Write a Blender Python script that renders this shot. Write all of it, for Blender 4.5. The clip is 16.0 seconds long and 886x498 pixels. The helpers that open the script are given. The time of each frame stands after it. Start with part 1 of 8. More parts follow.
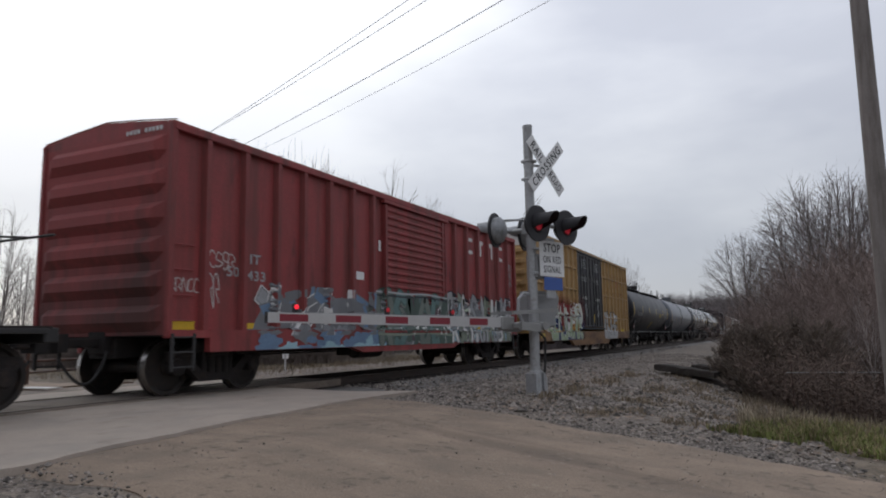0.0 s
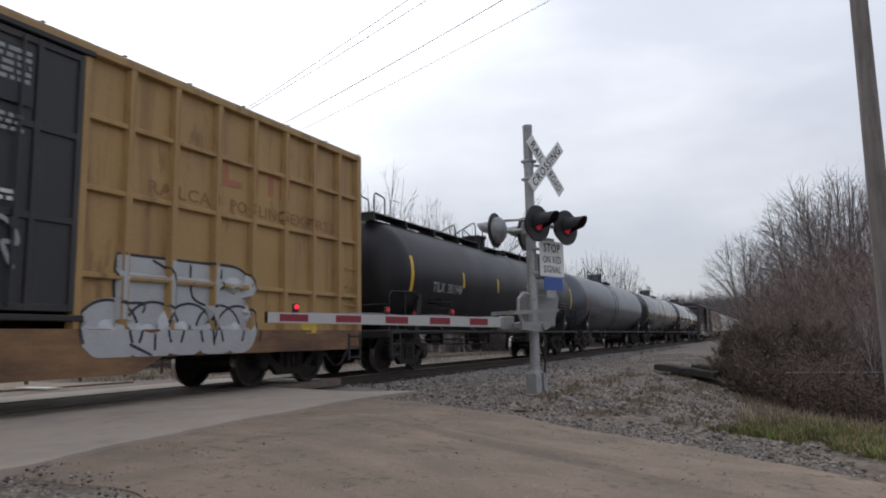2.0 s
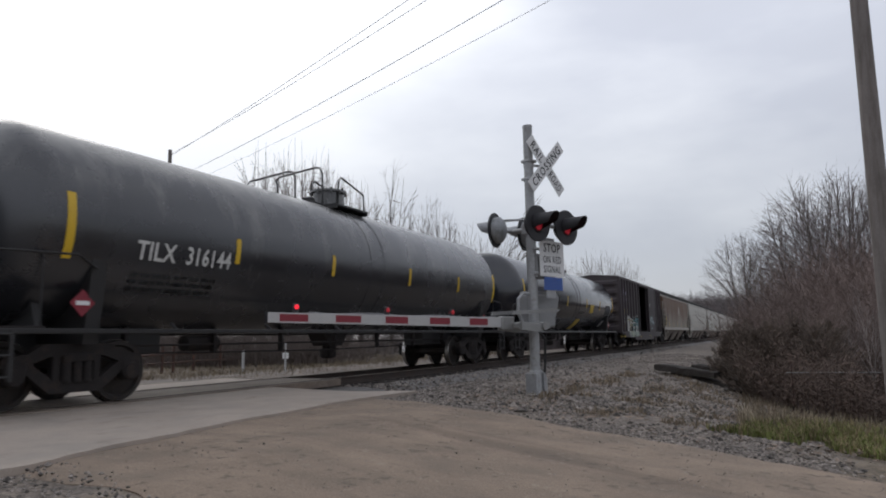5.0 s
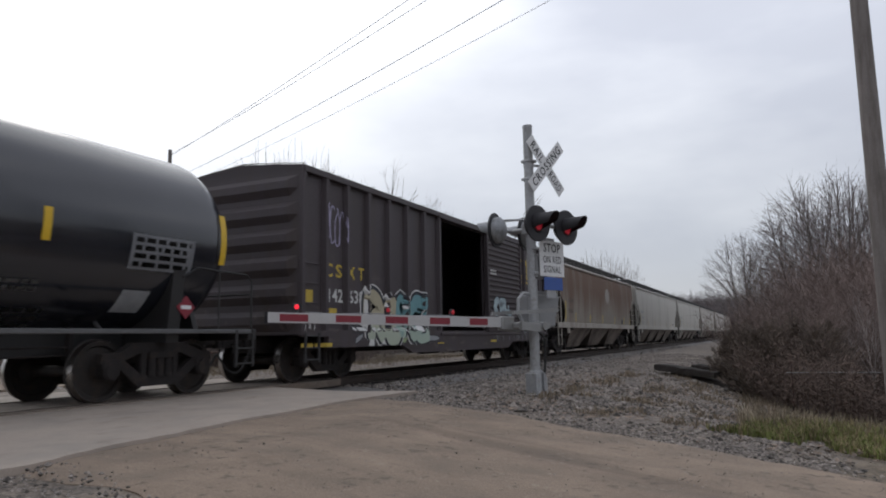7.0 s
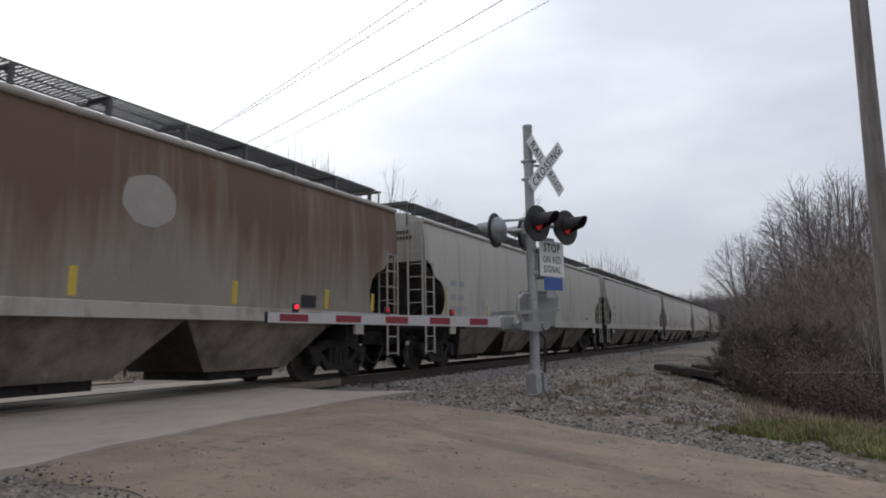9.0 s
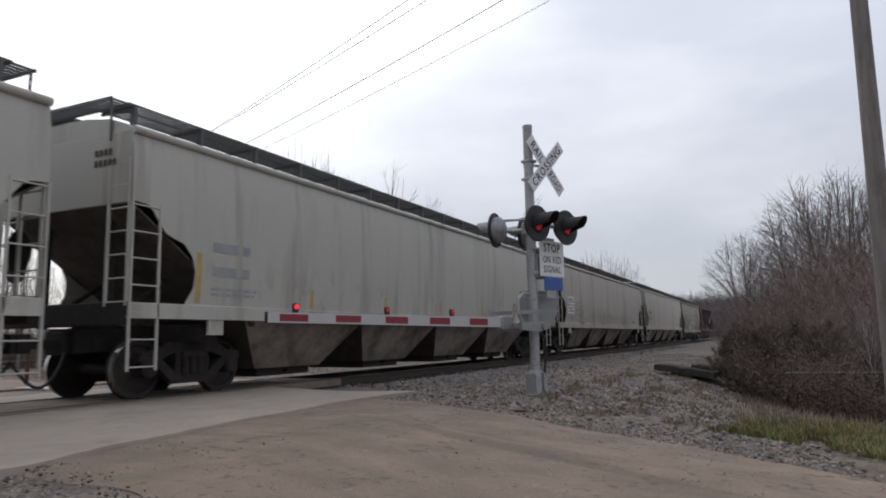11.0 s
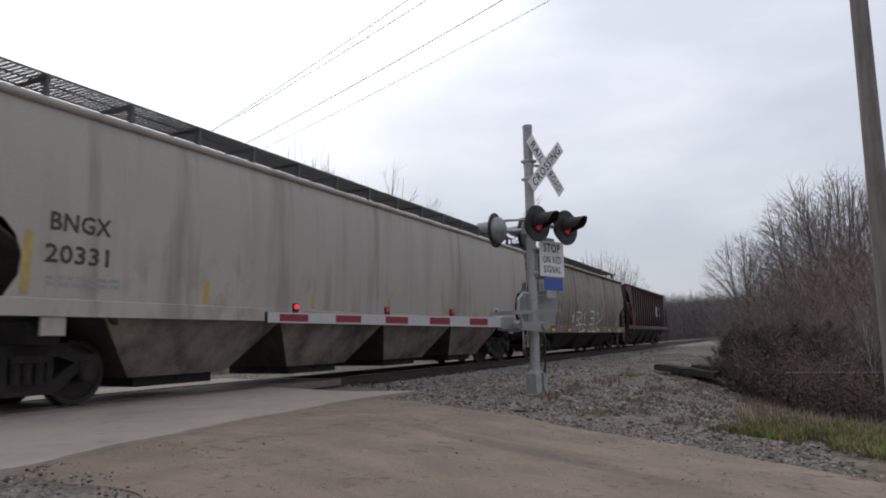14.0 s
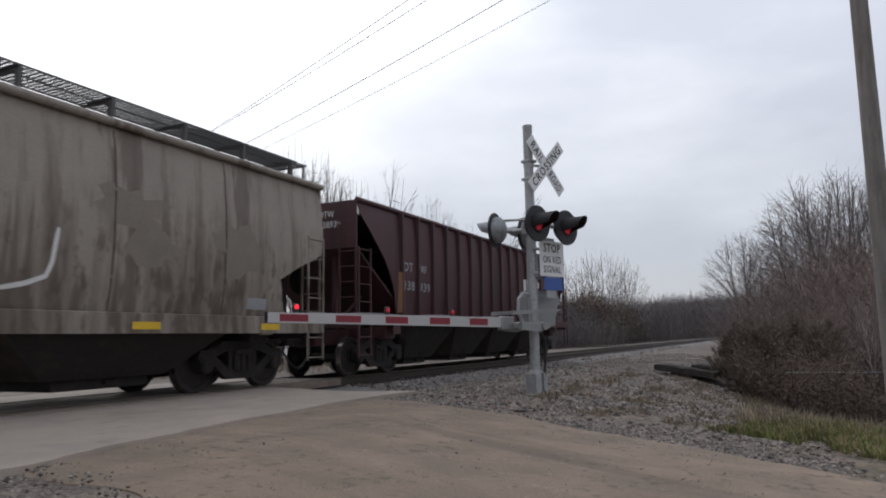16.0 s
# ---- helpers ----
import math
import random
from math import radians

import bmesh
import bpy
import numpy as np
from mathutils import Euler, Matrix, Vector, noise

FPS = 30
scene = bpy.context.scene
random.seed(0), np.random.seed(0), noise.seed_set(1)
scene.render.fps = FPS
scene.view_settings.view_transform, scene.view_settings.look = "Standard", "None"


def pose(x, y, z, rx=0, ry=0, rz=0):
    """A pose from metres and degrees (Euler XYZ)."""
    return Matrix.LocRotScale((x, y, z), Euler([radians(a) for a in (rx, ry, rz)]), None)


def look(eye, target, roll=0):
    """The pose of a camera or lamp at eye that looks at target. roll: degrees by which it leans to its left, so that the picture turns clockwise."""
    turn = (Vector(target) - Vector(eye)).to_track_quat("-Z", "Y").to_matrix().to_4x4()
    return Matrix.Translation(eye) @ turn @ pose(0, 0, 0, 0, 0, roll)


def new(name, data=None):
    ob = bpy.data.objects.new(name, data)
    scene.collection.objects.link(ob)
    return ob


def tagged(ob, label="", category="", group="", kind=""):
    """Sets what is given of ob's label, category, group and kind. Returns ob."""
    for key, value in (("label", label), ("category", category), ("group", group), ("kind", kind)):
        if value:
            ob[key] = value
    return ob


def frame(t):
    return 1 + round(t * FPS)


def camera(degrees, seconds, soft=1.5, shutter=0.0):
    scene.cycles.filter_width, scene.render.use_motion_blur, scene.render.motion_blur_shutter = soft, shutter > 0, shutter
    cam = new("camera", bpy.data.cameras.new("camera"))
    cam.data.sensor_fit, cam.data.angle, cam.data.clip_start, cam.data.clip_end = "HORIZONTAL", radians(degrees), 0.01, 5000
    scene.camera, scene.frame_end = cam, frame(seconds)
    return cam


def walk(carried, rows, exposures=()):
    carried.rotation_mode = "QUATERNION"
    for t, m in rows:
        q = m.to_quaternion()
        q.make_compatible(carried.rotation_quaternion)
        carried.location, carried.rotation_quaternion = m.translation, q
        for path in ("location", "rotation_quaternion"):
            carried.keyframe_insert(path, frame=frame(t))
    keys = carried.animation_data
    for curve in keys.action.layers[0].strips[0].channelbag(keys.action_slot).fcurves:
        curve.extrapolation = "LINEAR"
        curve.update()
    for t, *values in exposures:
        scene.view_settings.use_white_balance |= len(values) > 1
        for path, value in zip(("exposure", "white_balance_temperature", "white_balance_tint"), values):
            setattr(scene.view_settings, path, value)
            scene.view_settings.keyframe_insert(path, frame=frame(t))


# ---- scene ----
cam = camera(65.515, 16.0, soft=1.9, shutter=0.08)
SPEED = 15.5          # the train, metres a second towards -y
D = 9.907             # track centre line at x = -D, rail top at z = 0


def heading(yaw, pitch, roll):
    """Camera pose from yaw left of +y, pitch up and roll, all in degrees."""
    return pose(0, 0, 0.862) @ pose(0, 0, 0, 0, 0, yaw) @ pose(0, 0, 0, 90 + pitch) @ pose(0, 0, 0, 0, 0, roll)


stand = heading(25.591, 7.354, -0.987)
walk(cam, [(0, stand), (16, stand)], exposures=[(0, -.18), (.4, -.03), (1.5, .06), (2.6, .05), (3.5, -.06), (5, -.1), (6.5, -.1), (7.5, 0), (16, 0)])

# ---- world, light ----
SUN_AZ, SUN_EL = radians(62), radians(34)      # azimuth left of +y


def make_world():
    w = bpy.data.worlds.new("overcast_sky")
    scene.world = w
    w.use_nodes = True
    nt = w.node_tree
    n, l = nt.nodes, nt.links
    n.clear()
    out = n.new("ShaderNodeOutputWorld")
    sky = n.new("ShaderNodeTexSky")
    sky.sky_type, sky.sun_disc = "NISHITA", False
    sky.sun_elevation, sky.sun_rotation = SUN_EL, -SUN_AZ
    b1 = n.new("ShaderNodeBackground")
    b1.inputs[1].default_value = 0.05 * .35
    l.new(sky.outputs[0], b1.inputs[0])
    # cloud deck: soft large clouds, brighter around the veiled sun
    tc = n.new("ShaderNodeTexCoord")
    mp = n.new("ShaderNodeMapping")
    mp.inputs["Scale"].default_value = (1.0, 1.0, 2.6)
    l.new(tc.outputs["Generated"], mp.inputs[0])
    nz = n.new("ShaderNodeTexNoise")
    nz.inputs["Scale"].default_value, nz.inputs["Detail"].default_value, nz.inputs["Roughness"].default_value = 1.7, 5, 0.52
    l.new(mp.outputs[0], nz.inputs["Vector"])
    sun = Vector((-math.sin(SUN_AZ) * math.cos(SUN_EL), math.cos(SUN_AZ) * math.cos(SUN_EL), math.sin(SUN_EL)))
    dt = n.new("ShaderNodeVectorMath")
    dt.operation = "DOT_PRODUCT"
    nm = n.new("ShaderNodeVectorMath")
    nm.operation = "NORMALIZE"
    l.new(tc.outputs["Generated"], nm.inputs[0])
    l.new(nm.outputs[0], dt.inputs[0])
    dt.inputs[1].default_value = sun
    mr = n.new("ShaderNodeMapRange")
    mr.inputs["From Min"].default_value, mr.inputs["From Max"].default_value = 0.63, 0.98
    mr.inputs["To Min"].default_value, mr.inputs["To Max"].default_value = 0.0, 0.42
    mr.interpolation_type = "SMOOTHERSTEP"
    l.new(dt.outputs["Value"], mr.inputs[0])
    ad = n.new("ShaderNodeMath")
    ad.operation = "ADD"
    l.new(nz.outputs[0], ad.inputs[0])
    l.new(mr.outputs[0], ad.inputs[1])
    rp = n.new("ShaderNodeValToRGB")
    e = rp.color_ramp.elements
    e[0].position, e[0].color = 0.30, (0.520, 0.537, 0.600, 1)
    e[1].position, e[1].color = 0.92, (0.935, 0.952, 0.99, 1)
    m = e.new(0.55)
    m.color = (0.582, 0.602, 0.672, 1)
    l.new(ad.outputs[0], rp.inputs[0])
    b2 = n.new("ShaderNodeBackground")
    sz = n.new("ShaderNodeSeparateXYZ")
    l.new(nm.outputs[0], sz.inputs[0])
    zr = n.new("ShaderNodeMapRange")
    zr.inputs["From Min"].default_value, zr.inputs["From Max"].default_value = 0.12, 0.46
    zr.inputs["To Min"].default_value, zr.inputs["To Max"].default_value = 0.83, 1.22
    zr.interpolation_type = "SMOOTHSTEP"
    l.new(sz.outputs["Z"], zr.inputs[0])
    l.new(zr.outputs[0], b2.inputs[1])
    l.new(rp.outputs[0], b2.inputs[0])
    a = n.new("ShaderNodeAddShader")
    l.new(b1.outputs[0], a.inputs[0])
    l.new(b2.outputs[0], a.inputs[1])
    l.new(a.outputs[0], out.inputs[0])
    lamp = bpy.data.lights.new("sun", "SUN")
    lamp.energy, lamp.angle, lamp.color = 0.2, radians(25), (1, 0.97, 0.93)
    new("sun", lamp).matrix_world = look(sun * 60, (0, 0, 0))


make_world()

# ---- materials ----
MATS = {}


def mat(name, color, rough=0.75, metal=0.0, var=0.25, scale=1.5, fine=40.0, bump=0.15, second=None, amount=0.35, streak=0.0, emit=None, random_tint=0.0, island=0.0, zstain=None, stretch=None, spec=0.5):
    """Procedural surface: base colour varied at two scales, an optional second colour in stains (streak > 0: runs down), fine relief."""
    if name in MATS:
        return MATS[name]
    m = bpy.data.materials.new(name)
    MATS[name] = m
    m.use_nodes = True
    n, l = m.node_tree.nodes, m.node_tree.links
    b = n["Principled BSDF"]
    tc = n.new("ShaderNodeTexCoord")
    co = tc.outputs["Object"]
    big = n.new("ShaderNodeTexNoise")
    big.inputs["Scale"].default_value, big.inputs["Detail"].default_value, big.inputs["Roughness"].default_value = scale, 6, 0.6
    l.new(co, big.inputs["Vector"])
    sm = n.new("ShaderNodeTexNoise")
    sm.inputs["Scale"].default_value, sm.inputs["Detail"].default_value = fine, 4
    l.new(co, sm.inputs["Vector"])
    mix = n.new("ShaderNodeMix")
    mix.data_type = "RGBA"
    lo = [max(0, c * (1 - var)) for c in color[:3]] + [1]
    hi = [min(1, c * (1 + var)) for c in color[:3]] + [1]
    mix.inputs[6].default_value, mix.inputs[7].default_value = lo, hi
    av = n.new("ShaderNodeMath")
    av.operation = "MULTIPLY_ADD"
    av.inputs[1].default_value, av.inputs[2].default_value = 0.5, 0.0
    ad = n.new("ShaderNodeMath")
    ad.operation = "MULTIPLY_ADD"
    ad.inputs[1].default_value = 0.5
    l.new(big.outputs[0], av.inputs[0])
    l.new(sm.outputs[0], ad.inputs[0])
    l.new(av.outputs[0], ad.inputs[2])
    rg = n.new("ShaderNodeMapRange")
    rg.inputs["From Min"].default_value, rg.inputs["From Max"].default_value = 0.32, 0.68
    l.new(ad.outputs[0], rg.inputs[0])
    l.new(rg.outputs[0], mix.inputs[0])
    col = mix.outputs[2]
    if second:
        mp = n.new("ShaderNodeMapping")
        mp.inputs["Scale"].default_value = (1, 1, 0.09 if streak else 1)
        if stretch:
            mp.inputs["Rotation"].default_value = (0, 0, radians(stretch[0]))
            mp.inputs["Scale"].default_value = (stretch[1], stretch[2], 1)
        l.new(co, mp.inputs[0])
        st = n.new("ShaderNodeTexNoise")
        st.inputs["Scale"].default_value, st.inputs["Detail"].default_value, st.inputs["Roughness"].default_value = (streak or scale * 1.7), 7, 0.65
        l.new(mp.outputs[0], st.inputs["Vector"])
        sr = n.new("ShaderNodeMapRange")
        sr.inputs["From Min"].default_value, sr.inputs["From Max"].default_value = 0.62 - amount * 0.45, 0.80 - amount * 0.25
        sr.inputs["To Max"].default_value = min(1.0, 0.45 + amount)
        src = st.outputs[0]
        if zstain:
            # the stain has run from a height downwards
            sz = n.new("ShaderNodeSeparateXYZ")
            l.new(co, sz.inputs[0])
            zr = n.new("ShaderNodeMapRange")
            zr.inputs["From Min"].default_value, zr.inputs["From Max"].default_value = zstain[0], zstain[1]
            zr.inputs["To Min"].default_value, zr.inputs["To Max"].default_value = -zstain[2], zstain[2]
            l.new(sz.outputs["Z"], zr.inputs[0])
            za = n.new("ShaderNodeMath")
            za.operation = "ADD"
            l.new(src, za.inputs[0])
            l.new(zr.outputs[0], za.inputs[1])
            src = za.outputs[0]
        l.new(src, sr.inputs[0])
        m2 = n.new("ShaderNodeMix")
        m2.data_type = "RGBA"
        l.new(sr.outputs[0], m2.inputs[0])
        l.new(col, m2.inputs[6])
        m2.inputs[7].default_value = [*second[:3], 1]
        col = m2.outputs[2]
    if random_tint:
        oi = n.new("ShaderNodeObjectInfo")
        hs = n.new("ShaderNodeHueSaturation")
        mr = n.new("ShaderNodeMapRange")
        mr.inputs["To Min"].default_value, mr.inputs["To Max"].default_value = 1 - random_tint, 1 + random_tint
        l.new(oi.outputs["Random"], mr.inputs[0])
        l.new(mr.outputs[0], hs.inputs["Value"])
        l.new(col, hs.inputs["Color"])
        col = hs.outputs[0]
    if island:
        ge = n.new("ShaderNodeNewGeometry")
        hs = n.new("ShaderNodeHueSaturation")
        mr = n.new("ShaderNodeMapRange")
        mr.inputs["To Min"].default_value, mr.inputs["To Max"].default_value = 1 - island, 1 + island
        l.new(ge.outputs["Random Per Island"], mr.inputs[0])
        l.new(mr.outputs[0], hs.inputs["Value"])
        l.new(col, hs.inputs["Color"])
        col = hs.outputs[0]
    l.new(col, b.inputs["Base Color"])
    rr = n.new("ShaderNodeMapRange")
    rr.inputs["To Min"].default_value, rr.inputs["To Max"].default_value = max(0.03, rough - 0.12), min(1, rough + 0.12)
    l.new(big.outputs[0], rr.inputs[0])
    l.new(rr.outputs[0], b.inputs["Roughness"])
    b.inputs["Metallic"].default_value = metal
    b.inputs["Specular IOR Level"].default_value = spec
    if bump:
        bp = n.new("ShaderNodeBump")
        bp.inputs["Strength"].default_value, bp.inputs["Distance"].default_value = min(1, bump), 0.02
        l.new(ad.outputs[0], bp.inputs["Height"])
        l.new(bp.outputs[0], b.inputs["Normal"])
    if emit:
        b.inputs["Emission Color"].default_value, b.inputs["Emission Strength"].default_value = [*emit[:3], 1], emit[3]
    return m


RUST = (0.13, 0.055, 0.028)
mat("red_paint", (0.245, 0.038, 0.038), 0.62, var=0.28, scale=0.8, second=(0.09, 0.030, 0.024), amount=0.38, streak=2.2)
mat("grimy_ochre_paint", (0.24, 0.135, 0.060), 0.7, var=0.3, scale=1.2, second=(0.075, 0.038, 0.026), amount=0.5, stretch=(0, 1, .25))
mat("grimy_red_paint", (0.225, 0.040, 0.038), 0.7, var=0.3, scale=0.9, second=(0.055, 0.024, 0.021), amount=0.42, streak=1.6, zstain=(3.6, 1.3, .13))
mat("ochre_paint", (0.355, 0.222, 0.088), 0.6, var=0.18, scale=0.7, second=(0.16, 0.085, 0.03), amount=0.30, streak=2.6)
mat("black_tank_paint", (0.010, 0.0115, 0.017), 0.17, var=0.3, scale=0.9, second=(0.026, 0.028, 0.034), amount=0.28, streak=1.8, bump=0.03, spec=0.85)
mat("satin_tank_paint", (0.0125, 0.012, 0.016), 0.46, var=0.3, scale=0.9, second=(0.026, 0.024, 0.027), amount=0.28, streak=1.8, bump=0.03, spec=0.36)
mat("faded_tank_paint", (0.050, 0.058, 0.078), 0.36, var=0.25, scale=0.8, second=(0.065, 0.07, 0.082), amount=0.35, streak=1.6, bump=0.03, spec=0.8)
mat("black_car_paint", (0.052, 0.041, 0.045), 0.6, var=0.3, scale=0.9, second=(0.05, 0.037, 0.031), amount=0.36, streak=2.4)
mat("grey_hopper_paint", (0.365, 0.335, 0.295), 0.55, var=0.10, scale=0.5, second=(0.23, 0.205, 0.175), amount=0.26, streak=1.3, bump=0.05)
mat("pale_hopper_paint", (0.40, 0.385, 0.345), 0.55, var=0.08, scale=0.5, second=(0.22, 0.21, 0.185), amount=0.22, streak=1.1, bump=0.05)
mat("rusty_hopper_paint", (0.235, 0.21, 0.175), 0.7, var=0.2, scale=0.5, second=(0.125, 0.072, 0.046), amount=0.58, streak=1.6, bump=0.08, zstain=(1.6, 3.1, .16))
mat("tan_hopper_paint", (0.265, 0.234, 0.198), 0.65, var=0.2, scale=0.9, second=(0.10, 0.075, 0.055), amount=0.44, streak=3.2, bump=0.06, zstain=(3.2, 1.3, .07))
mat("maroon_paint", (0.062, 0.020, 0.024), 0.62, var=0.25, scale=0.8, second=(0.03, 0.016, 0.015), amount=0.35, streak=2.0)
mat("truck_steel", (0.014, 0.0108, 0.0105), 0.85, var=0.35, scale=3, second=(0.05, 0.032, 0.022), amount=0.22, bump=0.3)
mat("wheel_steel", (0.024, 0.020, 0.018), 0.7, metal=0.2, var=0.3, scale=4, second=(0.055, 0.034, 0.024), amount=0.3)
mat("tread_steel", (0.42, 0.40, 0.38), 0.3, metal=1.0, var=0.1, scale=8)
mat("dark_interior", (0.02, 0.018, 0.017), 0.9, var=0.3)
mat("black_door_paint", (0.022, 0.022, 0.025), 0.55, var=0.3, scale=1.2, second=(0.07, 0.06, 0.05), amount=0.3, streak=3)
mat("roof_metal", (0.27, 0.27, 0.265), 0.55, metal=0.3, var=0.2, scale=0.7, second=RUST, amount=0.15)
mat("galv_grating", (0.10, 0.10, 0.10), 0.6, metal=0.3, var=0.2, scale=3, bump=0)
mat("black_trim", (0.018, 0.017, 0.017), 0.6, var=0.3)
mat("bright_grey_metal", (0.26, 0.26, 0.255), 0.45, metal=0.4, var=0.15, scale=3, second=(0.25, 0.23, 0.2), amount=0.2)
mat("galvanised", (0.34, 0.345, 0.35), 0.5, metal=0.45, var=0.18, scale=6, second=(0.2, 0.18, 0.16), amount=0.25, bump=0.1)
mat("grey_box_paint", (0.22, 0.222, 0.225), 0.55, var=0.12, scale=3, second=(0.18, 0.17, 0.15), amount=0.2)
mat("lamp_black", (0.018, 0.017, 0.02), 0.6, var=0.3, scale=6)
mat("sign_white", (0.70, 0.70, 0.70), 0.5, var=0.06, scale=5, bump=0.03, second=(0.5, 0.5, 0.47), amount=0.12)
mat("sign_black", (0.012, 0.012, 0.014), 0.6, var=0.2)
mat("sign_blue", (0.035, 0.09, 0.32), 0.5, var=0.12, scale=5)
mat("gate_white", (0.42, 0.415, 0.41), 0.45, var=0.08, scale=6, second=(0.4, 0.4, 0.38), amount=0.15)
mat("gate_red", (0.20, 0.013, 0.026), 0.42, var=0.12, scale=6)
mat("red_lamp_lit", (0.5, 0.02, 0.02), 0.3, emit=(1.0, 0.02, 0.05, 0.9), bump=0)
mat("red_lens_dim", (0.055, 0.006, 0.009), 0.3, emit=(1.0, 0.03, 0.05, 0.008), bump=0)
mat("red_lens_dark", (0.10, 0.006, 0.008), 0.3, bump=0)
mat("stencil_white", (0.55, 0.55, 0.53), 0.6, var=0.12, scale=6, bump=0)
mat("stencil_dark", (0.05, 0.04, 0.03), 0.6, var=0.2, scale=6, bump=0)
mat("stencil_yellow", (0.50, 0.36, 0.05), 0.6, var=0.15, scale=6, bump=0)
mat("reflector_yellow", (0.62, 0.40, 0.02), 0.45, var=0.12, scale=5, bump=0)
mat("spray_white", (0.60, 0.595, 0.58), 0.6, var=0.15, scale=3, bump=0)
mat("spray_grey", (0.27, 0.28, 0.29), 0.6, var=0.25, scale=3, bump=0)
mat("spray_blue", (0.12, 0.19, 0.29), 0.6, var=0.25, scale=3, bump=0)
mat("spray_pale_blue", (0.27, 0.42, 0.48), 0.6, var=0.2, scale=3, bump=0)
mat("spray_teal", (0.16, 0.33, 0.34), 0.6, var=0.25, scale=3, bump=0)
mat("spray_green", (0.33, 0.40, 0.22), 0.6, var=0.2, scale=3, bump=0)
mat("spray_dark", (0.02, 0.022, 0.03), 0.6, var=0.25, scale=3, bump=0)
mat("spray_navy", (0.025, 0.04, 0.10), 0.6, var=0.3, scale=2, bump=0)
mat("spray_red", (0.27, 0.03, 0.035), 0.6, var=0.3, scale=2, bump=0)
mat("spray_orange", (0.5, 0.25, 0.06), 0.6, var=0.2, scale=3, bump=0)
mat("rail_steel", (0.05, 0.040, 0.035), 0.7, metal=0.3, var=0.3, scale=3, second=(0.07, 0.045, 0.033), amount=0.4)
mat("rail_head", (0.24, 0.20, 0.165), 0.55, metal=0.35, var=0.1, scale=4)
mat("tie_wood", (0.045, 0.038, 0.034), 0.9, var=0.4, scale=4, bump=0.5, random_tint=0.3)
mat("wood_pole", (0.20, 0.178, 0.165), 0.9, var=0.22, scale=3, fine=60, bump=0.4, second=(0.09, 0.075, 0.065), amount=0.4, streak=9)
mat("old_wood", (0.020, 0.015, 0.012), 0.95, var=0.6, scale=7, bump=0.6)
mat("cable", (0.24, 0.24, 0.25), 0.6, bump=0)
mat("bark", (0.16, 0.138, 0.130), 0.95, var=0.35, scale=4, bump=0.3, random_tint=0.2)
mat("pale_bark", (0.27, 0.235, 0.215), 0.95, var=0.35, scale=4, bump=0.3, random_tint=0.2)
mat("twig", (0.182, 0.138, 0.121), 0.95, var=0.35, scale=2, bump=0, random_tint=0.4)
mat("dead_leaf", (0.135, 0.094, 0.074), 0.9, var=0.3, scale=1.5, bump=0, island=0.2)
mat("evergreen", (0.105, 0.080, 0.062), 0.9, var=0.5, scale=2, bump=0, island=0.45)
mat("dry_grass", (0.27, 0.21, 0.12), 0.95, var=0.4, scale=1.2, bump=0, island=0.45)
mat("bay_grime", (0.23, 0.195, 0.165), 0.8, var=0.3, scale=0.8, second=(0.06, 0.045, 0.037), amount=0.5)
# slope faces between the bays: shade put into the colour, with oily dust
mat("shaded_oily_steel", (0.042, 0.033, 0.028), 0.8, var=0.4, scale=1.5, second=(0.10, 0.075, 0.058), amount=0.3)
# dark for the shade inside the end bays; also fills notice panels
mat("bay_shade_and_panel_grey", (0.085, 0.073, 0.064), 0.85, var=0.3, scale=1.5, second=(0.04, 0.033, 0.028), amount=0.4)
mat("green_grass", (0.18, 0.205, 0.062), 0.95, var=0.4, scale=1.2, bump=0, island=0.45)
mat("stone", (0.188, 0.164, 0.144), 0.9, var=0.35, scale=9, fine=60, bump=0.3, island=0.8)
mat("concrete", (0.30, 0.29, 0.275), 0.9, var=0.15, scale=3, bump=0.2)
mat("fence_iron", (0.05, 0.03, 0.025), 0.8, var=0.3, scale=4, second=RUST, amount=0.4)
mat("apron_pavement", (0.362, 0.305, 0.256), 0.9, var=0.18, scale=0.9, fine=90, bump=0.2, second=(0.27, 0.245, 0.215), amount=0.34)
mat("dirt_road", (0.245, 0.185, 0.136), 0.97, var=0.40, scale=1.3, fine=70, bump=0.7, second=(0.165, 0.13, 0.10), amount=0.36, stretch=(17, .35, 1.0))


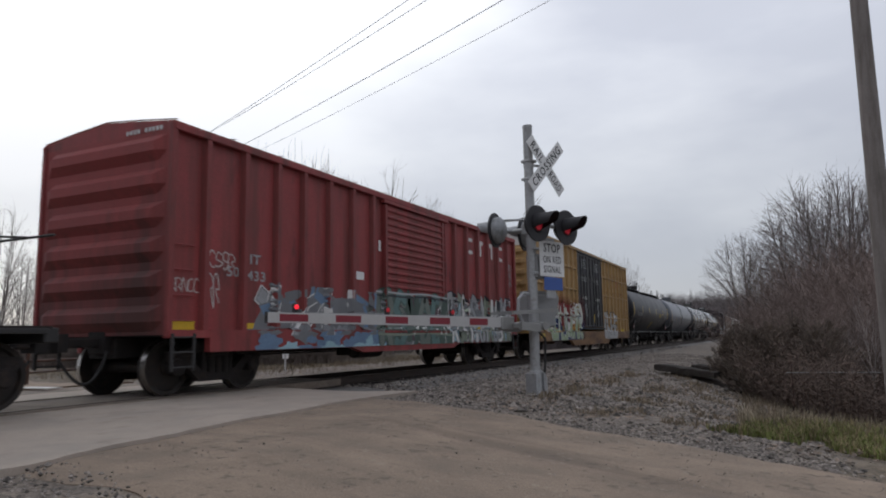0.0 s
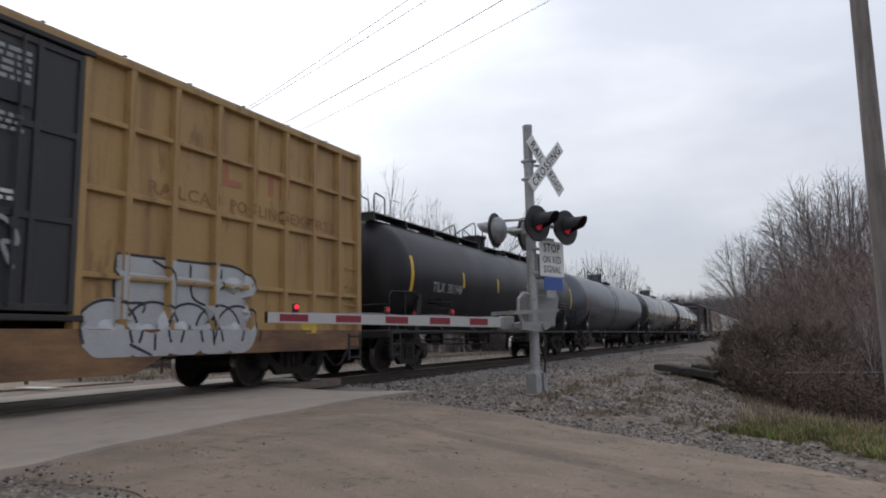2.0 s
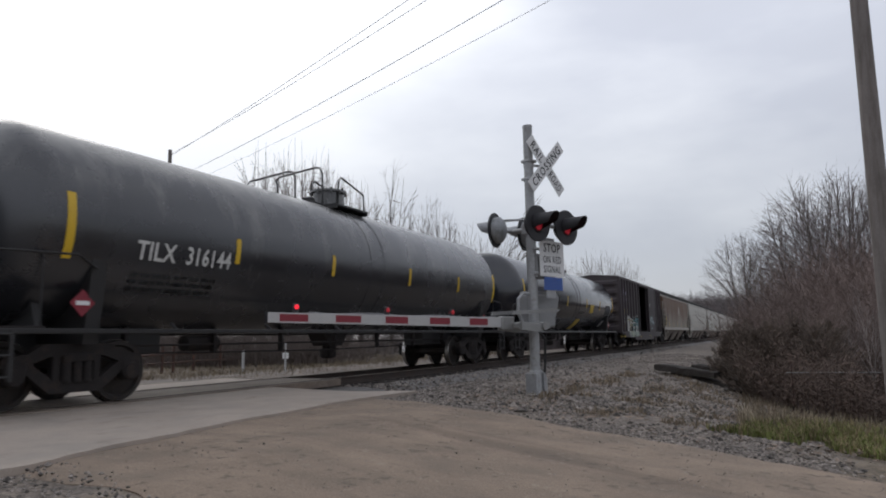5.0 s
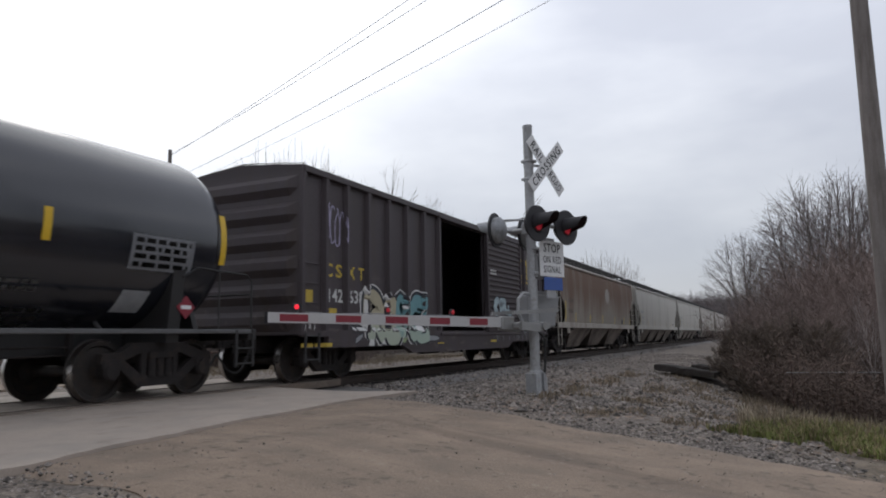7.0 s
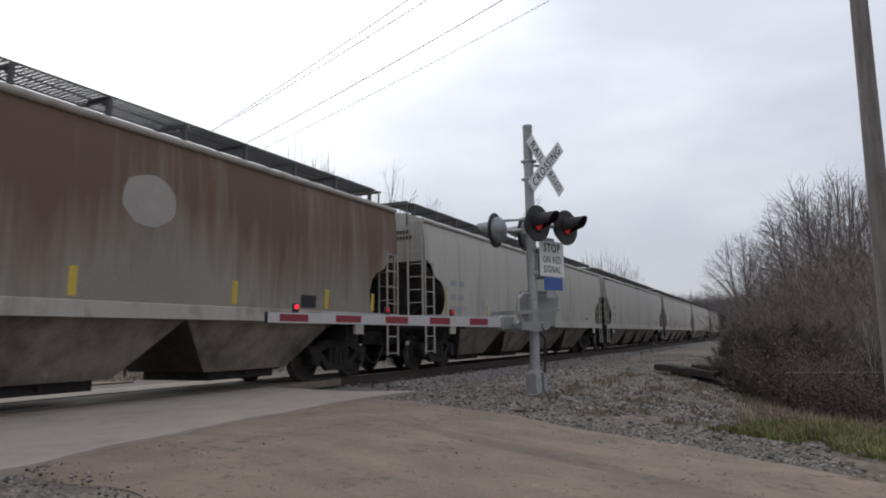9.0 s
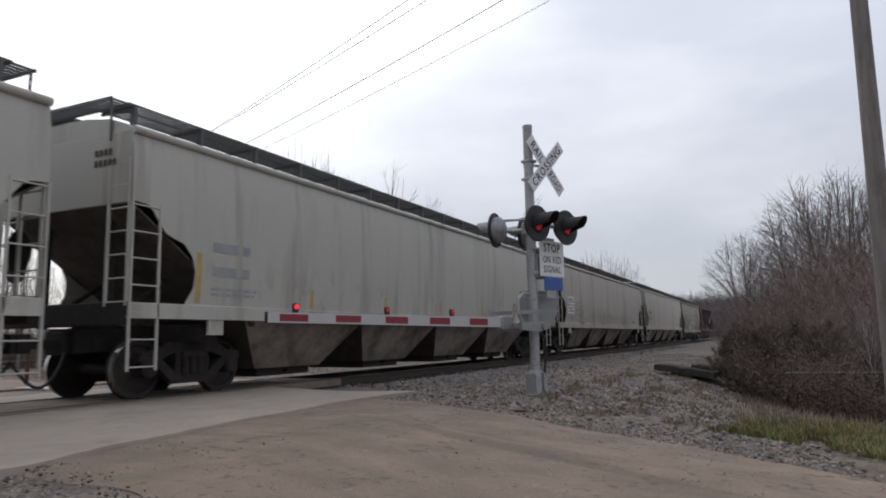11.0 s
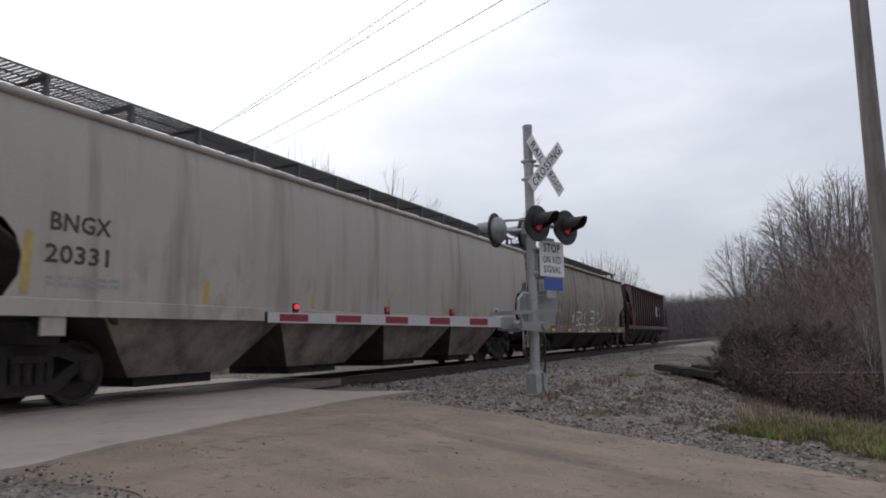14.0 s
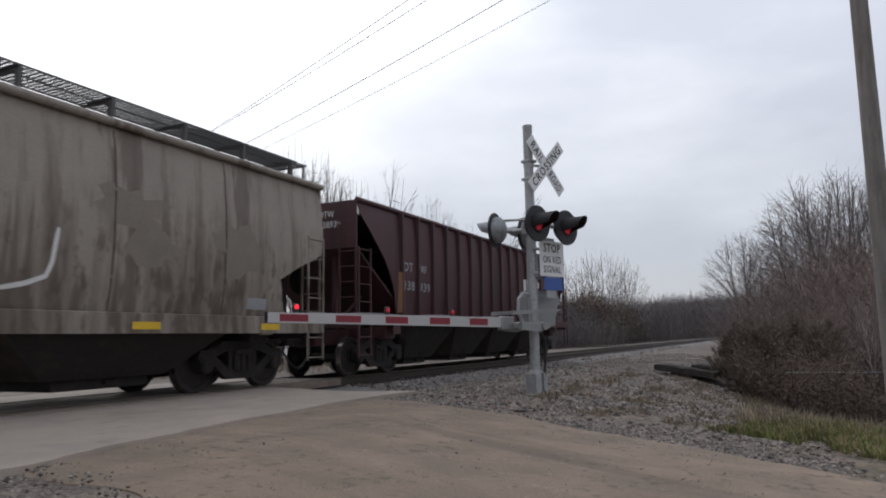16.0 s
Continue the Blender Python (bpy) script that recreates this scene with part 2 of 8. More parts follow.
def flecks(name, color, scale, lo, hi, stretch=(1, 1, 1), most=0.8, zr=None):
    """Adds a layer of small separate spots (dirt, chipped paint, oil) to a material; zr: only between two heights."""
    m = MATS[name]
    n, l = m.node_tree.nodes, m.node_tree.links
    b = n["Principled BSDF"]
    src = b.inputs["Base Color"].links[0].from_socket
    tc = n.new("ShaderNodeTexCoord")
    mp = n.new("ShaderNodeMapping")
    mp.inputs["Scale"].default_value = stretch
    l.new(tc.outputs["Object"], mp.inputs[0])
    nz = n.new("ShaderNodeTexNoise")
    nz.inputs["Scale"].default_value, nz.inputs["Detail"].default_value, nz.inputs["Roughness"].default_value = scale, 4, 0.55
    l.new(mp.outputs[0], nz.inputs["Vector"])
    wide = n.new("ShaderNodeTexNoise")
    wide.inputs["Scale"].default_value, wide.inputs["Detail"].default_value = scale * .16, 3
    l.new(tc.outputs["Object"], wide.inputs["Vector"])
    ad = n.new("ShaderNodeMath")
    ad.operation = "MULTIPLY_ADD"
    ad.inputs[1].default_value = 0.45
    l.new(wide.outputs[0], ad.inputs[0])
    l.new(nz.outputs[0], ad.inputs[2])
    mr = n.new("ShaderNodeMapRange")
    mr.inputs["From Min"].default_value, mr.inputs["From Max"].default_value = lo + .22, hi + .22
    mr.inputs["To Max"].default_value = most
    l.new(ad.outputs[0], mr.inputs[0])
    fac = mr.outputs[0]
    if zr:
        sp = n.new("ShaderNodeSeparateXYZ")
        l.new(tc.outputs["Object"], sp.inputs[0])
        zm = n.new("ShaderNodeMapRange")
        zm.inputs["From Min"].default_value, zm.inputs["From Max"].default_value = zr
        l.new(sp.outputs["Z"], zm.inputs[0])
        mu = n.new("ShaderNodeMath")
        mu.operation = "MULTIPLY"
        l.new(fac, mu.inputs[0])
        l.new(zm.outputs[0], mu.inputs[1])
        fac = mu.outputs[0]
    mx = n.new("ShaderNodeMix")
    mx.data_type = "RGBA"
    l.new(fac, mx.inputs[0])
    l.new(src, mx.inputs[6])
    mx.inputs[7].default_value = [*color, 1]
    l.new(mx.outputs[2], b.inputs["Base Color"])


def ruts(name, color, angle, along, wide, lo, hi, most):
    """Long dark wheel marks along a road: noise stretched in the driving direction."""
    m = MATS[name]
    n, l = m.node_tree.nodes, m.node_tree.links
    b = n["Principled BSDF"]
    src = b.inputs["Base Color"].links[0].from_socket
    tc = n.new("ShaderNodeTexCoord")
    turn = n.new("ShaderNodeMapping")
    turn.inputs["Rotation"].default_value = (0, 0, radians(angle))
    l.new(tc.outputs["Object"], turn.inputs[0])
    mp = n.new("ShaderNodeMapping")
    mp.inputs["Scale"].default_value = (along, wide, 0)
    l.new(turn.outputs[0], mp.inputs[0])
    nz = n.new("ShaderNodeTexNoise")
    nz.inputs["Scale"].default_value, nz.inputs["Detail"].default_value, nz.inputs["Roughness"].default_value = 1.0, 3, 0.5
    l.new(mp.outputs[0], nz.inputs["Vector"])
    mr = n.new("ShaderNodeMapRange")
    mr.inputs["From Min"].default_value, mr.inputs["From Max"].default_value, mr.inputs["To Max"].default_value = lo, hi, most
    l.new(nz.outputs[0], mr.inputs[0])
    mx = n.new("ShaderNodeMix")
    mx.data_type = "RGBA"
    l.new(mr.outputs[0], mx.inputs[0])
    l.new(src, mx.inputs[6])
    mx.inputs[7].default_value = [*color, 1]
    l.new(mx.outputs[2], b.inputs["Base Color"])


ruts("dirt_road", (0.125, 0.092, 0.070), 17, .13, 1.25, .57, .68, .6)
flecks("dirt_road", (0.10, 0.078, 0.06), 9, .60, .70, (1, 1, 1), .7)
flecks("dirt_road", (0.33, 0.28, 0.22), 14, .64, .74, (1, 1, 1), .5)
flecks("apron_pavement", (0.22, 0.18, 0.145), 3.5, .58, .74, (1, .6, 1), .6)
flecks("tan_hopper_paint", (0.085, 0.06, 0.045), 5, .50, .62, (1, 1, .5), .8, (3.2, 2.0))
flecks("tan_hopper_paint", (0.08, 0.055, 0.04), 2.2, .62, .66, (1, 1, .05), .6)
flecks("grey_hopper_paint", (0.17, 0.14, 0.11), 1.6, .60, .70, (1, 1, .08), .5)
flecks("pale_hopper_paint", (0.20, 0.175, 0.145), 1.6, .60, .70, (1, 1, .08), .45)
flecks("grey_hopper_paint", (0.20, 0.16, 0.12), 3, .56, .70, (1, 1, .6), .5, (2.6, 1.5))
flecks("pale_hopper_paint", (0.20, 0.165, 0.13), 3, .58, .70, (1, 1, .6), .45, (2.6, 1.5))
flecks("black_car_paint", (0.14, 0.115, 0.10), 5, .60, .74, (1, .35, 1), .5, (3.2, 1.0))
flecks("red_paint", (0.06, 0.022, 0.02), 3, .60, .72, (1, 1, .3), .6)
flecks("red_paint", (0.30, 0.09, 0.075), 4, .64, .76, (1, 1, .2), .4)
flecks("ochre_paint", (0.13, 0.065, 0.025), 3, .63, .73, (1, 1, .3), .6)
flecks("maroon_paint", (0.03, 0.014, 0.014), 3, .58, .7, (1, 1, .3), .6)
mat("crossing_panel", (0.225, 0.187, 0.155), 0.9, var=0.2, scale=1.5, fine=70, bump=0.2, second=(0.10, 0.09, 0.08), amount=0.3)


# ---- mesh tools ----
class MB:
    """Collects vertices and faces of one mesh."""

    def __init__(self):
        self.v, self.f = [], []

    def add(self, v, f):
        o = len(self.v)
        self.v += [tuple(p) for p in v]
        self.f += [tuple(i + o for i in q) for q in f]
        return self

    def box(self, x0, x1, y0, y1, z0, z1, c=0.0):
        if c <= 0:
            v = [(x, y, z) for x in (x0, x1) for y in (y0, y1) for z in (z0, z1)]
            return self.add(v, [(0, 1, 3, 2), (4, 6, 7, 5), (0, 4, 5, 1), (2, 3, 7, 6), (0, 2, 6, 4), (1, 5, 7, 3)])
        c = min(c, (x1 - x0) / 2.1, (y1 - y0) / 2.1, (z1 - z0) / 2.1)
        v, f = [], []
        idx = {}
        for ix, x in ((0, x0), (1, x1)):
            for iy, y in ((0, y0), (1, y1)):
                for iz, z in ((0, z0), (1, z1)):
                    sx, sy, sz = (c if ix == 0 else -c), (c if iy == 0 else -c), (c if iz == 0 else -c)
                    idx[ix, iy, iz] = len(v)
                    v += [(x, y + sy, z + sz), (x + sx, y, z + sz), (x + sx, y + sy, z)]
        for a in (0, 1):
            q = [idx[a, 0, 0], idx[a, 1, 0], idx[a, 1, 1], idx[a, 0, 1]]
            f.append(tuple(q if a else q[::-1]))
            q = [idx[0, a, 0] + 1, idx[0, a, 1] + 1, idx[1, a, 1] + 1, idx[1, a, 0] + 1]
            f.append(tuple(q if a else q[::-1]))
            q = [idx[0, 0, a] + 2, idx[1, 0, a] + 2, idx[1, 1, a] + 2, idx[0, 1, a] + 2]
            f.append(tuple(q if a else q[::-1]))
        for a in (0, 1):
            for b in (0, 1):
                f.append((idx[a, b, 0], idx[a, b, 1], idx[a, b, 1] + 1, idx[a, b, 0] + 1))
                f.append((idx[a, 0, b], idx[a, 1, b], idx[a, 1, b] + 2, idx[a, 0, b] + 2))
                f.append((idx[0, a, b] + 1, idx[1, a, b] + 1, idx[1, a, b] + 2, idx[0, a, b] + 2))
                for d in (0, 1):
                    i = idx[a, b, d]
                    f.append((i, i + 1, i + 2))
        return self.add(v, f)

    def tube(self, pts, r, seg=8, cap=True, r1=None):
        """Round bar along points; r1: radius at the end."""
        pts = [Vector(p) for p in pts]
        n = len(pts)
        v, f = [], []
        t0 = (pts[1] - pts[0]).normalized()
        up = Vector((0, 0, 1)) if abs(t0.z) < 0.9 else Vector((1, 0, 0))
        side = t0.cross(up).normalized()
        for i, p in enumerate(pts):
            t = (pts[min(i + 1, n - 1)] - pts[max(i - 1, 0)]).normalized()
            side = (side - t * side.dot(t)).normalized()
            w = t.cross(side)
            rr = r if r1 is None else r + (r1 - r) * i / (n - 1)
            for k in range(seg):
                a = 2 * math.pi * k / seg
                v.append(p + (side * math.cos(a) + w * math.sin(a)) * rr)
        for i in range(n - 1):
            for k in range(seg):
                a, b = i * seg + k, i * seg + (k + 1) % seg
                f.append((a, b, b + seg, a + seg))
        if cap:
            f.append(tuple(range(seg))[::-1])
            f.append(tuple((n - 1) * seg + k for k in range(seg)))
        return self.add(v, f)

    def lathe(self, prof, axis="y", seg=32, at=(0, 0, 0), close=True):
        """prof: (along, radius) pairs turned round an axis."""
        v, f = [], []
        for s, r in prof:
            for k in range(seg):
                a = 2 * math.pi * k / seg
                c, d = r * math.cos(a), r * math.sin(a)
                p = {"y": (c, s, d), "x": (s, c, d), "z": (c, d, s)}[axis]
                v.append((p[0] + at[0], p[1] + at[1], p[2] + at[2]))
        n = len(prof)
        for i in range(n - 1):
            for k in range(seg):
                a, b = i * seg + k, i * seg + (k + 1) % seg
                f.append((a, a + seg, b + seg, b))
        if close:
            f.append(tuple(range(seg)))
            f.append(tuple((n - 1) * seg + k for k in range(seg))[::-1])
        return self.add(v, f)

    def prism(self, poly, axis, lo, hi):
        """A flat polygon pushed along an axis. Polygon in the two other axes, in x, y, z order."""
        n = len(poly)
        mk = {"x": lambda a, b, h: (h, a, b), "y": lambda a, b, h: (a, h, b), "z": lambda a, b, h: (a, b, h)}[axis]
        v = [mk(a, b, lo) for a, b in poly] + [mk(a, b, hi) for a, b in poly]
        f = [tuple(range(n))[::-1], tuple(range(n, 2 * n))]
        f += [(i, (i + 1) % n, (i + 1) % n + n, i + n) for i in range(n)]
        return self.add(v, f)

    def sweep(self, prof, ys, shift=None):
        """Open or closed section (x, z) carried along y; shift(y, x, z) gives the moved (x, z)."""
        n = len(prof)
        v = []
        for y in ys:
            for x, z in prof:
                v.append((x, y, z) if shift is None else shift(x, y, z))
        f = []
        for i in range(len(ys) - 1):
            for k in range(n - 1):
                a = i * n + k
                f.append((a, a + 1, a + 1 + n, a + n))
        return self.add(v, f)

    def moved(self, m):
        self.v = [tuple(m @ Vector(p)) for p in self.v]
        return self

    def mesh(self, name, material, smooth=0, fix=True):
        me = bpy.data.meshes.new(name)
        me.from_pydata(self.v, [], self.f)
        if fix and len(self.f) < 20000:
            bm = bmesh.new()
            bm.from_mesh(me)
            bmesh.ops.recalc_face_normals(bm, faces=bm.faces)
            bm.to_mesh(me)
            bm.free()
        me.materials.append(MATS[material])
        if smooth:
            me.polygons.foreach_set("use_smooth", [True] * len(me.polygons))
            me.set_sharp_from_angle(angle=radians(smooth))
        me.update()
        return me


def part(name, mb, material, parent, label="", at=(0, 0, 0), smooth=0, fix=True):
    """One mesh object under a thing or part. mb: an MB, or a mesh to share."""
    me = mb.mesh(name, material, smooth, fix) if isinstance(mb, MB) else mb
    ob = new(name, me)
    ob.location = at
    ob.parent = parent
    return tagged(ob, label)


def thing(name, mb, material, label, category, group="", kind="", at=(0, 0, 0), smooth=0, fix=True):
    ob = new(name, mb.mesh(name, material, smooth, fix))
    ob.location = at
    return tagged(ob, label, category, group, kind)


def root(name, label, category, group="", at=(0, 0, 0), rz=0):
    ob = new(name)
    ob.empty_display_size = 0.3
    ob.matrix_basis = pose(*at, 0, 0, rz)
    return tagged(ob, label, category, group)


def letters(text, size, thick=0.003, spacing=1.0, bold=0.0):
    """Text as a flat mesh builder in the x, z plane facing -y, baseline left at the origin; size: capital height."""
    cu = bpy.data.curves.new("text", "FONT")
    cu.body, cu.size, cu.space_character, cu.offset, cu.resolution_u = text, size / 0.69, spacing, bold * size, 2
    ob = bpy.data.objects.new("text", cu)
    scene.collection.objects.link(ob)
    dg = bpy.context.evaluated_depsgraph_get()
    me = bpy.data.meshes.new_from_object(ob.evaluated_get(dg))
    mb = MB()
    mb.v = [(v.co.x, 0.0, v.co.y) for v in me.vertices]
    mb.f = [tuple(p.vertices) for p in me.polygons]
    bpy.data.objects.remove(ob)
    bpy.data.curves.remove(cu)
    bpy.data.meshes.remove(me)
    return mb


SIDE = Matrix(((0, -1, 0, 0), (1, 0, 0, 0), (0, 0, 1, 0), (0, 0, 0, 1)))     # writing on a car's +x side reads along +y


def side_text(text, size, x, y, z, bold=0.03, spacing=1.05, width=None):
    mb = letters(text, size, bold=bold, spacing=spacing)
    if width:
        w = max(p[0] for p in mb.v)
        mb.v = [(p[0] * width / w, p[1], p[2]) for p in mb.v]
    return mb.moved(Matrix.Translation((x, y, z)) @ SIDE)

# ---- rolling stock ----
WHEEL_R = 0.457
SHARED = {}


def shared(key, make):
    if key not in SHARED:
        SHARED[key] = make()
    return SHARED[key]


def wheelset_mesh():
    half = [(-1.06, 0.06), (-0.86, 0.075), (-0.84, 0.125), (-0.80, 0.135), (-0.80, 0.20), (-0.765, 0.36), (-0.81, 0.385), (-0.812, 0.452),
            (-0.80, WHEEL_R), (-0.70, WHEEL_R + 0.003), (-0.688, 0.484), (-0.674, 0.482), (-0.674, 0.39), (-0.725, 0.36), (-0.745, 0.2), (-0.66, 0.13), (-0.64, 0.085)]
    mb = MB().lathe(half + [(-s, r) for s, r in half[::-1]], "x", 28)
    me = mb.mesh("wheelset", "wheel_steel", 40)
    me.materials.append(MATS["tread_steel"])
    for p in me.polygons:
        if all(0.45 < math.hypot(me.vertices[i].co.y, me.vertices[i].co.z) < 0.462 for i in p.vertices):
            p.material_index = 1
    return me


def side_frame_mesh():
    mb = MB()
    mb.prism([(-1.09, .57), (-1.06, .71), (-.74, .735), (-.5, .87), (.5, .87), (.74, .735), (1.06, .71), (1.09, .57), (.8, .56), (.42, .70), (-.42, .70), (-.8, .56)], "x", -0.075, 0.075)
    mb.prism([(-.82, .62), (-.74, .48), (-.40, .20), (.40, .20), (.74, .48), (.82, .62), (.66, .60), (.33, .36), (-.33, .36), (-.66, .60)], "x", -0.065, 0.065)
    for y in (-.31, .31):
        mb.box(-.07, .07, y - .055, y + .055, .28, .76, .015)
    for y in (-.16, 0, .16):
        for x in (-.05, .05):
            mb.lathe([(.34, .065), (.40, .075), (.44, .062), (.48, .075), (.52, .062), (.56, .075), (.60, .062), (.66, .07)], "z", 10, (x, y, 0))
    mb.box(-.12, .12, -.24, .24, .62, .74, .02)
    for y in (-.89, .89):
        mb.lathe([(-.10, .14), (.08, .145), (.10, .12), (.115, .12), (.12, .07)], "x", 16, (0, y, WHEEL_R))
        mb.box(-.09, .09, y - .16, y + .16, .50, .64, .02)
    return mb.mesh("side_frame", "truck_steel", 35)


def bolster_mesh():
    mb = MB().box(-1.02, 1.02, -.2, .2, .52, .74, .03)
    mb.lathe([(.74, .25), (.82, .22)], "z", 16)
    for y in (-.42, .42):
        mb.tube([(-.75, y, .38), (.75, y, .38)], .04, 8)
        for x in (-.75, .75):
            mb.box(x - .05, x + .05, y - .06 + (-.02 if y < 0 else .02), y + .06, .28, .52, .02)
    return mb.mesh("truck", "truck_steel", 35)


SPIN = []


def add_truck(car, y):
    tr = part("truck", shared("bolster", bolster_mesh), "", car, "grimy cast-steel freight truck", (0, y, 0))
    for x in (-1.0, 1.0):
        part("side_frame", shared("side_frame", side_frame_mesh), "", tr, at=(x, 0, 0))
    for dy in (-.89, .89):
        w = part("wheelset", shared("wheelset", wheelset_mesh), "", tr, "worn steel wheels with bright treads", (0, dy, WHEEL_R))
        SPIN.append((w, dy))
    return tr


def coupler_mesh():
    mb = MB().box(-.2, .2, -.02, .32, .70, 1.06, .02)
    mb.box(-.075, .075, -.62, .02, .80, .95, .02)
    mb.prism([(-.18, -.62), (-.2, -.80), (-.05, -.90), (.02, -.78), (.14, -.76), (.17, -.62)], "z", .74, 1.02)
    return mb.mesh("coupler", "truck_steel", 35)


def hose_mesh():
    pts = [(.32 - .3 * k / 10, -.05 - .62 * k / 10, .74 - .50 * math.sin(math.pi * (k / 10) ** .8 * .93)) for k in range(11)]
    return MB().tube(pts, .024, 8).mesh("air_hose", "black_trim", 40)


def add_ends(car, half, draft=0.55):
    for s in (-1, 1):
        c = part("coupler", shared("coupler", coupler_mesh), "", car, "rusty knuckle coupler", (0, s * half, 0))
        h = part("air_hose", shared("hose", hose_mesh), "", car, at=(0, s * half, 0))
        if s > 0:
            c.rotation_euler = h.rotation_euler = (0, 0, math.pi)


def many(name, builders, material, parent, label=""):
    return [part(name, m, material, parent, label) for m in builders]


def ladder(car, x, y0, y1, z0, z1, n, material, name="ladder", r=.016, stile=.03):
    """Stiles and rungs on a side, each a part."""
    st = [part(name + "_stile", MB().box(x - .02, x + .02, y - stile, y + stile, z0, z1, .006), material, car) for y in (y0, y1)]
    me = shared(("rung", material, round(y1 - y0, 3), r), lambda: MB().tube([(0, 0, 0), (0, y1 - y0, 0)], r, 6).mesh("rung", material))
    for k in range(n):
        part("rung", me, "", car, at=(x + .01, y0, z0 + .06 + (z1 - z0 - .12) * k / (n - 1)))
    return st


def grabs(car, x, y0, y1, z0, z1, n, material):
    me = shared(("grab", material, round(y1 - y0, 3), x > 0), lambda: MB().tube([(0, 0, 0), (.09 if x > 0 else -.09, 0, 0), (.09 if x > 0 else -.09, y1 - y0, 0), (0, y1 - y0, 0)], .014, 6).mesh("grab_iron", material))
    for k in range(n):
        part("grab_iron", me, "", car, at=(x - (.07 if x > 0 else -.07), y0, z0 + (z1 - z0) * k / (n - 1)))


def end_ladder(car, y, x0, x1, z0, z1, n, material):
    for x in (x0, x1):
        part("end_ladder_stile", MB().box(x - .025, x + .025, y - .02, y + .02, z0, z1, .006), material, car)
    me = shared(("endrung", material, round(x1 - x0, 3)), lambda: MB().tube([(0, 0, 0), (x1 - x0, 0, 0)], .014, 6).mesh("rung", material))
    for k in range(n):
        part("rung", me, "", car, at=(x0, y, z0 + .06 + (z1 - z0 - .12) * k / (n - 1)))


def stroke(mb, pts, w, x):
    """Flat round-ended paint stroke through (y, z) points, at x off the surface."""
    n = len(pts)
    v = []
    for i in range(n):
        a, b = pts[max(i - 1, 0)], pts[min(i + 1, n - 1)]
        dy, dz = b[0] - a[0], b[1] - a[1]
        ln = math.hypot(dy, dz) or 1
        e = 0.6 if i in (0, n - 1) else (0.9 if i in (1, n - 2) else 1.0)
        ny, nz = -dz / ln * w * e, dy / ln * w * e
        v += [(x, pts[i][0] + ny * q, pts[i][1] + nz * q) for q in (-1, -.5, 0, .5, 1)]
    mb.add(v, [(i * 5 + k, i * 5 + k + 1, i * 5 + k + 6, i * 5 + k + 5) for i in range(n - 1) for k in range(4)])


LOWEST = [-1.0]      # lower edge of the side that is being painted


def laid(mb, surf, h):
    """Paint laid on a ribbed side: moves each vertex to the surface there."""
    mb.v = [(p[0], p[1], max(p[2], LOWEST[0])) for p in mb.v]
    mb.v = [(surf(p[1] + h, p[2]) + p[0], p[1], p[2]) for p in mb.v]
    return mb


def curve_pts(ctrl, steps=5):
    """Smooth line through control points."""
    out = []
    c = [ctrl[0]] + list(ctrl) + [ctrl[-1]]
    for i in range(1, len(c) - 2):
        for k in range(steps):
            t = k / steps
            p = []
            for d in (0, 1):
                a, b, e, f = c[i - 1][d], c[i][d], c[i + 1][d], c[i + 2][d]
                p.append(.5 * (2 * b + (e - a) * t + (2 * a - 5 * b + 4 * e - f) * t * t + (3 * b - a - 3 * e + f) * t ** 3))
            out.append(tuple(p))
    out.append(tuple(ctrl[-1]))
    return out


def straight_pts(ctrl, steps=12):
    """Line with hard corners through control points."""
    return [tuple(Vector(p).lerp(Vector(q), k / steps)) for p, q in zip(ctrl, ctrl[1:]) for k in range(steps)] + [tuple(ctrl[-1])]


def blob(mb, cy, cz, ry, rz, x, rnd, n=18, rough=.18):
    ring = [1 + rnd.uniform(-rough, rough) for _ in range(n)]
    v = [(x, cy, cz)]
    for q in (.35, .7, 1.0):
        v += [(x, cy + ry * q * ring[k] * math.cos(math.tau * k / n), cz + rz * q * ring[k] * math.sin(math.tau * k / n)) for k in range(n)]
    f = [(0, k + 1, (k + 1) % n + 1) for k in range(n)]
    f += [(1 + j * n + k, 1 + j * n + (k + 1) % n, 1 + (j + 1) * n + (k + 1) % n, 1 + (j + 1) * n + k) for j in (0, 1) for k in range(n)]
    mb.add(v, f)


GLYPHS = [
    [(.1, 0), (.15, .6), (.5, 1), (.85, .6), (.9, 0)], [(.9, .85), (.4, 1), (.1, .7), (.55, .5), (.9, .25), (.5, 0), (.1, .12)],
    [(.1, 1), (.1, .3), (.45, 0), (.85, .3), (.9, 1)], [(.12, 0), (.1, .95), (.6, 1), (.85, .7), (.4, .48), (.9, 0)],
    [(.85, .9), (.35, 1), (.08, .5), (.35, 0), (.85, .12)], [(.1, 0), (.12, 1), (.85, .05), (.9, 1)], [(.5, 1), (.1, .6), (.25, .05), (.75, .05), (.9, .6), (.5, 1)],
    [(.92, .95), (.2, 1), (.14, .52), (.75, .55), (.14, .5), (.12, .02), (.92, .06)],
    [(.02, 0), (.3, .75), (.5, 1), (.66, .7), (.95, 0)], [(.05, 1), (.22, .1), (.5, .62), (.76, .06), (.95, 1)],
]


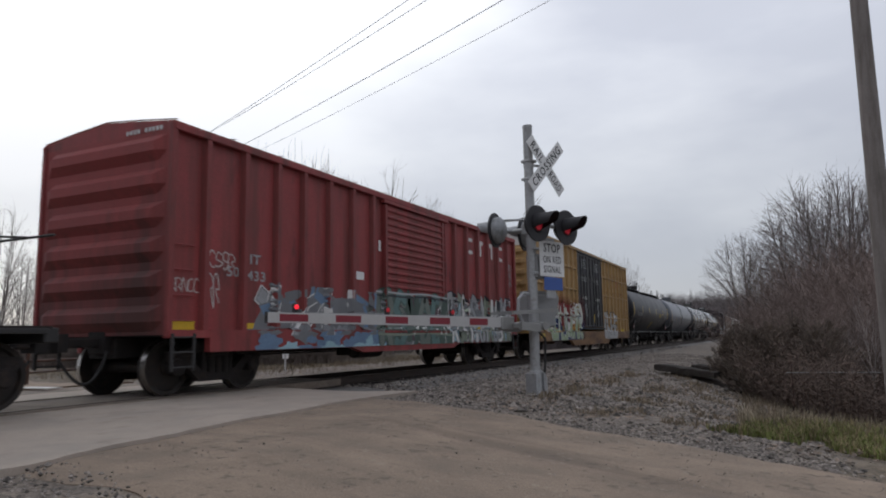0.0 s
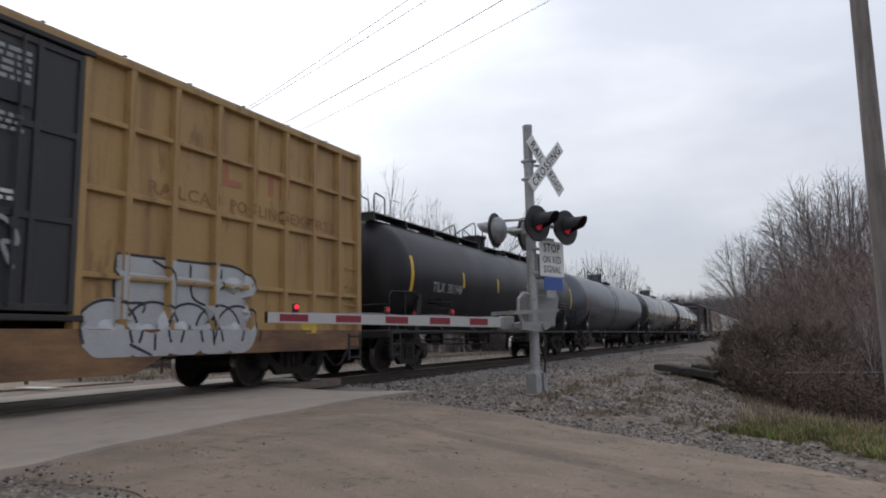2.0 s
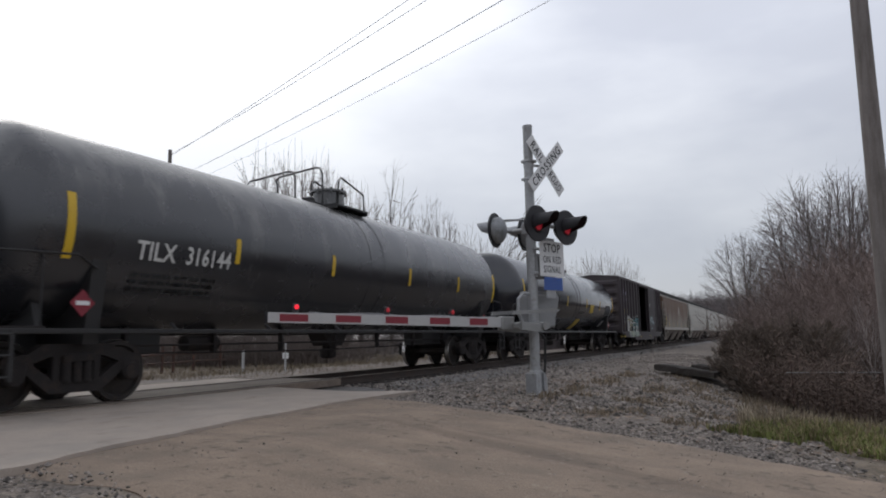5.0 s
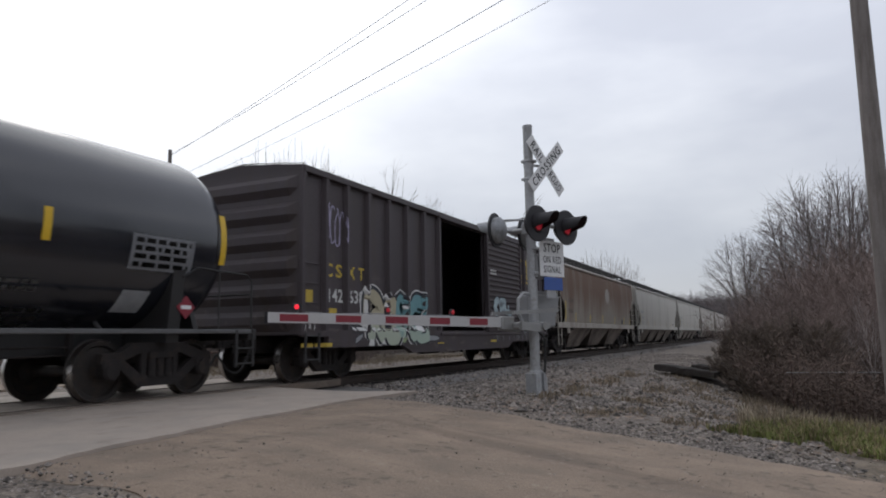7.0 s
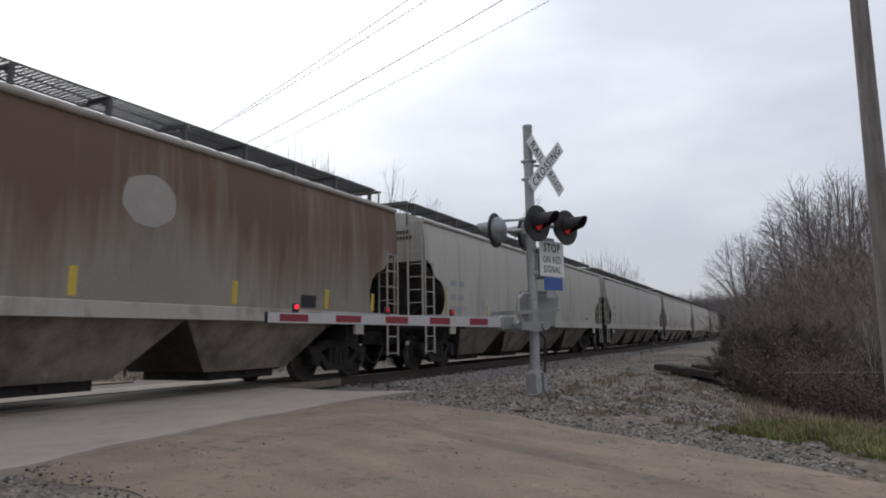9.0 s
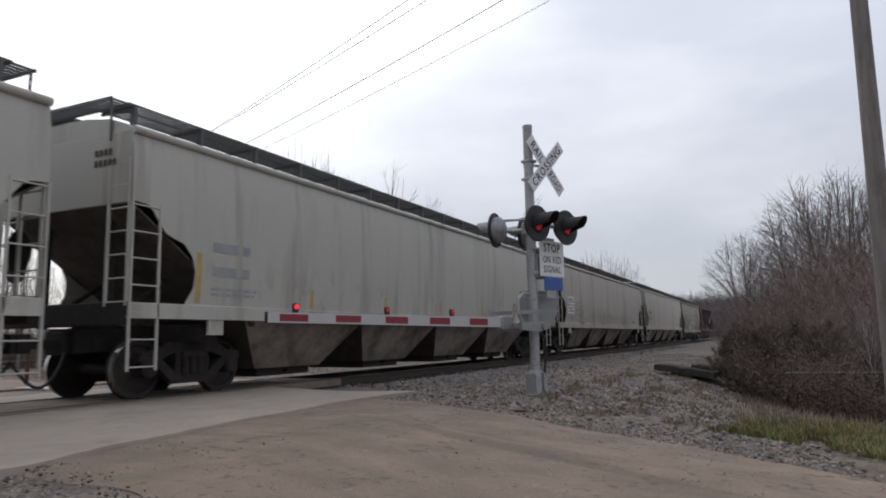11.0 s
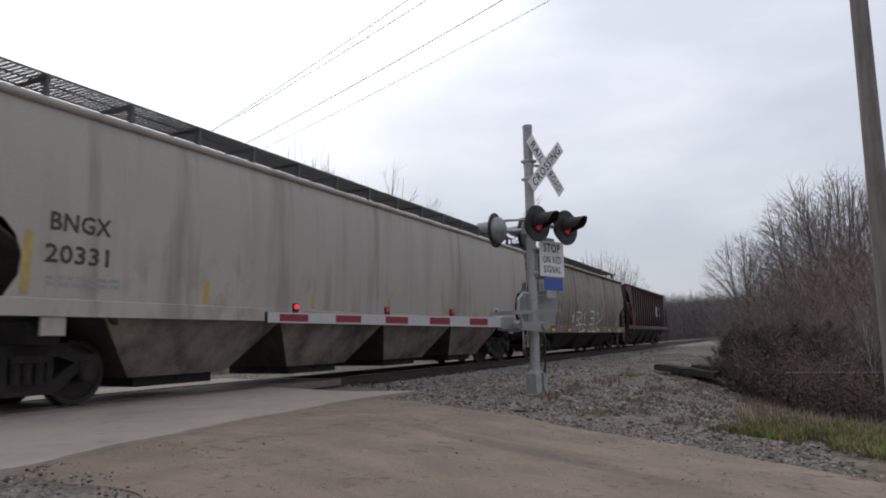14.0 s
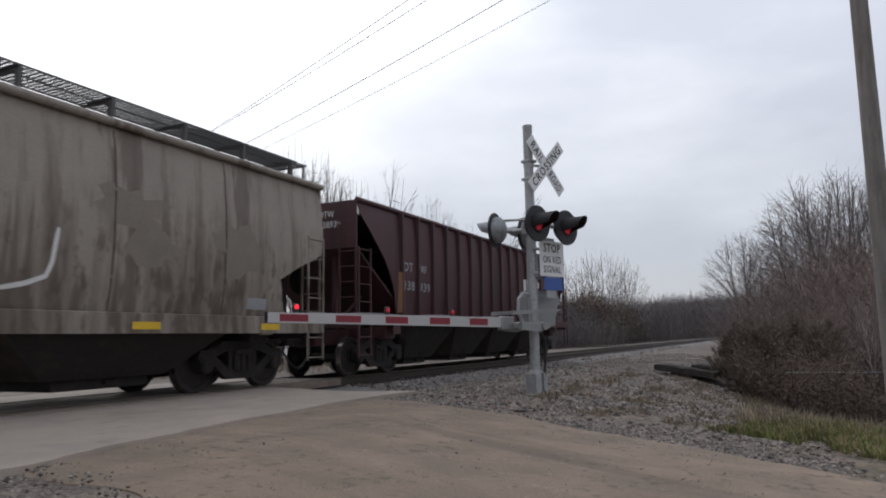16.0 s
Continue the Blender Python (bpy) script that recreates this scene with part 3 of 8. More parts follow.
def throwup(car, h, surf, y0, y1, z0, z1, n, fills, outline, glow, seed, weight=.16, halo=None, label="spray-painted graffiti", picks=None, scales=(1.35, 1.0, .68), sharp=False):
    """Spray-painted lettering that spells nothing: fat rounded strokes with outline, over a rough cloud. y from the near end."""
    rnd = random.Random(seed)
    w = (y1 - y0) / n
    hh = z1 - z0
    for gi, (g, lo, hi, count) in enumerate(glow):
        mb = MB()
        for k in range(count):
            blob(mb, rnd.uniform(y0, y1) - h, z0 + hh * rnd.uniform(lo, hi), w * rnd.uniform(.25, .6), hh * rnd.uniform(.08, .2), .002 + gi * .0015 + k * .00002, rnd)
        part("graffiti", laid(mb, surf, h), g, car, label, fix=False)
    layers = ([(halo, scales[0], .008)] if halo else []) + [(outline, scales[1], .010), (None, scales[2], .013)]
    for m, ws, off in layers:
        groups = {}
        for k in range(n):
            r2 = random.Random(seed * 100 + k)
            gl = GLYPHS[picks[k] if picks else r2.randrange(7)]
            tilt, sy, dz = r2.uniform(-.12, .16), r2.uniform(.85, 1.15), r2.uniform(-.06, .08)
            ctrl = [(y0 - h + w * (k + .5) + w * ((g[0] - .5) * sy + (g[1] - .5) * tilt), z0 + hh * (g[1] + dz * (1 - g[1]))) for g in gl]
            mm = m or fills[(k + (0 if picks else r2.randrange(2))) % len(fills)]
            stroke(groups.setdefault(mm, MB()), straight_pts(ctrl) if sharp else curve_pts(ctrl, 14), weight * w * ws * 1.25, off + k * .0002)
        for mm, mb in groups.items():
            part("graffiti", laid(mb, surf, h), mm, car, label, fix=False)


def wildstyle(car, h, surf, y0, y1, z0, z1, n, fills, outline, seed, label="jagged spray-painted graffiti", size=1.0):
    """Jagged interlocked shapes with dark edges, each a small grid laid on the side."""
    rnd = random.Random(seed)
    groups = {}
    for k in range(n):
        cy, cz = y0 - h + (y1 - y0) * (k + rnd.random()) / n, z0 + (z1 - z0) * (.12 + .76 * rnd.random())
        a = rnd.choice((.1, .5, .9, 1.3, 1.7, -.4, -.9)) + rnd.uniform(-.15, .15)
        ln, wd = rnd.uniform(.14, .42) * size, rnd.uniform(.04, .12) * size
        sk = rnd.uniform(-.6, .6)
        ln = min(ln, (z1 - z0) * .42 / max(.35, abs(math.sin(a))))
        edge = rnd.random()
        for m, grow, off in ((("spray_white", .05, 0),) if edge < .3 else ()) + ((outline, .026, .00005), (rnd.choice(fills), 0, .0001)):
            mb = groups.setdefault(m, MB())
            v = []
            nn = 10
            for i in range(nn + 1):
                t = -1 + 2 * i / nn
                for q in (-1, -.33, .33, 1):
                    taper = 1 - .45 * max(0, t)
                    u, b = t * (ln + grow) + sk * q * wd, q * (wd * taper + grow)
                    v.append((.004 + off + k * .00015, cy + u * math.cos(a) - b * math.sin(a), min(z1 + .08, max(z0 - .02, cz + u * math.sin(a) + b * math.cos(a)))))
            mb.add(v, [(i * 4 + j, i * 4 + j + 1, i * 4 + j + 5, i * 4 + j + 4) for i in range(nn) for j in range(3)])
    for m, mb in groups.items():
        part("graffiti", laid(mb, surf, h), m, car, label, fix=False)


def tag(car, h, surf, y0, y1, z0, z1, n, material, seed, width=.022):
    """A thin scribbled tag."""
    rnd = random.Random(seed)
    mb = MB()
    w = (y1 - y0) / n
    for k in range(n):
        gl = GLYPHS[rnd.randrange(7)]
        ctrl = [(y0 - h + w * (k + .5) + w * 1.25 * (g[0] - .5) + rnd.uniform(-.1, .1) * w, z0 + (z1 - z0) * (g[1] + rnd.uniform(-.12, .12))) for g in gl]
        stroke(mb, curve_pts(ctrl, 8), width, .005 + k * .0002)
    part("graffiti", laid(mb, surf, h), material, car, "thin scribbled graffiti tag", fix=False)


def mark(car, h, surf, text, size, y, z, material, width=None, name="reporting_mark"):
    """Stencilled writing on a side, y from the near end."""
    mb = side_text(text, size, .004, y - h, z, width=width)
    part(name, laid(mb, surf, h), material, car, fix=False)


def plate(car, h, surf, y0, y1, z0, z1, material, name="painted_panel", label=""):
    mb = MB()
    n = max(1, int((y1 - y0) / .08))
    v = [(.004, y0 - h + (y1 - y0) * i / n, z) for i in range(n + 1) for z in (z0, (z0 + z1) / 2, z1)]
    mb.add(v, [(i * 3 + j, i * 3 + j + 1, i * 3 + j + 4, i * 3 + j + 3) for i in range(n) for j in (0, 1)])
    part(name, laid(mb, surf, h), material, car, label, fix=False)


def small_print(car, h, surf, y, z, width, rows, size, material, seed=1):
    """Writing too small to read: broken bars."""
    rnd = random.Random(seed)
    mb = MB()
    for k in range(rows):
        zz, yy = z - k * size * 1.7, y
        while yy < y + width - .02:
            w = min(rnd.uniform(.5, 2.4) * size * 1.6, y + width - yy)
            mb.add([(.006, yy - h, zz - size), (.006, yy - h + w, zz - size), (.006, yy - h + w, zz), (.006, yy - h, zz)], [(0, 1, 2, 3)])
            yy += w + size * .8
    tagged(part("small_writing", laid(mb, surf, h), material, car, fix=False), kind="stuff")


def logo_blocks(car, h, surf, ys, z0, size, wide, material):
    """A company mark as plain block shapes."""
    for k, y in enumerate(ys):
        mb = MB()
        a, w = y - h, wide
        if k % 3 == 2:
            q = [(0, .3, 0, 1), (.3, 1, .76, 1), (.7, 1, 0, .76)]
        elif k % 3 == 1:
            q = [(.34, .66, 0, 1), (0, .34, .74, 1), (.66, 1, .74, 1)]
        else:
            q = [(0, .32, 0, 1), (.32, 1, .78, 1), (.32, 1, 0, .22)]
        for a0, a1, b0, b1 in q:
            mb.add([(.004, a + w * a0, z0 + size * b0), (.004, a + w * a1, z0 + size * b0), (.004, a + w * a1, z0 + size * b1), (.004, a + w * a0, z0 + size * b1)], [(0, 1, 2, 3)])
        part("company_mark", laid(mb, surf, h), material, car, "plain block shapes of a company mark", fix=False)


def box_surface(P, L):
    LOWEST[0] = P["sill"] + .008
    """Outer side of a boxcar at (y from the near end, z)."""
    posts = P["posts"] + [L - y for y in P["posts"]]

    def surf(y, z):
        if z < 1.06 and P["cut"] < y < L - P["cut"]:
            return 1.604
        for a, b, _ in P["leaves"]:
            if a < y < b and z > P["doorz"][0]:
                return 1.60 if not P.get("slide") else 1.664
        if P["door"][0] - .1 < y < P["door"][1] + (P.get("slide") or .1) and abs(z - P["doorz"][0] + .08) < .05:
            return 1.632
        if min(abs(y - p) for p in posts) < .062:
            return 1.598
        for b in P.get("bands", []):
            if abs(z - b) < .045:
                return 1.578
        return 1.492

    return surf


def hopper_surface(P):
    LOWEST[0] = -1.0
    sect = sorted(P.get("sect", HOPPER_SECT))

    def surf(y, z):
        if z < P.get("sillz", (1.22, 1.45))[1]:
            return 1.607
        for p in P.get("posts", []):
            if abs(y - p) < .05:
                return 1.664
        for (za, va), (zb, vb) in zip(sect, sect[1:]):
            if z <= zb:
                return va + (vb - va) * (z - za) / (zb - za)
        return sect[-1][1]

    return surf


HOPPER_SECT = [(1.45, 1.545), (2.0, 1.575), (2.6, 1.59), (3.3, 1.585), (3.7, 1.56), (4.0, 1.515)]


def roof_mesh(half, L, ze, zr, pitch, rib=.03, over=.02):
    mb = MB()
    w = half + over
    prof = [(-w, ze - .06), (-w, ze + .02), (-w * .5, (ze + zr) / 2 + .02), (0, zr), (w * .5, (ze + zr) / 2 + .02), (w, ze + .02), (w, ze - .06)]
    mb.sweep(prof, [-L / 2, L / 2])
    mb.add([(x, s, z) for s in (-L / 2,) for x, z in prof], [tuple(range(7))])
    mb.add([(x, s, z) for s in (L / 2,) for x, z in prof], [tuple(range(7))])
    n = max(2, int(L / pitch))
    for k in range(n + 1):
        y = -L / 2 + .04 + (L - .08) * k / n
        rp = [(x * 1.003, z + rib) for x, z in prof[1:6]]
        mb.sweep(rp, [y - .035, y + .035])
        mb.sweep([(x, z - rib) for x, z in rp], [y - .04, y - .035])
    return mb


def corrugated_end(half, z0, z1, ribs, depth):
    """Pressed end sheet facing -y, at y = 0, with horizontal ribs that taper at their ends."""
    h = (z1 - z0) / ribs
    prof = [(z0, 0)]
    for k in range(ribs):
        zc = z0 + h * (k + .5)
        prof += [(zc - h * .40, 0), (zc - h * .12, 1), (zc + h * .16, 1), (zc + h * .36, 0)]
    prof.append((z1, 0))
    xs = ((-half, 0), (-half + .10, 0), (-half + .30, 1), (half - .30, 1), (half - .10, 0), (half, 0))
    v = [(x, -depth * q * p, z) for x, q in xs for z, p in prof]
    n = len(prof)
    f = [(i * n + j, i * n + j + 1, (i + 1) * n + j + 1, (i + 1) * n + j) for i in range(5) for j in range(n - 1)]
    o = len(v)
    v += [(x, .05, z) for x, z in ((-half, z0), (half, z0), (half, z1), (-half, z1))]
    f += [(o, o + 1, o + 2, o + 3), (0, n - 1, o + 3, o), (5 * n, o + 1, o + 2, 6 * n - 1)]
    f += [tuple(i * n for i in range(6)) + (o + 1, o), tuple(i * n + n - 1 for i in range(6))[::-1] + (o + 3, o + 2)[::1]]
    return MB().add(v, f)


def boxcar(s0, L, P):
    """A boxcar between s0 and s0 + L along the train. P: its paints and measures (side at x = 1.55)."""
    car = root("boxcar", P["label"], "boxcar", "freight train cars", (-D, s0 + L / 2, 0))
    h, ze, zs, pm = L / 2, P["eave"], P["sill"], P["paint"]
    d0, d1 = P["door"][0] - h, P["door"][1] - h
    zd0, zd1 = P["doorz"]
    for s in (1, -1):
        x0, x1 = (1.44, 1.49) if s > 0 else (-1.49, -1.44)
        for a, b, z in ((-h + .02, d0, 1.02), (d1, h - .02, 1.02), (d0, d1, zd1)):
            part("side_wall", MB().box(x0, x1, a, b, z, ze), pm, car)
        mb = MB()
        a, b = (1.475, 1.60) if s > 0 else (-1.60, -1.475)
        lo, mid, cut = P["sill"], P["belly"], P["cut"]
        prof = [(-h + cut, 1.06), (-h + cut, lo), (-h + P["fish"][0], lo), (-h + P["fish"][0] + .5, mid), (h - P["fish"][0] - .5, mid), (h - P["fish"][0], lo), (h - cut, lo), (h - cut, 1.06)]
        mb.prism(prof, "x", a, b)
        part("side_sill", mb, P.get("sillpaint", pm), car)
        for e0, e1 in ((-h, -h + cut), (h - cut, h)):
            part("end_sill", MB().box(a, b, e0, e1, .93, 1.05), P.get("sillpaint", pm), car)
        part("top_plate", MB().box(*((1.46, 1.605) if s > 0 else (-1.605, -1.46)), -h, h, ze - .12, ze, .01), pm, car)
        ys = P["posts"] + [L - y for y in P["posts"]]
        for y in sorted(ys):
            yy = y - h
            me = shared(("post", pm, round(ze, 2)), lambda: MB().prism([(1.48, -.085), (1.595, -.05), (1.595, .05), (1.48, .085)], "z", 1.0, ze - .12).mesh("side_post", pm))
            ob = part("side_post", me, "", car, at=(0, yy, 0))
            if s < 0:
                ob.rotation_euler = (0, 0, math.pi)
        for z in P.get("bands", []):
            part("side_band", MB().box(*((1.47, 1.575) if s > 0 else (-1.575, -1.47)), -h + .05, d0 - .05, z - .04, z + .04, .012), pm, car)
            part("side_band", MB().box(*((1.47, 1.575) if s > 0 else (-1.575, -1.47)), d1 + .05, h - .05, z - .04, z + .04, .012), pm, car)
    for s in (-1, 1):
        ob = part("end_wall", corrugated_end(1.53, .98, ze - P.get("endcap", .1), P["ribs"], .10), P.get("endpaint", pm), car, at=(0, s * h, 0))
        mb = MB().box(-1.55, 1.55, 0, .06, ze - P.get("endcap", .1), ze - .02)
        mb.prism([(-1.55, ze - .03), (1.55, ze - .03), (1.5, ze + .02), (0, P["ridge"] - .02), (-1.5, ze + .02)], "y", 0, .06)
        cap = part("end_cap", mb, P.get("cappaint", pm), car, at=(0, s * h, 0))
        posts = []
        for x in (-1.54, 1.54):
            q = part("corner_post", MB().box(x - .045, x + .045, -.035, .08, .95, ze, .012), pm, car, at=(0, s * h, 0))
            posts.append(q)
        if s > 0:
            for q in [ob, cap] + posts:
                q.rotation_euler = (0, 0, math.pi)
    part("roof", roof_mesh(1.57, L, ze, P["ridge"], 1.25), P.get("roofpaint", pm), car)
    part("floor", MB().box(-1.47, 1.47, -h + .05, h - .05, .96, 1.04), "dark_interior", car)
    part("center_sill", MB().box(-.32, .32, -h + .1, h - .1, .62, .96, .02), "truck_steel", car)
    for k in range(7):
        y = -h + 2.6 + (L - 5.2) * k / 6
        part("cross_bearer", shared("bearer", lambda: MB().box(-1.46, 1.46, -.09, .09, .72, .95, .01).mesh("cross_bearer", "truck_steel")), "", car, at=(0, y, 0))
    part("brake_reservoir", MB().lathe([(-.6, .05), (-.56, .2), (.5, .2), (.56, .05)], "y", 16, (.75, -.9, .62)), "truck_steel", car, smooth=40)
    part("brake_valve", MB().box(.55, .95, -1.9, -1.6, .5, .8, .02), "truck_steel", car)
    part("brake_pipe", MB().tube([(.5, -h + 3.2, .6), (.5, h - 3.2, .6)], .02, 6), "truck_steel", car)
    # doors
    for s in (1, -1):
        sh = P.get("slide", 0) if s > 0 else 0
        for i, (a, b, m) in enumerate(P["leaves"] if s > 0 or "far_leaves" not in P else P["far_leaves"]):
            y0, y1 = a - h, b - h
            xo = 1.535 if not sh else 1.60
            ob = part("door", MB().box(xo - .04, xo + .02, y0, y1, zd0, zd1), m, car, P.get("doorlabel", ""))
            if P["doorstyle"] == "ribs":
                k = int((zd1 - zd0) / .17)
                rib = MB().prism([(xo + .015, 0), (xo + .06, .03), (xo + .06, .07), (xo + .015, .10)], "y", y0 + .1, y1 - .1).mesh("door_rib", m)
                for j in range(k):
                    part("door_rib", rib, "", ob, at=(0, 0, zd0 + .1 + j * (zd1 - zd0 - .1) / k))
                for y in (y0, y1 - .09):
                    part("door_edge", MB().box(xo, xo + .07, y, y + .09, zd0, zd1, .01), m, ob)
            else:
                for j in range(5):
                    y = y0 + .05 + (y1 - y0 - .1) * j / 4
                    part("door_post", MB().box(xo, xo + .06, y - .04, y + .04, zd0, zd1, .01), m, ob)
                for z in (zd0 + .05, zd0 + (zd1 - zd0) * .34, zd0 + (zd1 - zd0) * .67, zd1 - .05):
                    part("door_rail", MB().box(xo, xo + .05, y0, y1, z - .05, z + .05, .01), m, ob)
                for y in (y0 + (y1 - y0) * .36, y0 + (y1 - y0) * .64):
                    part("lock_rod", MB().tube([(xo + .085, y, zd0 + .05), (xo + .085, y, zd1 - .05)], .022, 8), m, ob)
                    part("lock_handle", MB().box(xo + .05, xo + .10, y - .05, y + .05, zd0 + 1.0, zd0 + 1.14, .01), m, ob)
            if s < 0:
                ob.rotation_euler = (0, 0, math.pi)
        y0, y1 = d0 - (0.1 if not P.get("slide") else .2), d1 + (P.get("slide") or .1)
        for z in (zd0 - .12, zd1 + .02):
            ob = part("door_track", MB().box(1.50, 1.63, y0, y1, z, z + .08, .01), P.get("trackpaint", pm), car)
            if s < 0:
                ob.rotation_euler = (0, 0, math.pi)
    for s in (1, -1):
        for e in (-1, 1):
            a, b = (-h + .06, -h + .5) if e < 0 else (h - .5, h - .06)
            ladder(car, 1.60 * s, a, b, .42, 1.0, 3, "black_trim", "sill_step")
            grabs(car, 1.53 * s, a, b, 1.2, 2.4, 4, pm)
    add_truck(car, -h + P["truck"])
    add_truck(car, h - P["truck"])
    add_ends(car, h)
    return car


def tank_car(s0, L, P):
    car = root("tank_car", P["label"], "tank car", "freight train cars", (-D, s0 + L / 2, 0))
    h, R, zc = L / 2, P.get("radius", 1.53), 2.55
    a = h - P.get("inset", .72)
    pm = P["paint"]
    prof = []
    n = 9
    for k in range(n + 1):
        t = math.pi / 2 * k / n
        prof.append((-a + .85 - .85 * math.cos(t), max(.02, R * math.sin(t))))
    prof = prof + [(-s, r) for s, r in prof[::-1]]
    part("tank_shell", MB().lathe(prof, "y", 56, (0, 0, zc)), pm, car, P.get("shell_label", ""), smooth=50)
    for y in P.get("bands", []):
        part("jacket_band", MB().lathe([(y - h - .05, R), (y - h - .045, R + .012), (y - h + .045, R + .012), (y - h + .05, R)], "y", 56, (0, 0, zc), close=False), P.get("bandpaint", pm), car, smooth=50)
    # sill, saddles, end platforms
    for s in (-1, 1):
        e = s * (h - .55)
        mb = MB().box(-.33, .33, min(e, s * (h - 4.3)), max(e, s * (h - 4.3)), .68, 1.05, .02)
        mb.box(-1.5, 1.5, e - .1, e + .1, .88, 1.08, .02)
        part("stub_sill", mb, "black_trim", car)
        mb = MB()
        yb = s * (h - 2.2)
        ring = [(1.25 * math.cos(t) * R / 1.25, zc + R * math.sin(t)) for t in [math.radians(200 + 14 * k) for k in range(11)]]
        mb.prism([(-1.3, .86)] + [(x, z) for x, z in ring] + [(1.3, .86)], "y", yb - .12, yb + .12)
        part("saddle", mb, "black_trim", car)
        # added black plate, makes the space under the tank head dark
        y0, y1 = sorted((e - s * .95, e - s * 1.05))
        part("head_brace", MB().prism([(-1.15, 1.06), (1.15, 1.06), (.95, 1.62), (.5, 1.44), (-.5, 1.44), (-.95, 1.62)], "y", y0, y1), "black_trim", car)
        mb = MB().box(-1.5, 1.5, min(e, e - s * .85), max(e, e - s * .85), 1.06, 1.10)
        part("end_platform", mb, "truck_steel", car)
        for x in (-1.45, 1.45) if P.get("rails", True) else ():
            mb = MB().tube([(x, e, 1.08), (x, e, 1.92), (x, e - s * .12, 2.03), (x, e - s * 1.3, 2.07), (x, e - s * 1.6, 1.9)], .017, 8)
            mb.tube([(x, e - s * .8, 1.08), (x, e - s * .8, 2.05)], .015, 6)
            part("end_rail", mb, "black_trim", car)
        zh = P.get("handrail", 1.7)
        mb = MB().tube([(-1.4, e + s * .02, zh), (1.4, e + s * .02, zh)], .02, 6)
        for x in (-.9, .9) if zh > 2 else ():
            mb.tube([(x, e + s * .02, zh), (x * .9, e - s * 1.2, zh - .1)], .018, 6)
        part("end_handrail", mb, "black_trim", car)
        for x in (-1.5, 1.5) if P.get("rails", True) else ():
            ladder(car, x, min(e, e - s * .42), max(e, e - s * .42), .42, 1.06, 3, "black_trim", "sill_step")
    for x in (-1.46, 1.46):
        part("side_runner", MB().box(x - .05, x + .05, -h + .6, h - .6, 1.0, 1.07, .01), P.get("runner", "black_trim"), car)
    for k in range(6):
        y = -h + 3.6 + (L - 7.2) * k / 5
        for x in (-1.46, 1.46):
            part("runner_bracket", MB().tube([(x, y, 1.04), (x * .9, y, 1.16)], .03, 6), "black_trim", car)
    # manway dome, platform, rails
    yd = P.get("dome", 9.6) - h
    zt = zc + R
    mb = MB().lathe([(zt - .25, .40), (zt + .40, .40), (zt + .41, .46), (zt + .46, .46), (zt + .49, .40), (zt + .53, .2), (zt + .54, .02)], "z", 24, (0, yd, 0))
    for k in range(8):
        t = math.tau * k / 8
        mb.lathe([(zt + .36, .03), (zt + .51, .03)], "z", 6, (.43 * math.cos(t), yd + .43 * math.sin(t), 0))
    part("manway", mb, P.get("domepaint", pm), car, smooth=40)
    for x0, x1 in ((-.85, -.5), (.5, .85)):
        part("top_platform", MB().box(x0, x1, yd - .9, yd + .5, zt - .09, zt - .05), "black_trim", car)
    for y in (yd - .9, yd + .44):
        part("platform_bearer", MB().box(-.85, .85, y, y + .06, zt - .16, zt - .09), "black_trim", car)
    for x in (-.4, .4):
        mb = MB().tube([(x, yd - 2.45, zt - .12), (x, yd - 2.45, zt + .12), (x, yd - 2.5, zt + .2), (x, yd - 2.4, zt + .3), (x, yd - 1.1, zt + .80), (x, yd - .92, zt + .83), (x, yd - .82, zt + .74), (x, yd - .8, zt - .06)], .024, 8)
        part("top_rail", mb, "black_trim", car)
        mb = MB().tube([(x, yd - .15, zt - .06), (x, yd - .15, zt + .68), (x, yd - .02, zt + .78), (x, yd + 1.0, zt + .52), (x, yd + 1.05, zt - .1)], .024, 8)
        part("top_rail", mb, "black_trim", car)
    part("valve", MB().lathe([(zt - .1, .15), (zt + .12, .15), (zt + .16, .05)], "z", 12, (.1, yd - .95, 0)), "black_trim", car, smooth=40)
    part("valve", MB().lathe([(zt - .1, .12), (zt + .14, .12), (zt + .2, .04)], "z", 12, (-.2, yd + .8, 0)), "black_trim", car, smooth=40)
    part("valve_plate", MB().box(-.3, .3, yd - 1.25, yd - .6, zt - .05, zt + .03, .01), "black_trim", car)
    if P.get("walk"):
        for s0_, s1_ in ((-a + .25, yd - 1.3), (yd + 1.15, a - .3)):
            mb = MB().box(.25, .72, s0_, s1_, zt + .02, zt + .055)
            k = int((s1_ - s0_) / 1.6)
            for j in range(k + 1):
                y = s0_ + .05 + (s1_ - s0_ - .1) * j / k
                mb.box(.2, .75, y - .03, y + .03, zt - .16, zt + .02)
            part("running_board", mb, "black_trim", car)
        for y, sg in ((-a + .3, -1), (a - .3, 1)):
            for x in (.24, .74):
                part("top_hoop", MB().tube([(x, y, zt), (x, y, zt + .48), (x, y - sg * .1, zt + .56), (x, y - sg * .5, zt + .5), (x, y - sg * .55, zt + .42), (x, y - sg * .55, zt)], .022, 8), "black_trim", car)
    # outlet underneath
    mb = MB().lathe([(.42, .12), (.46, .2), (.62, .2), (.66, .13), (1.1, .13)], "z", 14, (0, yd, 0))
    mb.prism([(yd - .5, 1.06), (yd - .25, .72), (yd + .25, .72), (yd + .5, 1.06)], "x", -.25, .25)
    part("bottom_outlet", mb, "truck_steel", car, smooth=35)
    part("brake_pipe", MB().tube([(.55, -h + 3, .82), (.55, h - 3, .82)], .02, 6), "truck_steel", car)
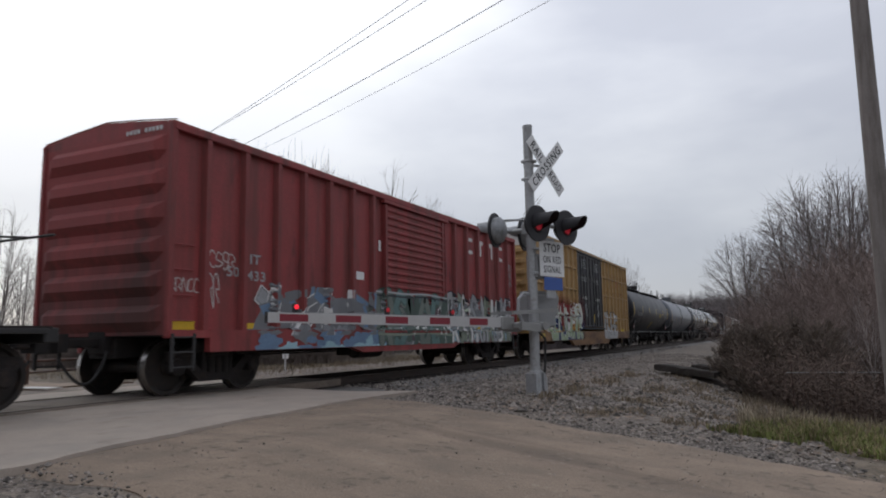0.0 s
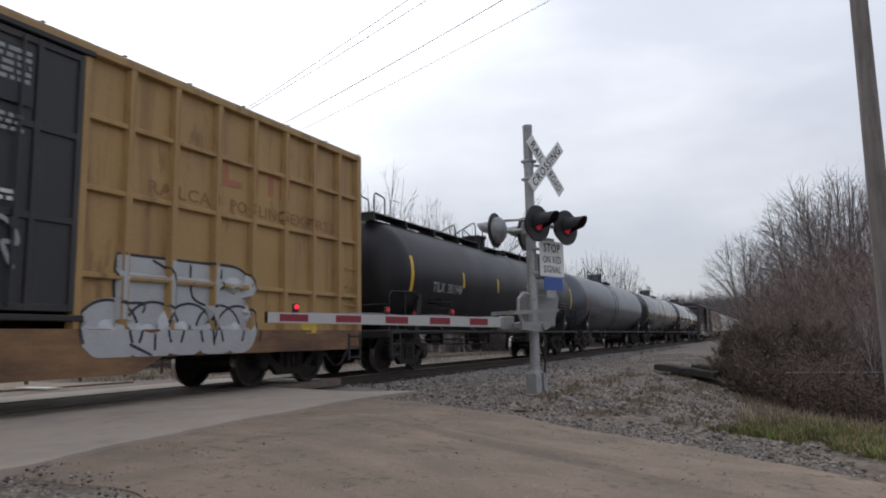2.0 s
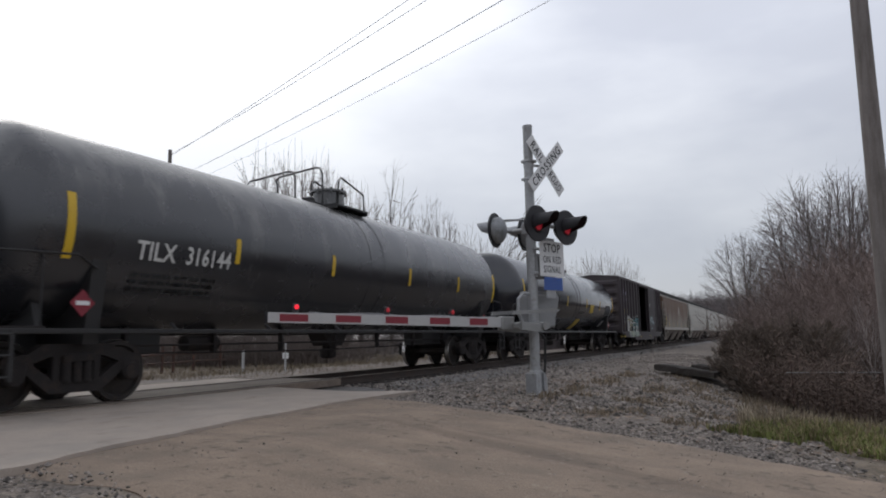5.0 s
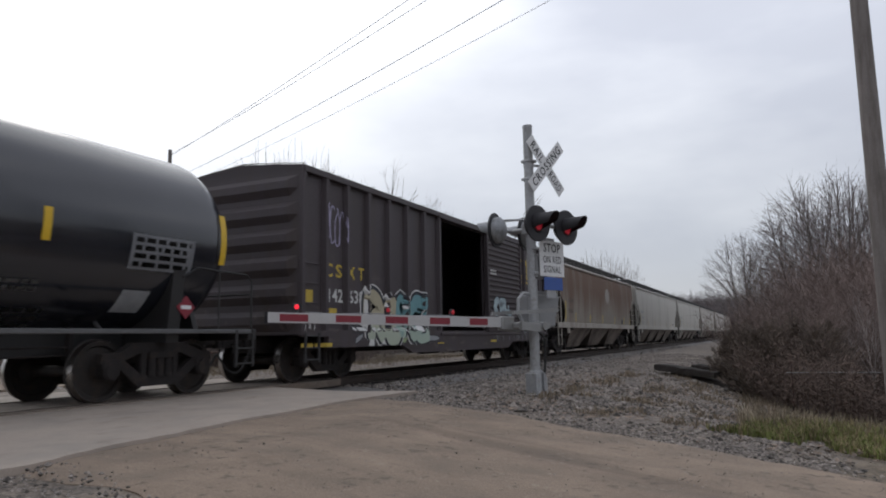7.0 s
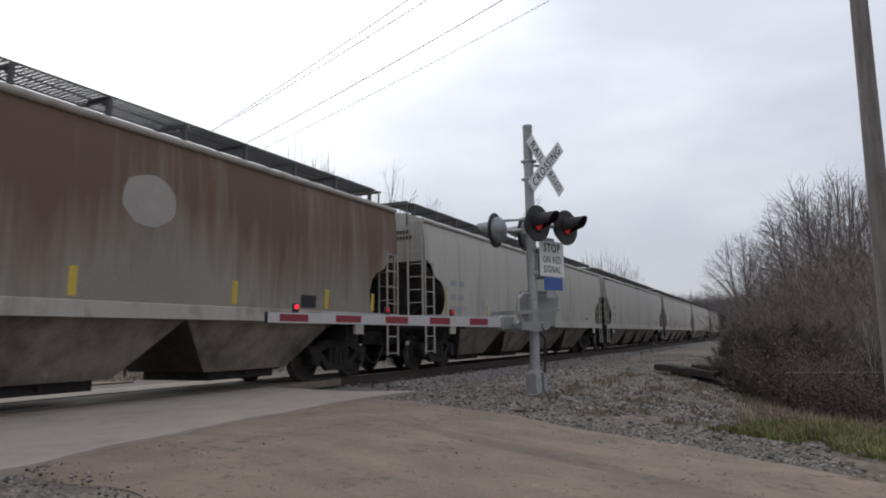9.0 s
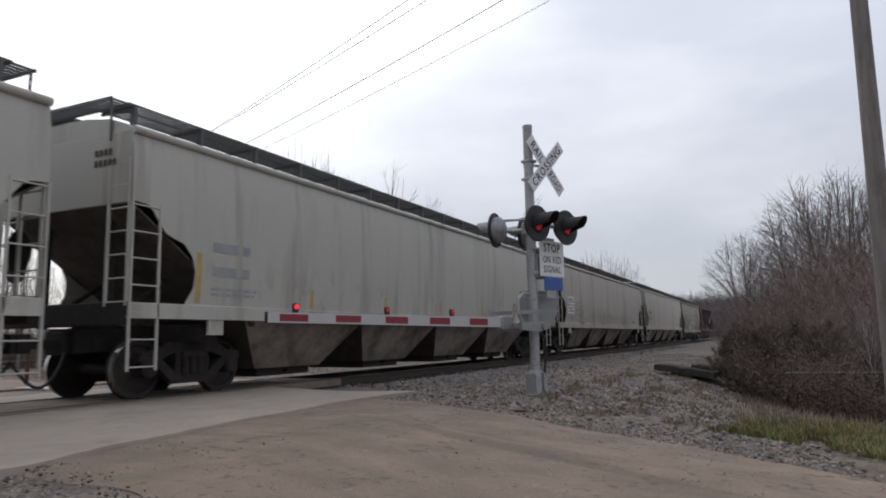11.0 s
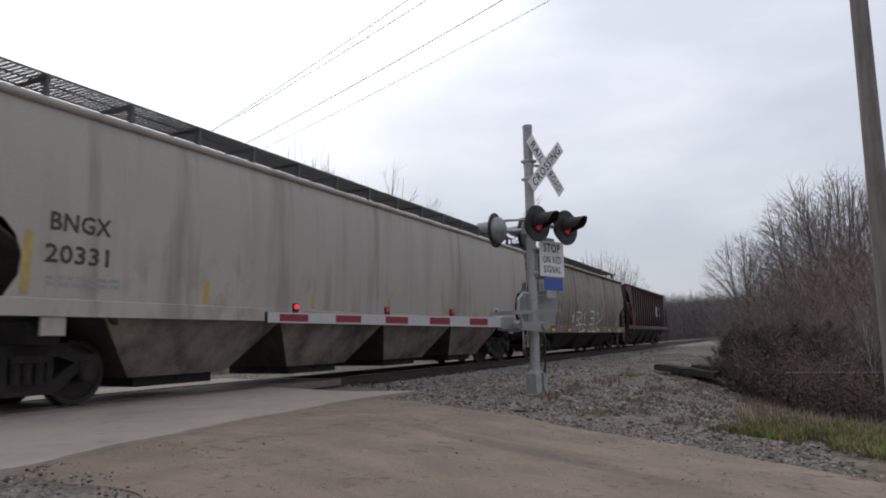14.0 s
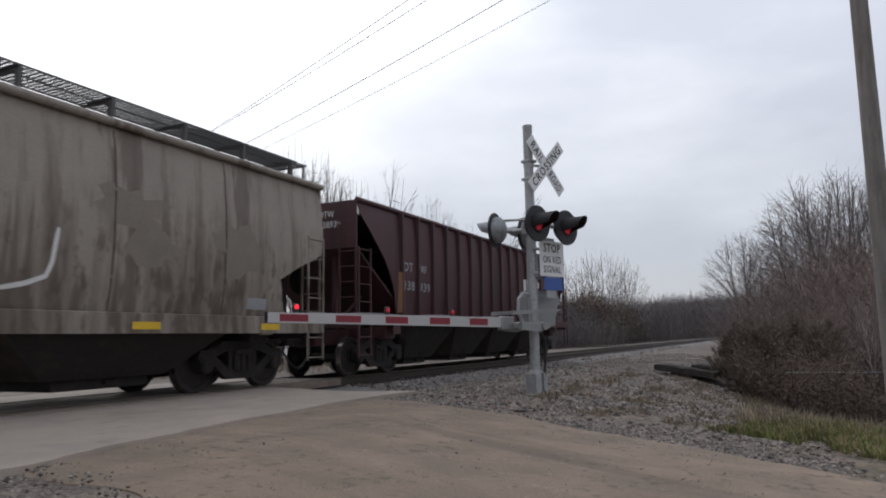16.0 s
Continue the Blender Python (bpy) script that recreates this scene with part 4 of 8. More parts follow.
    part("brake_rod", MB().tube([(.5, -h + 3.2, .70), (.5, yd - 1, .64), (.5, h - 3.4, .70)], .018, 6), "truck_steel", car)
    part("brake_reservoir", MB().lathe([(-.45, .05), (-.41, .14), (.36, .14), (.4, .05)], "y", 14, (.35, -h + 5.2, .84)), "truck_steel", car, smooth=40)
    for k in range(7):
        y = -h + 3.4 + (L - 6.8) * k / 6
        part("pipe_hanger", shared("hanger", lambda: MB().box(.48, .58, -.03, .03, .66, 1.12).mesh("pipe_hanger", "truck_steel")), "", car, at=(0, y, 0))

    def on_shell(y, z, w, hh, x_off=.006):
        """Curved patch that follows the shell."""
        m = MB()
        k = 6
        v = []
        for j in range(k + 1):
            zz = z + hh * j / k
            x = math.sqrt(max(.01, (R + x_off) ** 2 - (zz - zc) ** 2))
            v += [(x, y - h, zz), (x, y - h + w, zz)]
        m.add(v, [(2 * j, 2 * j + 1, 2 * j + 3, 2 * j + 2) for j in range(k)])
        return m

    def wrap(mb, x_off=.008):
        mb.v = [(math.sqrt(max(.01, (R + x_off) ** 2 - (p[2] - zc) ** 2)), p[1], p[2]) for p in mb.v]
        return mb

    car_tools = dict(on_shell=on_shell, wrap=wrap, h=h)
    for y, z, w, hh in P.get("yellow", []):
        part("reflector_strip", on_shell(y, z, w, hh), P.get("stripe", "reflector_yellow"), car, fix=False)
    for y, z, w, hh, m in P.get("patches", []):
        part("painted_panel", on_shell(y, z, w, hh), m, car, fix=False)
    for txt, size, y, z, m, wd in P.get("marks", []):
        part("reporting_mark", wrap(side_text(txt, size, 0, y - h, z, width=wd)), m, car, fix=False)
    for y, z, wd, rows, size, m, sd in P.get("bars", []):
        b = MB()
        rnd = random.Random(sd)
        for k in range(rows):
            zz, yy = z - k * size * 1.7, y
            while yy < y + wd - .02:
                w = min(rnd.uniform(.5, 2.4) * size * 1.6, y + wd - yy)
                b.box(0, .001, yy - h, yy - h + w, zz - size, zz)
                yy += w + size * .8
        tagged(part("small_writing", wrap(b, .010), m, car, fix=False), kind="stuff")
    for e in P.get("placards", (-1, 1)):
        y = e * (h - 2.0)
        q = .19
        part("placard", MB().prism([(y - q, 1.42), (y, 1.42 - q), (y + q, 1.42), (y, 1.42 + q)], "x", 1.36, 1.375), "gate_red", car, "red hazard placard with a white band")
        part("placard_mark", MB().prism([(y - q * .55, 1.39), (y + q * .55, 1.39), (y + q * .55, 1.45), (y - q * .55, 1.45)], "x", 1.376, 1.379), "sign_white", car)
    add_truck(car, -h + P.get("truck", 2.2))
    add_truck(car, h - P.get("truck", 2.2))
    add_ends(car, h - .5)
    return car


def hopper_under(car, P, h, zs0, pm):
    """Discharge bays, centre sill, trucks and couplers."""
    nb = P.get("bays", 4)
    y0, y1 = -h + 2.55, h - 2.55
    w = (y1 - y0) / nb
    zb = P.get("bayz", .34)
    for k in range(nb):
        a, b = y0 + w * k, y0 + w * (k + 1)
        m_, q = (a + b) / 2, w * P.get("baywide", .27)
        v = [(-1.45, a, zs0 + .02), (1.45, a, zs0 + .02), (1.45, b, zs0 + .02), (-1.45, b, zs0 + .02), (-.92, m_ - q, zb), (.92, m_ - q, zb), (.92, m_ + q, zb), (-.92, m_ + q, zb)]
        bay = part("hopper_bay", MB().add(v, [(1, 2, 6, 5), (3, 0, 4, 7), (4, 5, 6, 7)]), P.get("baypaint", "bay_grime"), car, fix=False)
        # the faces turned along the car are painted darker to stand in shade
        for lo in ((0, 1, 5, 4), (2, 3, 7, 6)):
            part("slope_sheet", MB().add([v[i] for i in lo], [(0, 1, 2, 3)]), "shaded_oily_steel", bay, "slope sheet in near-black that holds its shade with oil and dust", fix=False)
        for x in (-1, 1):
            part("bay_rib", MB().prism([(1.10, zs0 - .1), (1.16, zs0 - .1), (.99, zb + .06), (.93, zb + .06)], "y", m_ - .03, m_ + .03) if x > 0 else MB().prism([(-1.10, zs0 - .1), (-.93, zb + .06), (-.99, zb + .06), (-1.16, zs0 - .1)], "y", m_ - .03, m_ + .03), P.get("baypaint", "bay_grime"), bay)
        part("outlet_gate", MB().box(-.80, .80, m_ - q * .8, m_ + q * .8, zb - .16, zb, .01), P.get("gatepaint", "truck_steel"), car)
        part("gate_shaft", MB().tube([(-.9, m_, zb - .07), (.9, m_, zb - .07)], .03, 6), "truck_steel", car)
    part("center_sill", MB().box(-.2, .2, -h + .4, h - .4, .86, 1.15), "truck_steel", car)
    add_truck(car, -h + 1.75)
    add_truck(car, h - 1.75)
    add_ends(car, h)


def hopper(s0, L, P):
    car = root("covered_hopper", P["label"], P.get("category", "hopper car"), "freight train cars", (-D, s0 + L / 2, 0))
    h, pm, ze = L / 2, P["paint"], P.get("eave", 4.0)
    zs0, zs1 = P.get("sillz", (1.22, 1.45))
    cont = P.get("cut", [(ze, 0), (2.94, 0), (2.91, .26), (2.84, .36), (2.52, .62), (2.46, .78), (2.40, 1.0), (2.22, 1.17), (1.98, 1.26), (1.72, 1.24), (1.52, 1.12), (1.45, 1.08)])
    sect = P.get("sect", HOPPER_SECT)

    def lerp(tab, z):
        tab = sorted(tab)
        for (za, va), (zb, vb) in zip(tab, tab[1:]):
            if za <= z <= zb:
                return va + (vb - va) * (z - za) / max(1e-6, zb - za)
        return tab[0][1] if z < tab[0][0] else tab[-1][1]

    zz = sorted(set([z for z, _ in cont] + [z for z, _ in sect]))
    cols = 14
    for s in (1, -1):
        mb = MB()
        v = []
        for z in zz:
            c0 = lerp(cont, z)
            for k in range(cols + 1):
                y = -h + c0 + (L - 2 * c0) * k / cols
                v.append((s * lerp(sect, z), y, z))
        mb.add(v, [(i * (cols + 1) + k, i * (cols + 1) + k + 1, (i + 1) * (cols + 1) + k + 1, (i + 1) * (cols + 1) + k) for i in range(len(zz) - 1) for k in range(cols)])
        off = len(mb.v)
        mb.v += [(p[0] - s * .03, p[1], p[2]) for p in v]
        mb.f += [tuple(i + off for i in q[::-1]) for q in mb.f[:]]
        for i in range(len(zz) - 1):
            for k in (0, cols):
                a, b = i * (cols + 1) + k, (i + 1) * (cols + 1) + k
                mb.f.append((a, b, b + off, a + off))
        part("side_sheet", mb, pm, car, smooth=30)
        x = 1.545 * s
        mb = MB().box(min(x, x + .06 * s), max(x, x + .06 * s), -h, h, zs0, zs1, .012)
        mb.box(min(x - .12 * s, x + .07 * s), max(x - .12 * s, x + .07 * s), -h, h, zs0, zs0 + .03)
        part("side_sill", mb, P.get("sillpaint", pm), car)
        part("top_chord", MB().tube([(1.53 * s, -h, ze + .02), (1.53 * s, h, ze + .02)], .062, 10), P.get("chordpaint", pm), car, smooth=50)
        for e in (-1, 1):
            y = e * (h - 1.72)
            part("bolster_tab", MB().box(min(x - .02 * s, x + .045 * s), max(x - .02 * s, x + .045 * s), y - .17, y + .17, .97, zs0 + .01, .01), P.get("sillpaint", pm), car)
        for y in P.get("posts", []):
            me = shared(("hpost", pm), lambda: MB().prism([(1.53, -.05), (1.66, -.04), (1.66, .04), (1.53, .05)], "z", zs1, ze).mesh("side_post", pm))
            ob = part("side_post", me, "", car, at=(0, y - h, 0))
            if s < 0:
                ob.rotation_euler = (0, 0, math.pi)
    for s in (-1, 1):
        e = s * h
        parts_ = []
        parts_.append(part("end_sheet", MB().box(-1.52, 1.52, 0, .05, 2.92, ze + .02, .01), pm, car, at=(0, e, 0)))
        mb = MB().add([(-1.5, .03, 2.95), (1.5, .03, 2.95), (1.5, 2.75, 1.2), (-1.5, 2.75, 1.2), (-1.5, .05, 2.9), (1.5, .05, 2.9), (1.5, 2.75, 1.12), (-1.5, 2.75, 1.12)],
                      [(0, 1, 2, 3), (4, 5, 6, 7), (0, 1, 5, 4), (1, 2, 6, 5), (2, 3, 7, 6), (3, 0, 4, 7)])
        # sheet colour is darkened for the bay's shade unless slopepaint is given
        parts_.append(part("slope_sheet", mb, P.get("slopepaint", "bay_shade_and_panel_grey"), car, at=(0, e, 0)))
        mb = MB().box(-1.55, 1.55, 0, .16, zs0 - .1, zs1 + .02, .02)
        mb.box(-.35, .35, .1, 3.6, .72, 1.1, .02)
        mb.box(-1.4, 1.4, 1.5, 1.95, .86, 1.15, .02)
        for x in (-.75, .75):
            mb.box(x - .05, x + .05, .25, .36, 1.1, 2.85)
            mb.tube([(x, .3, 1.2), (x, 1.4, 1.9)], .04, 6)
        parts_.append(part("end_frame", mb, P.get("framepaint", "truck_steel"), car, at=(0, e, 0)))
        mb = MB().lathe([(-.4, .05), (-.36, .17), (.36, .17), (.4, .05)], "x", 14, (-.2, .75, 1.35))
        parts_.append(part("brake_reservoir", mb, "truck_steel", car, at=(0, e, 0)))
        mb = MB().lathe([(.02, .26), (.05, .28), (.06, .26)], "y", 18, (-.95, -.1, 2.1))
        parts_.append(part("brake_wheel", mb, "truck_steel", car, at=(0, e, 0)))
        if s > 0:
            for q in parts_:
                q.rotation_euler = (0, 0, math.pi)
        for x in (-1, 1):
            a, b = sorted((e - s * .0, e - s * .50))
            ladder(car, 1.585 * x, a, b, .46, 2.94, 7, P.get("ladderpaint", pm), r=.013, stile=.02)
            end_ladder(car, e - s * .01, min(x * 1.5, x * 1.06), max(x * 1.5, x * 1.06), 1.4, 3.6, 7, P.get("ladderpaint", pm))
    # roof
    if P.get("open"):
        hopper_under(car, P, h, zs0, pm)
        # added near-black sheet, closes the open body below its rim
        part("top_rim", MB().box(-1.5, 1.5, -h + .05, h - .05, ze - .35, ze - .3), "dark_interior", car)
        return car
    prof = [(-1.53, ze), (-1.35, ze + .13), (-1.0, ze + .25), (-.45, ze + .33), (0, ze + .34), (.45, ze + .33), (1.0, ze + .25), (1.35, ze + .13), (1.53, ze)]
    mb = MB().sweep(prof, [-h + .02 + (L - .04) * k / 10 for k in range(11)])
    for s in (-1, 1):
        mb.add([(x, s * (h - .02), z) for x, z in prof], [tuple(range(9))])
    part("roof", mb, P.get("roofpaint", pm), car, smooth=50)
    part("hatch_trough", MB().box(-.3, .3, -h + 1.2, h - 1.2, ze + .32, ze + .46, .03), P.get("roofpaint", pm), car)
    for k in range(9):
        y = -h + 1.6 + (L - 3.2) * k / 8
        part("hatch_clamp", MB().box(-.36, .36, y - .05, y + .05, ze + .3, ze + .5, .01), P.get("roofpaint", pm), car)
    mb = MB()
    for r_ in range(2):
        for k in range(4 + r_):
            mb.box(.72 + k * .1, .79 + k * .1, -h - .012, -h - .008, ze - .32 - r_ * .16, ze - .22 - r_ * .16)
    tagged(part("small_writing", mb, "stencil_dark", car), kind="stuff")
    # running boards of open grating
    zr = ze + P.get("board", .57)
    for s in (1, -1):
        x0, x1 = (.34, 1.08) if s > 0 else (-1.08, -.34)
        mb = MB()
        for x in (x0, (x0 + x1) / 2, x1):
            mb.box(x - .006, x + .006, -h + .25, h - .25, zr - .014, zr + .012)
        n = int((L - .5) / .085)
        for k in range(n):
            y = -h + .27 + k * .085
            mb.box(x0, x1, y, y + .037, zr - .012, zr + .008)
        tagged(part("running_board", mb, "galv_grating", car, "open steel grating walkway", fix=False), kind="stuff")
        k = int(L / 1.45)
        bm_ = P.get("bracketpaint", "galv_grating")
        me = shared(("bracket", bm_, zr), lambda: MB().prism([(.98, ze + .2), (1.07, ze + .2), (1.09, zr + .01), (.30, zr - .025), (.30, zr - .055), (1.0, zr - .06)], "y", -.028, .028).mesh("board_bracket", bm_))
        for j in range(k + 1):
            ob = part("board_bracket", me, "", car, at=(0, -h + .4 + (L - .8) * j / k, 0))
            if s < 0:
                ob.rotation_euler = (0, 0, math.pi)
    for s in (-1, 1):
        mb = MB()
        y0, y1 = sorted((s * (h - .28), s * (h + .05)))
        for k in range(20):
            x = -1.05 + 2.1 * k / 19
            mb.box(x - .006, x + .006, y0, y1, zr - .03, zr + .008)
        for y in (y0, y1):
            mb.box(-1.1, 1.1, y - .01, y + .01, zr - .04, zr + .01)
        for x in (-1.05, 1.05):
            mb.tube([(x, s * h, ze - .1), (x, s * (h + .02), zr)], .022, 6)
        part("crossover_board", mb, "galv_grating", car, fix=False)
    hopper_under(car, P, h, zs0, pm)
    return car

# ---- ground, roads, track ----
RD = Vector((-0.956, 0.294))      # the road's way towards the track
RN = Vector((0.294, 0.956))       # across it


def smooth(a, b, t):
    t = min(1, max(0, (t - a) / (b - a)))
    return t * t * (3 - 2 * t)


def across(x, y):
    """Metres from the road's far edge line; negative is on the road."""
    return (x + 3.68) * RN.x + (y - 8.77) * RN.y


def gz(x, y):
    u = x + D
    z = -0.09 - 0.08 * min(6, max(0, x + 4))
    if u < 0:
        z = -0.12 - 0.25 * smooth(3, 12, -u)
    off = smooth(0.2, 2.5, across(x, y)) if u > -1 else smooth(1.5, 4, across(x, y))
    off = max(off, smooth(0.3, 2.5, -5.6 - across(x, y)))
    # beside the road the bed lies lower under the ballast
    z += off * (-0.24 * (1 - smooth(2.0, 4.6, abs(u))))
    z += off * (-0.45 * smooth(-2.2, 1.5, x) * smooth(9.5, 14, y))
    z += off * 0.05 * noise.noise((x * .5, y * .5, 3.0)) + off * 0.02 * noise.noise((x * 2.1, y * 2.1, 1.0))
    return z


def lines(lo, hi, fine_lo, fine_hi, step, grow=1.35):
    out = [fine_lo + step * k for k in range(int((fine_hi - fine_lo) / step) + 1)]
    s, v = step, out[-1]
    while v < hi:
        s *= grow
        v += s
        out.append(min(v, hi))
    s, v = step, out[0]
    while v > lo:
        s *= grow
        v -= s
        out.insert(0, max(v, lo))
    return out


def ground_material():
    """Gravel near the track and road, dead grass beyond."""
    m = mat("ground_cover", (0.172, 0.143, 0.117), 0.97, var=0.5, scale=0.8, fine=30, bump=0.9, second=(0.095, 0.076, 0.060), amount=0.44)
    n, l = m.node_tree.nodes, m.node_tree.links
    b = n["Principled BSDF"]
    src = b.inputs["Base Color"].links[0].from_socket
    tc = n.new("ShaderNodeTexCoord")
    sp = n.new("ShaderNodeSeparateXYZ")
    l.new(tc.outputs["Object"], sp.inputs[0])
    wob = n.new("ShaderNodeTexNoise")
    wob.inputs["Scale"].default_value, wob.inputs["Detail"].default_value = 0.35, 5
    l.new(tc.outputs["Object"], wob.inputs["Vector"])
    wm = n.new("ShaderNodeMath")
    wm.operation = "MULTIPLY_ADD"
    wm.inputs[1].default_value = 6.0
    l.new(wob.outputs[0], wm.inputs[0])
    l.new(sp.outputs["X"], wm.inputs[2])
    masks = []
    for lo, hi in ((-15.5, -17.0 + 3.0), (2.2, 4.2)):
        mr = n.new("ShaderNodeMapRange")
        mr.inputs["From Min"].default_value, mr.inputs["From Max"].default_value = (lo + 3.0, lo + 1.0) if lo < 0 else (lo, hi)
        l.new(wm.outputs[0], mr.inputs[0])
        masks.append(mr.outputs[0])
    mx = n.new("ShaderNodeMath")
    mx.operation = "MAXIMUM"
    l.new(masks[0], mx.inputs[0])
    l.new(masks[1], mx.inputs[1])
    gr = n.new("ShaderNodeTexNoise")
    gr.inputs["Scale"].default_value, gr.inputs["Detail"].default_value = 2.5, 8
    l.new(tc.outputs["Object"], gr.inputs["Vector"])
    rp = n.new("ShaderNodeValToRGB")
    e = rp.color_ramp.elements
    e[0].position, e[0].color = 0.33, (0.060, 0.046, 0.032, 1)
    e[1].position, e[1].color = 0.68, (0.135, 0.104, 0.070, 1)
    l.new(gr.outputs[0], rp.inputs[0])
    mi = n.new("ShaderNodeMix")
    mi.data_type = "RGBA"
    l.new(mx.outputs[0], mi.inputs[0])
    l.new(src, mi.inputs[6])
    l.new(rp.outputs[0], mi.inputs[7])
    # single stones of the gravel
    vo = n.new("ShaderNodeTexVoronoi")
    vo.inputs["Scale"].default_value = 34
    l.new(tc.outputs["Object"], vo.inputs["Vector"])
    sc = n.new("ShaderNodeSeparateColor")
    l.new(vo.outputs["Color"], sc.inputs[0])
    vr = n.new("ShaderNodeMapRange")
    vr.inputs["To Min"].default_value, vr.inputs["To Max"].default_value = 0.5, 1.75
    l.new(sc.outputs[0], vr.inputs[0])
    hs = n.new("ShaderNodeHueSaturation")
    l.new(vr.outputs[0], hs.inputs["Value"])
    l.new(mi.outputs[2], hs.inputs["Color"])
    l.new(hs.outputs[0], b.inputs["Base Color"])


ground_material()
flecks("ground_cover", (0.085, 0.072, 0.064), 1.6, .50, .64, (1, 1, 1), .65)
flecks("ground_cover", (0.24, 0.195, 0.145), 1.1, .60, .70, (1, 1, 1), .6)


def make_ground():
    xs = lines(-1500, 1500, -26, 6, 0.4)
    ys = lines(-600, 2500, 0, 34, 0.4)
    v = [(x, y, gz(x, y)) for y in ys for x in xs]
    n = len(xs)
    f = [(j * n + i, j * n + i + 1, (j + 1) * n + i + 1, (j + 1) * n + i) for j in range(len(ys) - 1) for i in range(n - 1)]
    thing("ground", MB().add(v, f), "ground_cover", "grey gravel and dead winter grass ground", "ground", kind="structure", smooth=180)


def wob(x, y, k=1.0):
    return k * (noise.noise((x * .9, y * .9, 0)) * .25 + noise.noise((x * 4, y * 4, 5)) * .1)


def ribbon(name, material, label, category, edges, cols, lift, thick, lump=0.0):
    """A slab on the ground between two edge lines: edges is a list of (left point, right point) rows; its rim is turned down."""
    mb, rows = MB(), []
    for (ax, ay), (bx, by) in edges:
        row = []
        for k in range(cols + 1):
            t = k / cols
            x, y = ax + (bx - ax) * t, ay + (by - ay) * t
            z = gz(x, y) + (lift if 0 < k < cols or thick > .09 else .004) + lump * noise.noise((x * .8, y * .8, 7)) + lump * .5 * noise.noise((x * 3, y * 3, 2))
            row.append((x, y, z))
        rows.append([(row[0][0], row[0][1], row[0][2] - thick)] + row + [(row[-1][0], row[-1][1], row[-1][2] - thick)])
    rows = [[(x, y, z - thick) for x, y, z in rows[0]]] + rows + [[(x, y, z - thick) for x, y, z in rows[-1]]]
    n = cols + 3
    v = [p for r in rows for p in r]
    f = [(i * n + k, i * n + k + 1, (i + 1) * n + k + 1, (i + 1) * n + k) for i in range(len(rows) - 1) for k in range(n - 1)]
    return thing(name, mb.add(v, f), material, label, category, kind="structure", smooth=40)


def road_rows(s0, s1, a0, a1, step, k=1.0):
    """Rows along the road's way, from s0 to s1 metres from the corner of the far edge."""
    out, s = [], s0
    while s <= s1:
        p = Vector((-3.68, 8.77)) + RD * s
        l, r = p + RN * a0, p + RN * a1
        l, r = l + RN * wob(l.x, l.y, k), r + RN * wob(r.x, r.y, k)
        out.append(((l.x, l.y), (r.x, r.y)))
        s += step
    return out


def make_roads():
    ribbon("road", "dirt_road", "brown packed dirt road with small stones", "road", road_rows(-22, 4.9, -5.45, 0, .16), 40, .028, .08, .012)
    ribbon("road", "dirt_road", "brown packed dirt road beyond the track", "road", road_rows(12.0, 40, -5.6, .4, .4), 16, .04, .12, .012)
    rows = []
    for k in range(101):
        t = k / 100
        ya, yb = -1.5 + 12.1 * t, -1.5 + 14.4 * t
        near = float(np.interp(ya, [-1.5, 3.5, 4.6, 6.3, 8.9, 10.6], [-4.8, -5.15, -5.42, -5.60, -5.83, -5.62])) + wob(9, ya, .5)
        rows.append(((-8.985, yb + (wob(3, yb, .5) if t == 1 else 0)), (near, ya)))
    ribbon("pavement", "apron_pavement", "pale worn asphalt apron beside the rails", "pavement", rows, 34, .062, .10)
    rows = [((-12.35 + wob(2, y, .7), y), (-10.74, y - .6)) for y in [1.0 + .25 * k for k in range(53)]]
    ribbon("pavement", "apron_pavement", "pale worn asphalt apron beyond the rails", "pavement", rows, 20, .085, .12)


def rail_profile(x):
    p = [(-.07, -.172), (.07, -.172), (.07, -.16), (.015, -.145), (.01, -.05), (.037, -.04), (.037, -.006), (.028, 0), (-.028, 0), (-.037, -.006), (-.037, -.04), (-.01, -.05), (-.015, -.145), (-.07, -.16)]
    return [(x + a, b) for a, b in p]


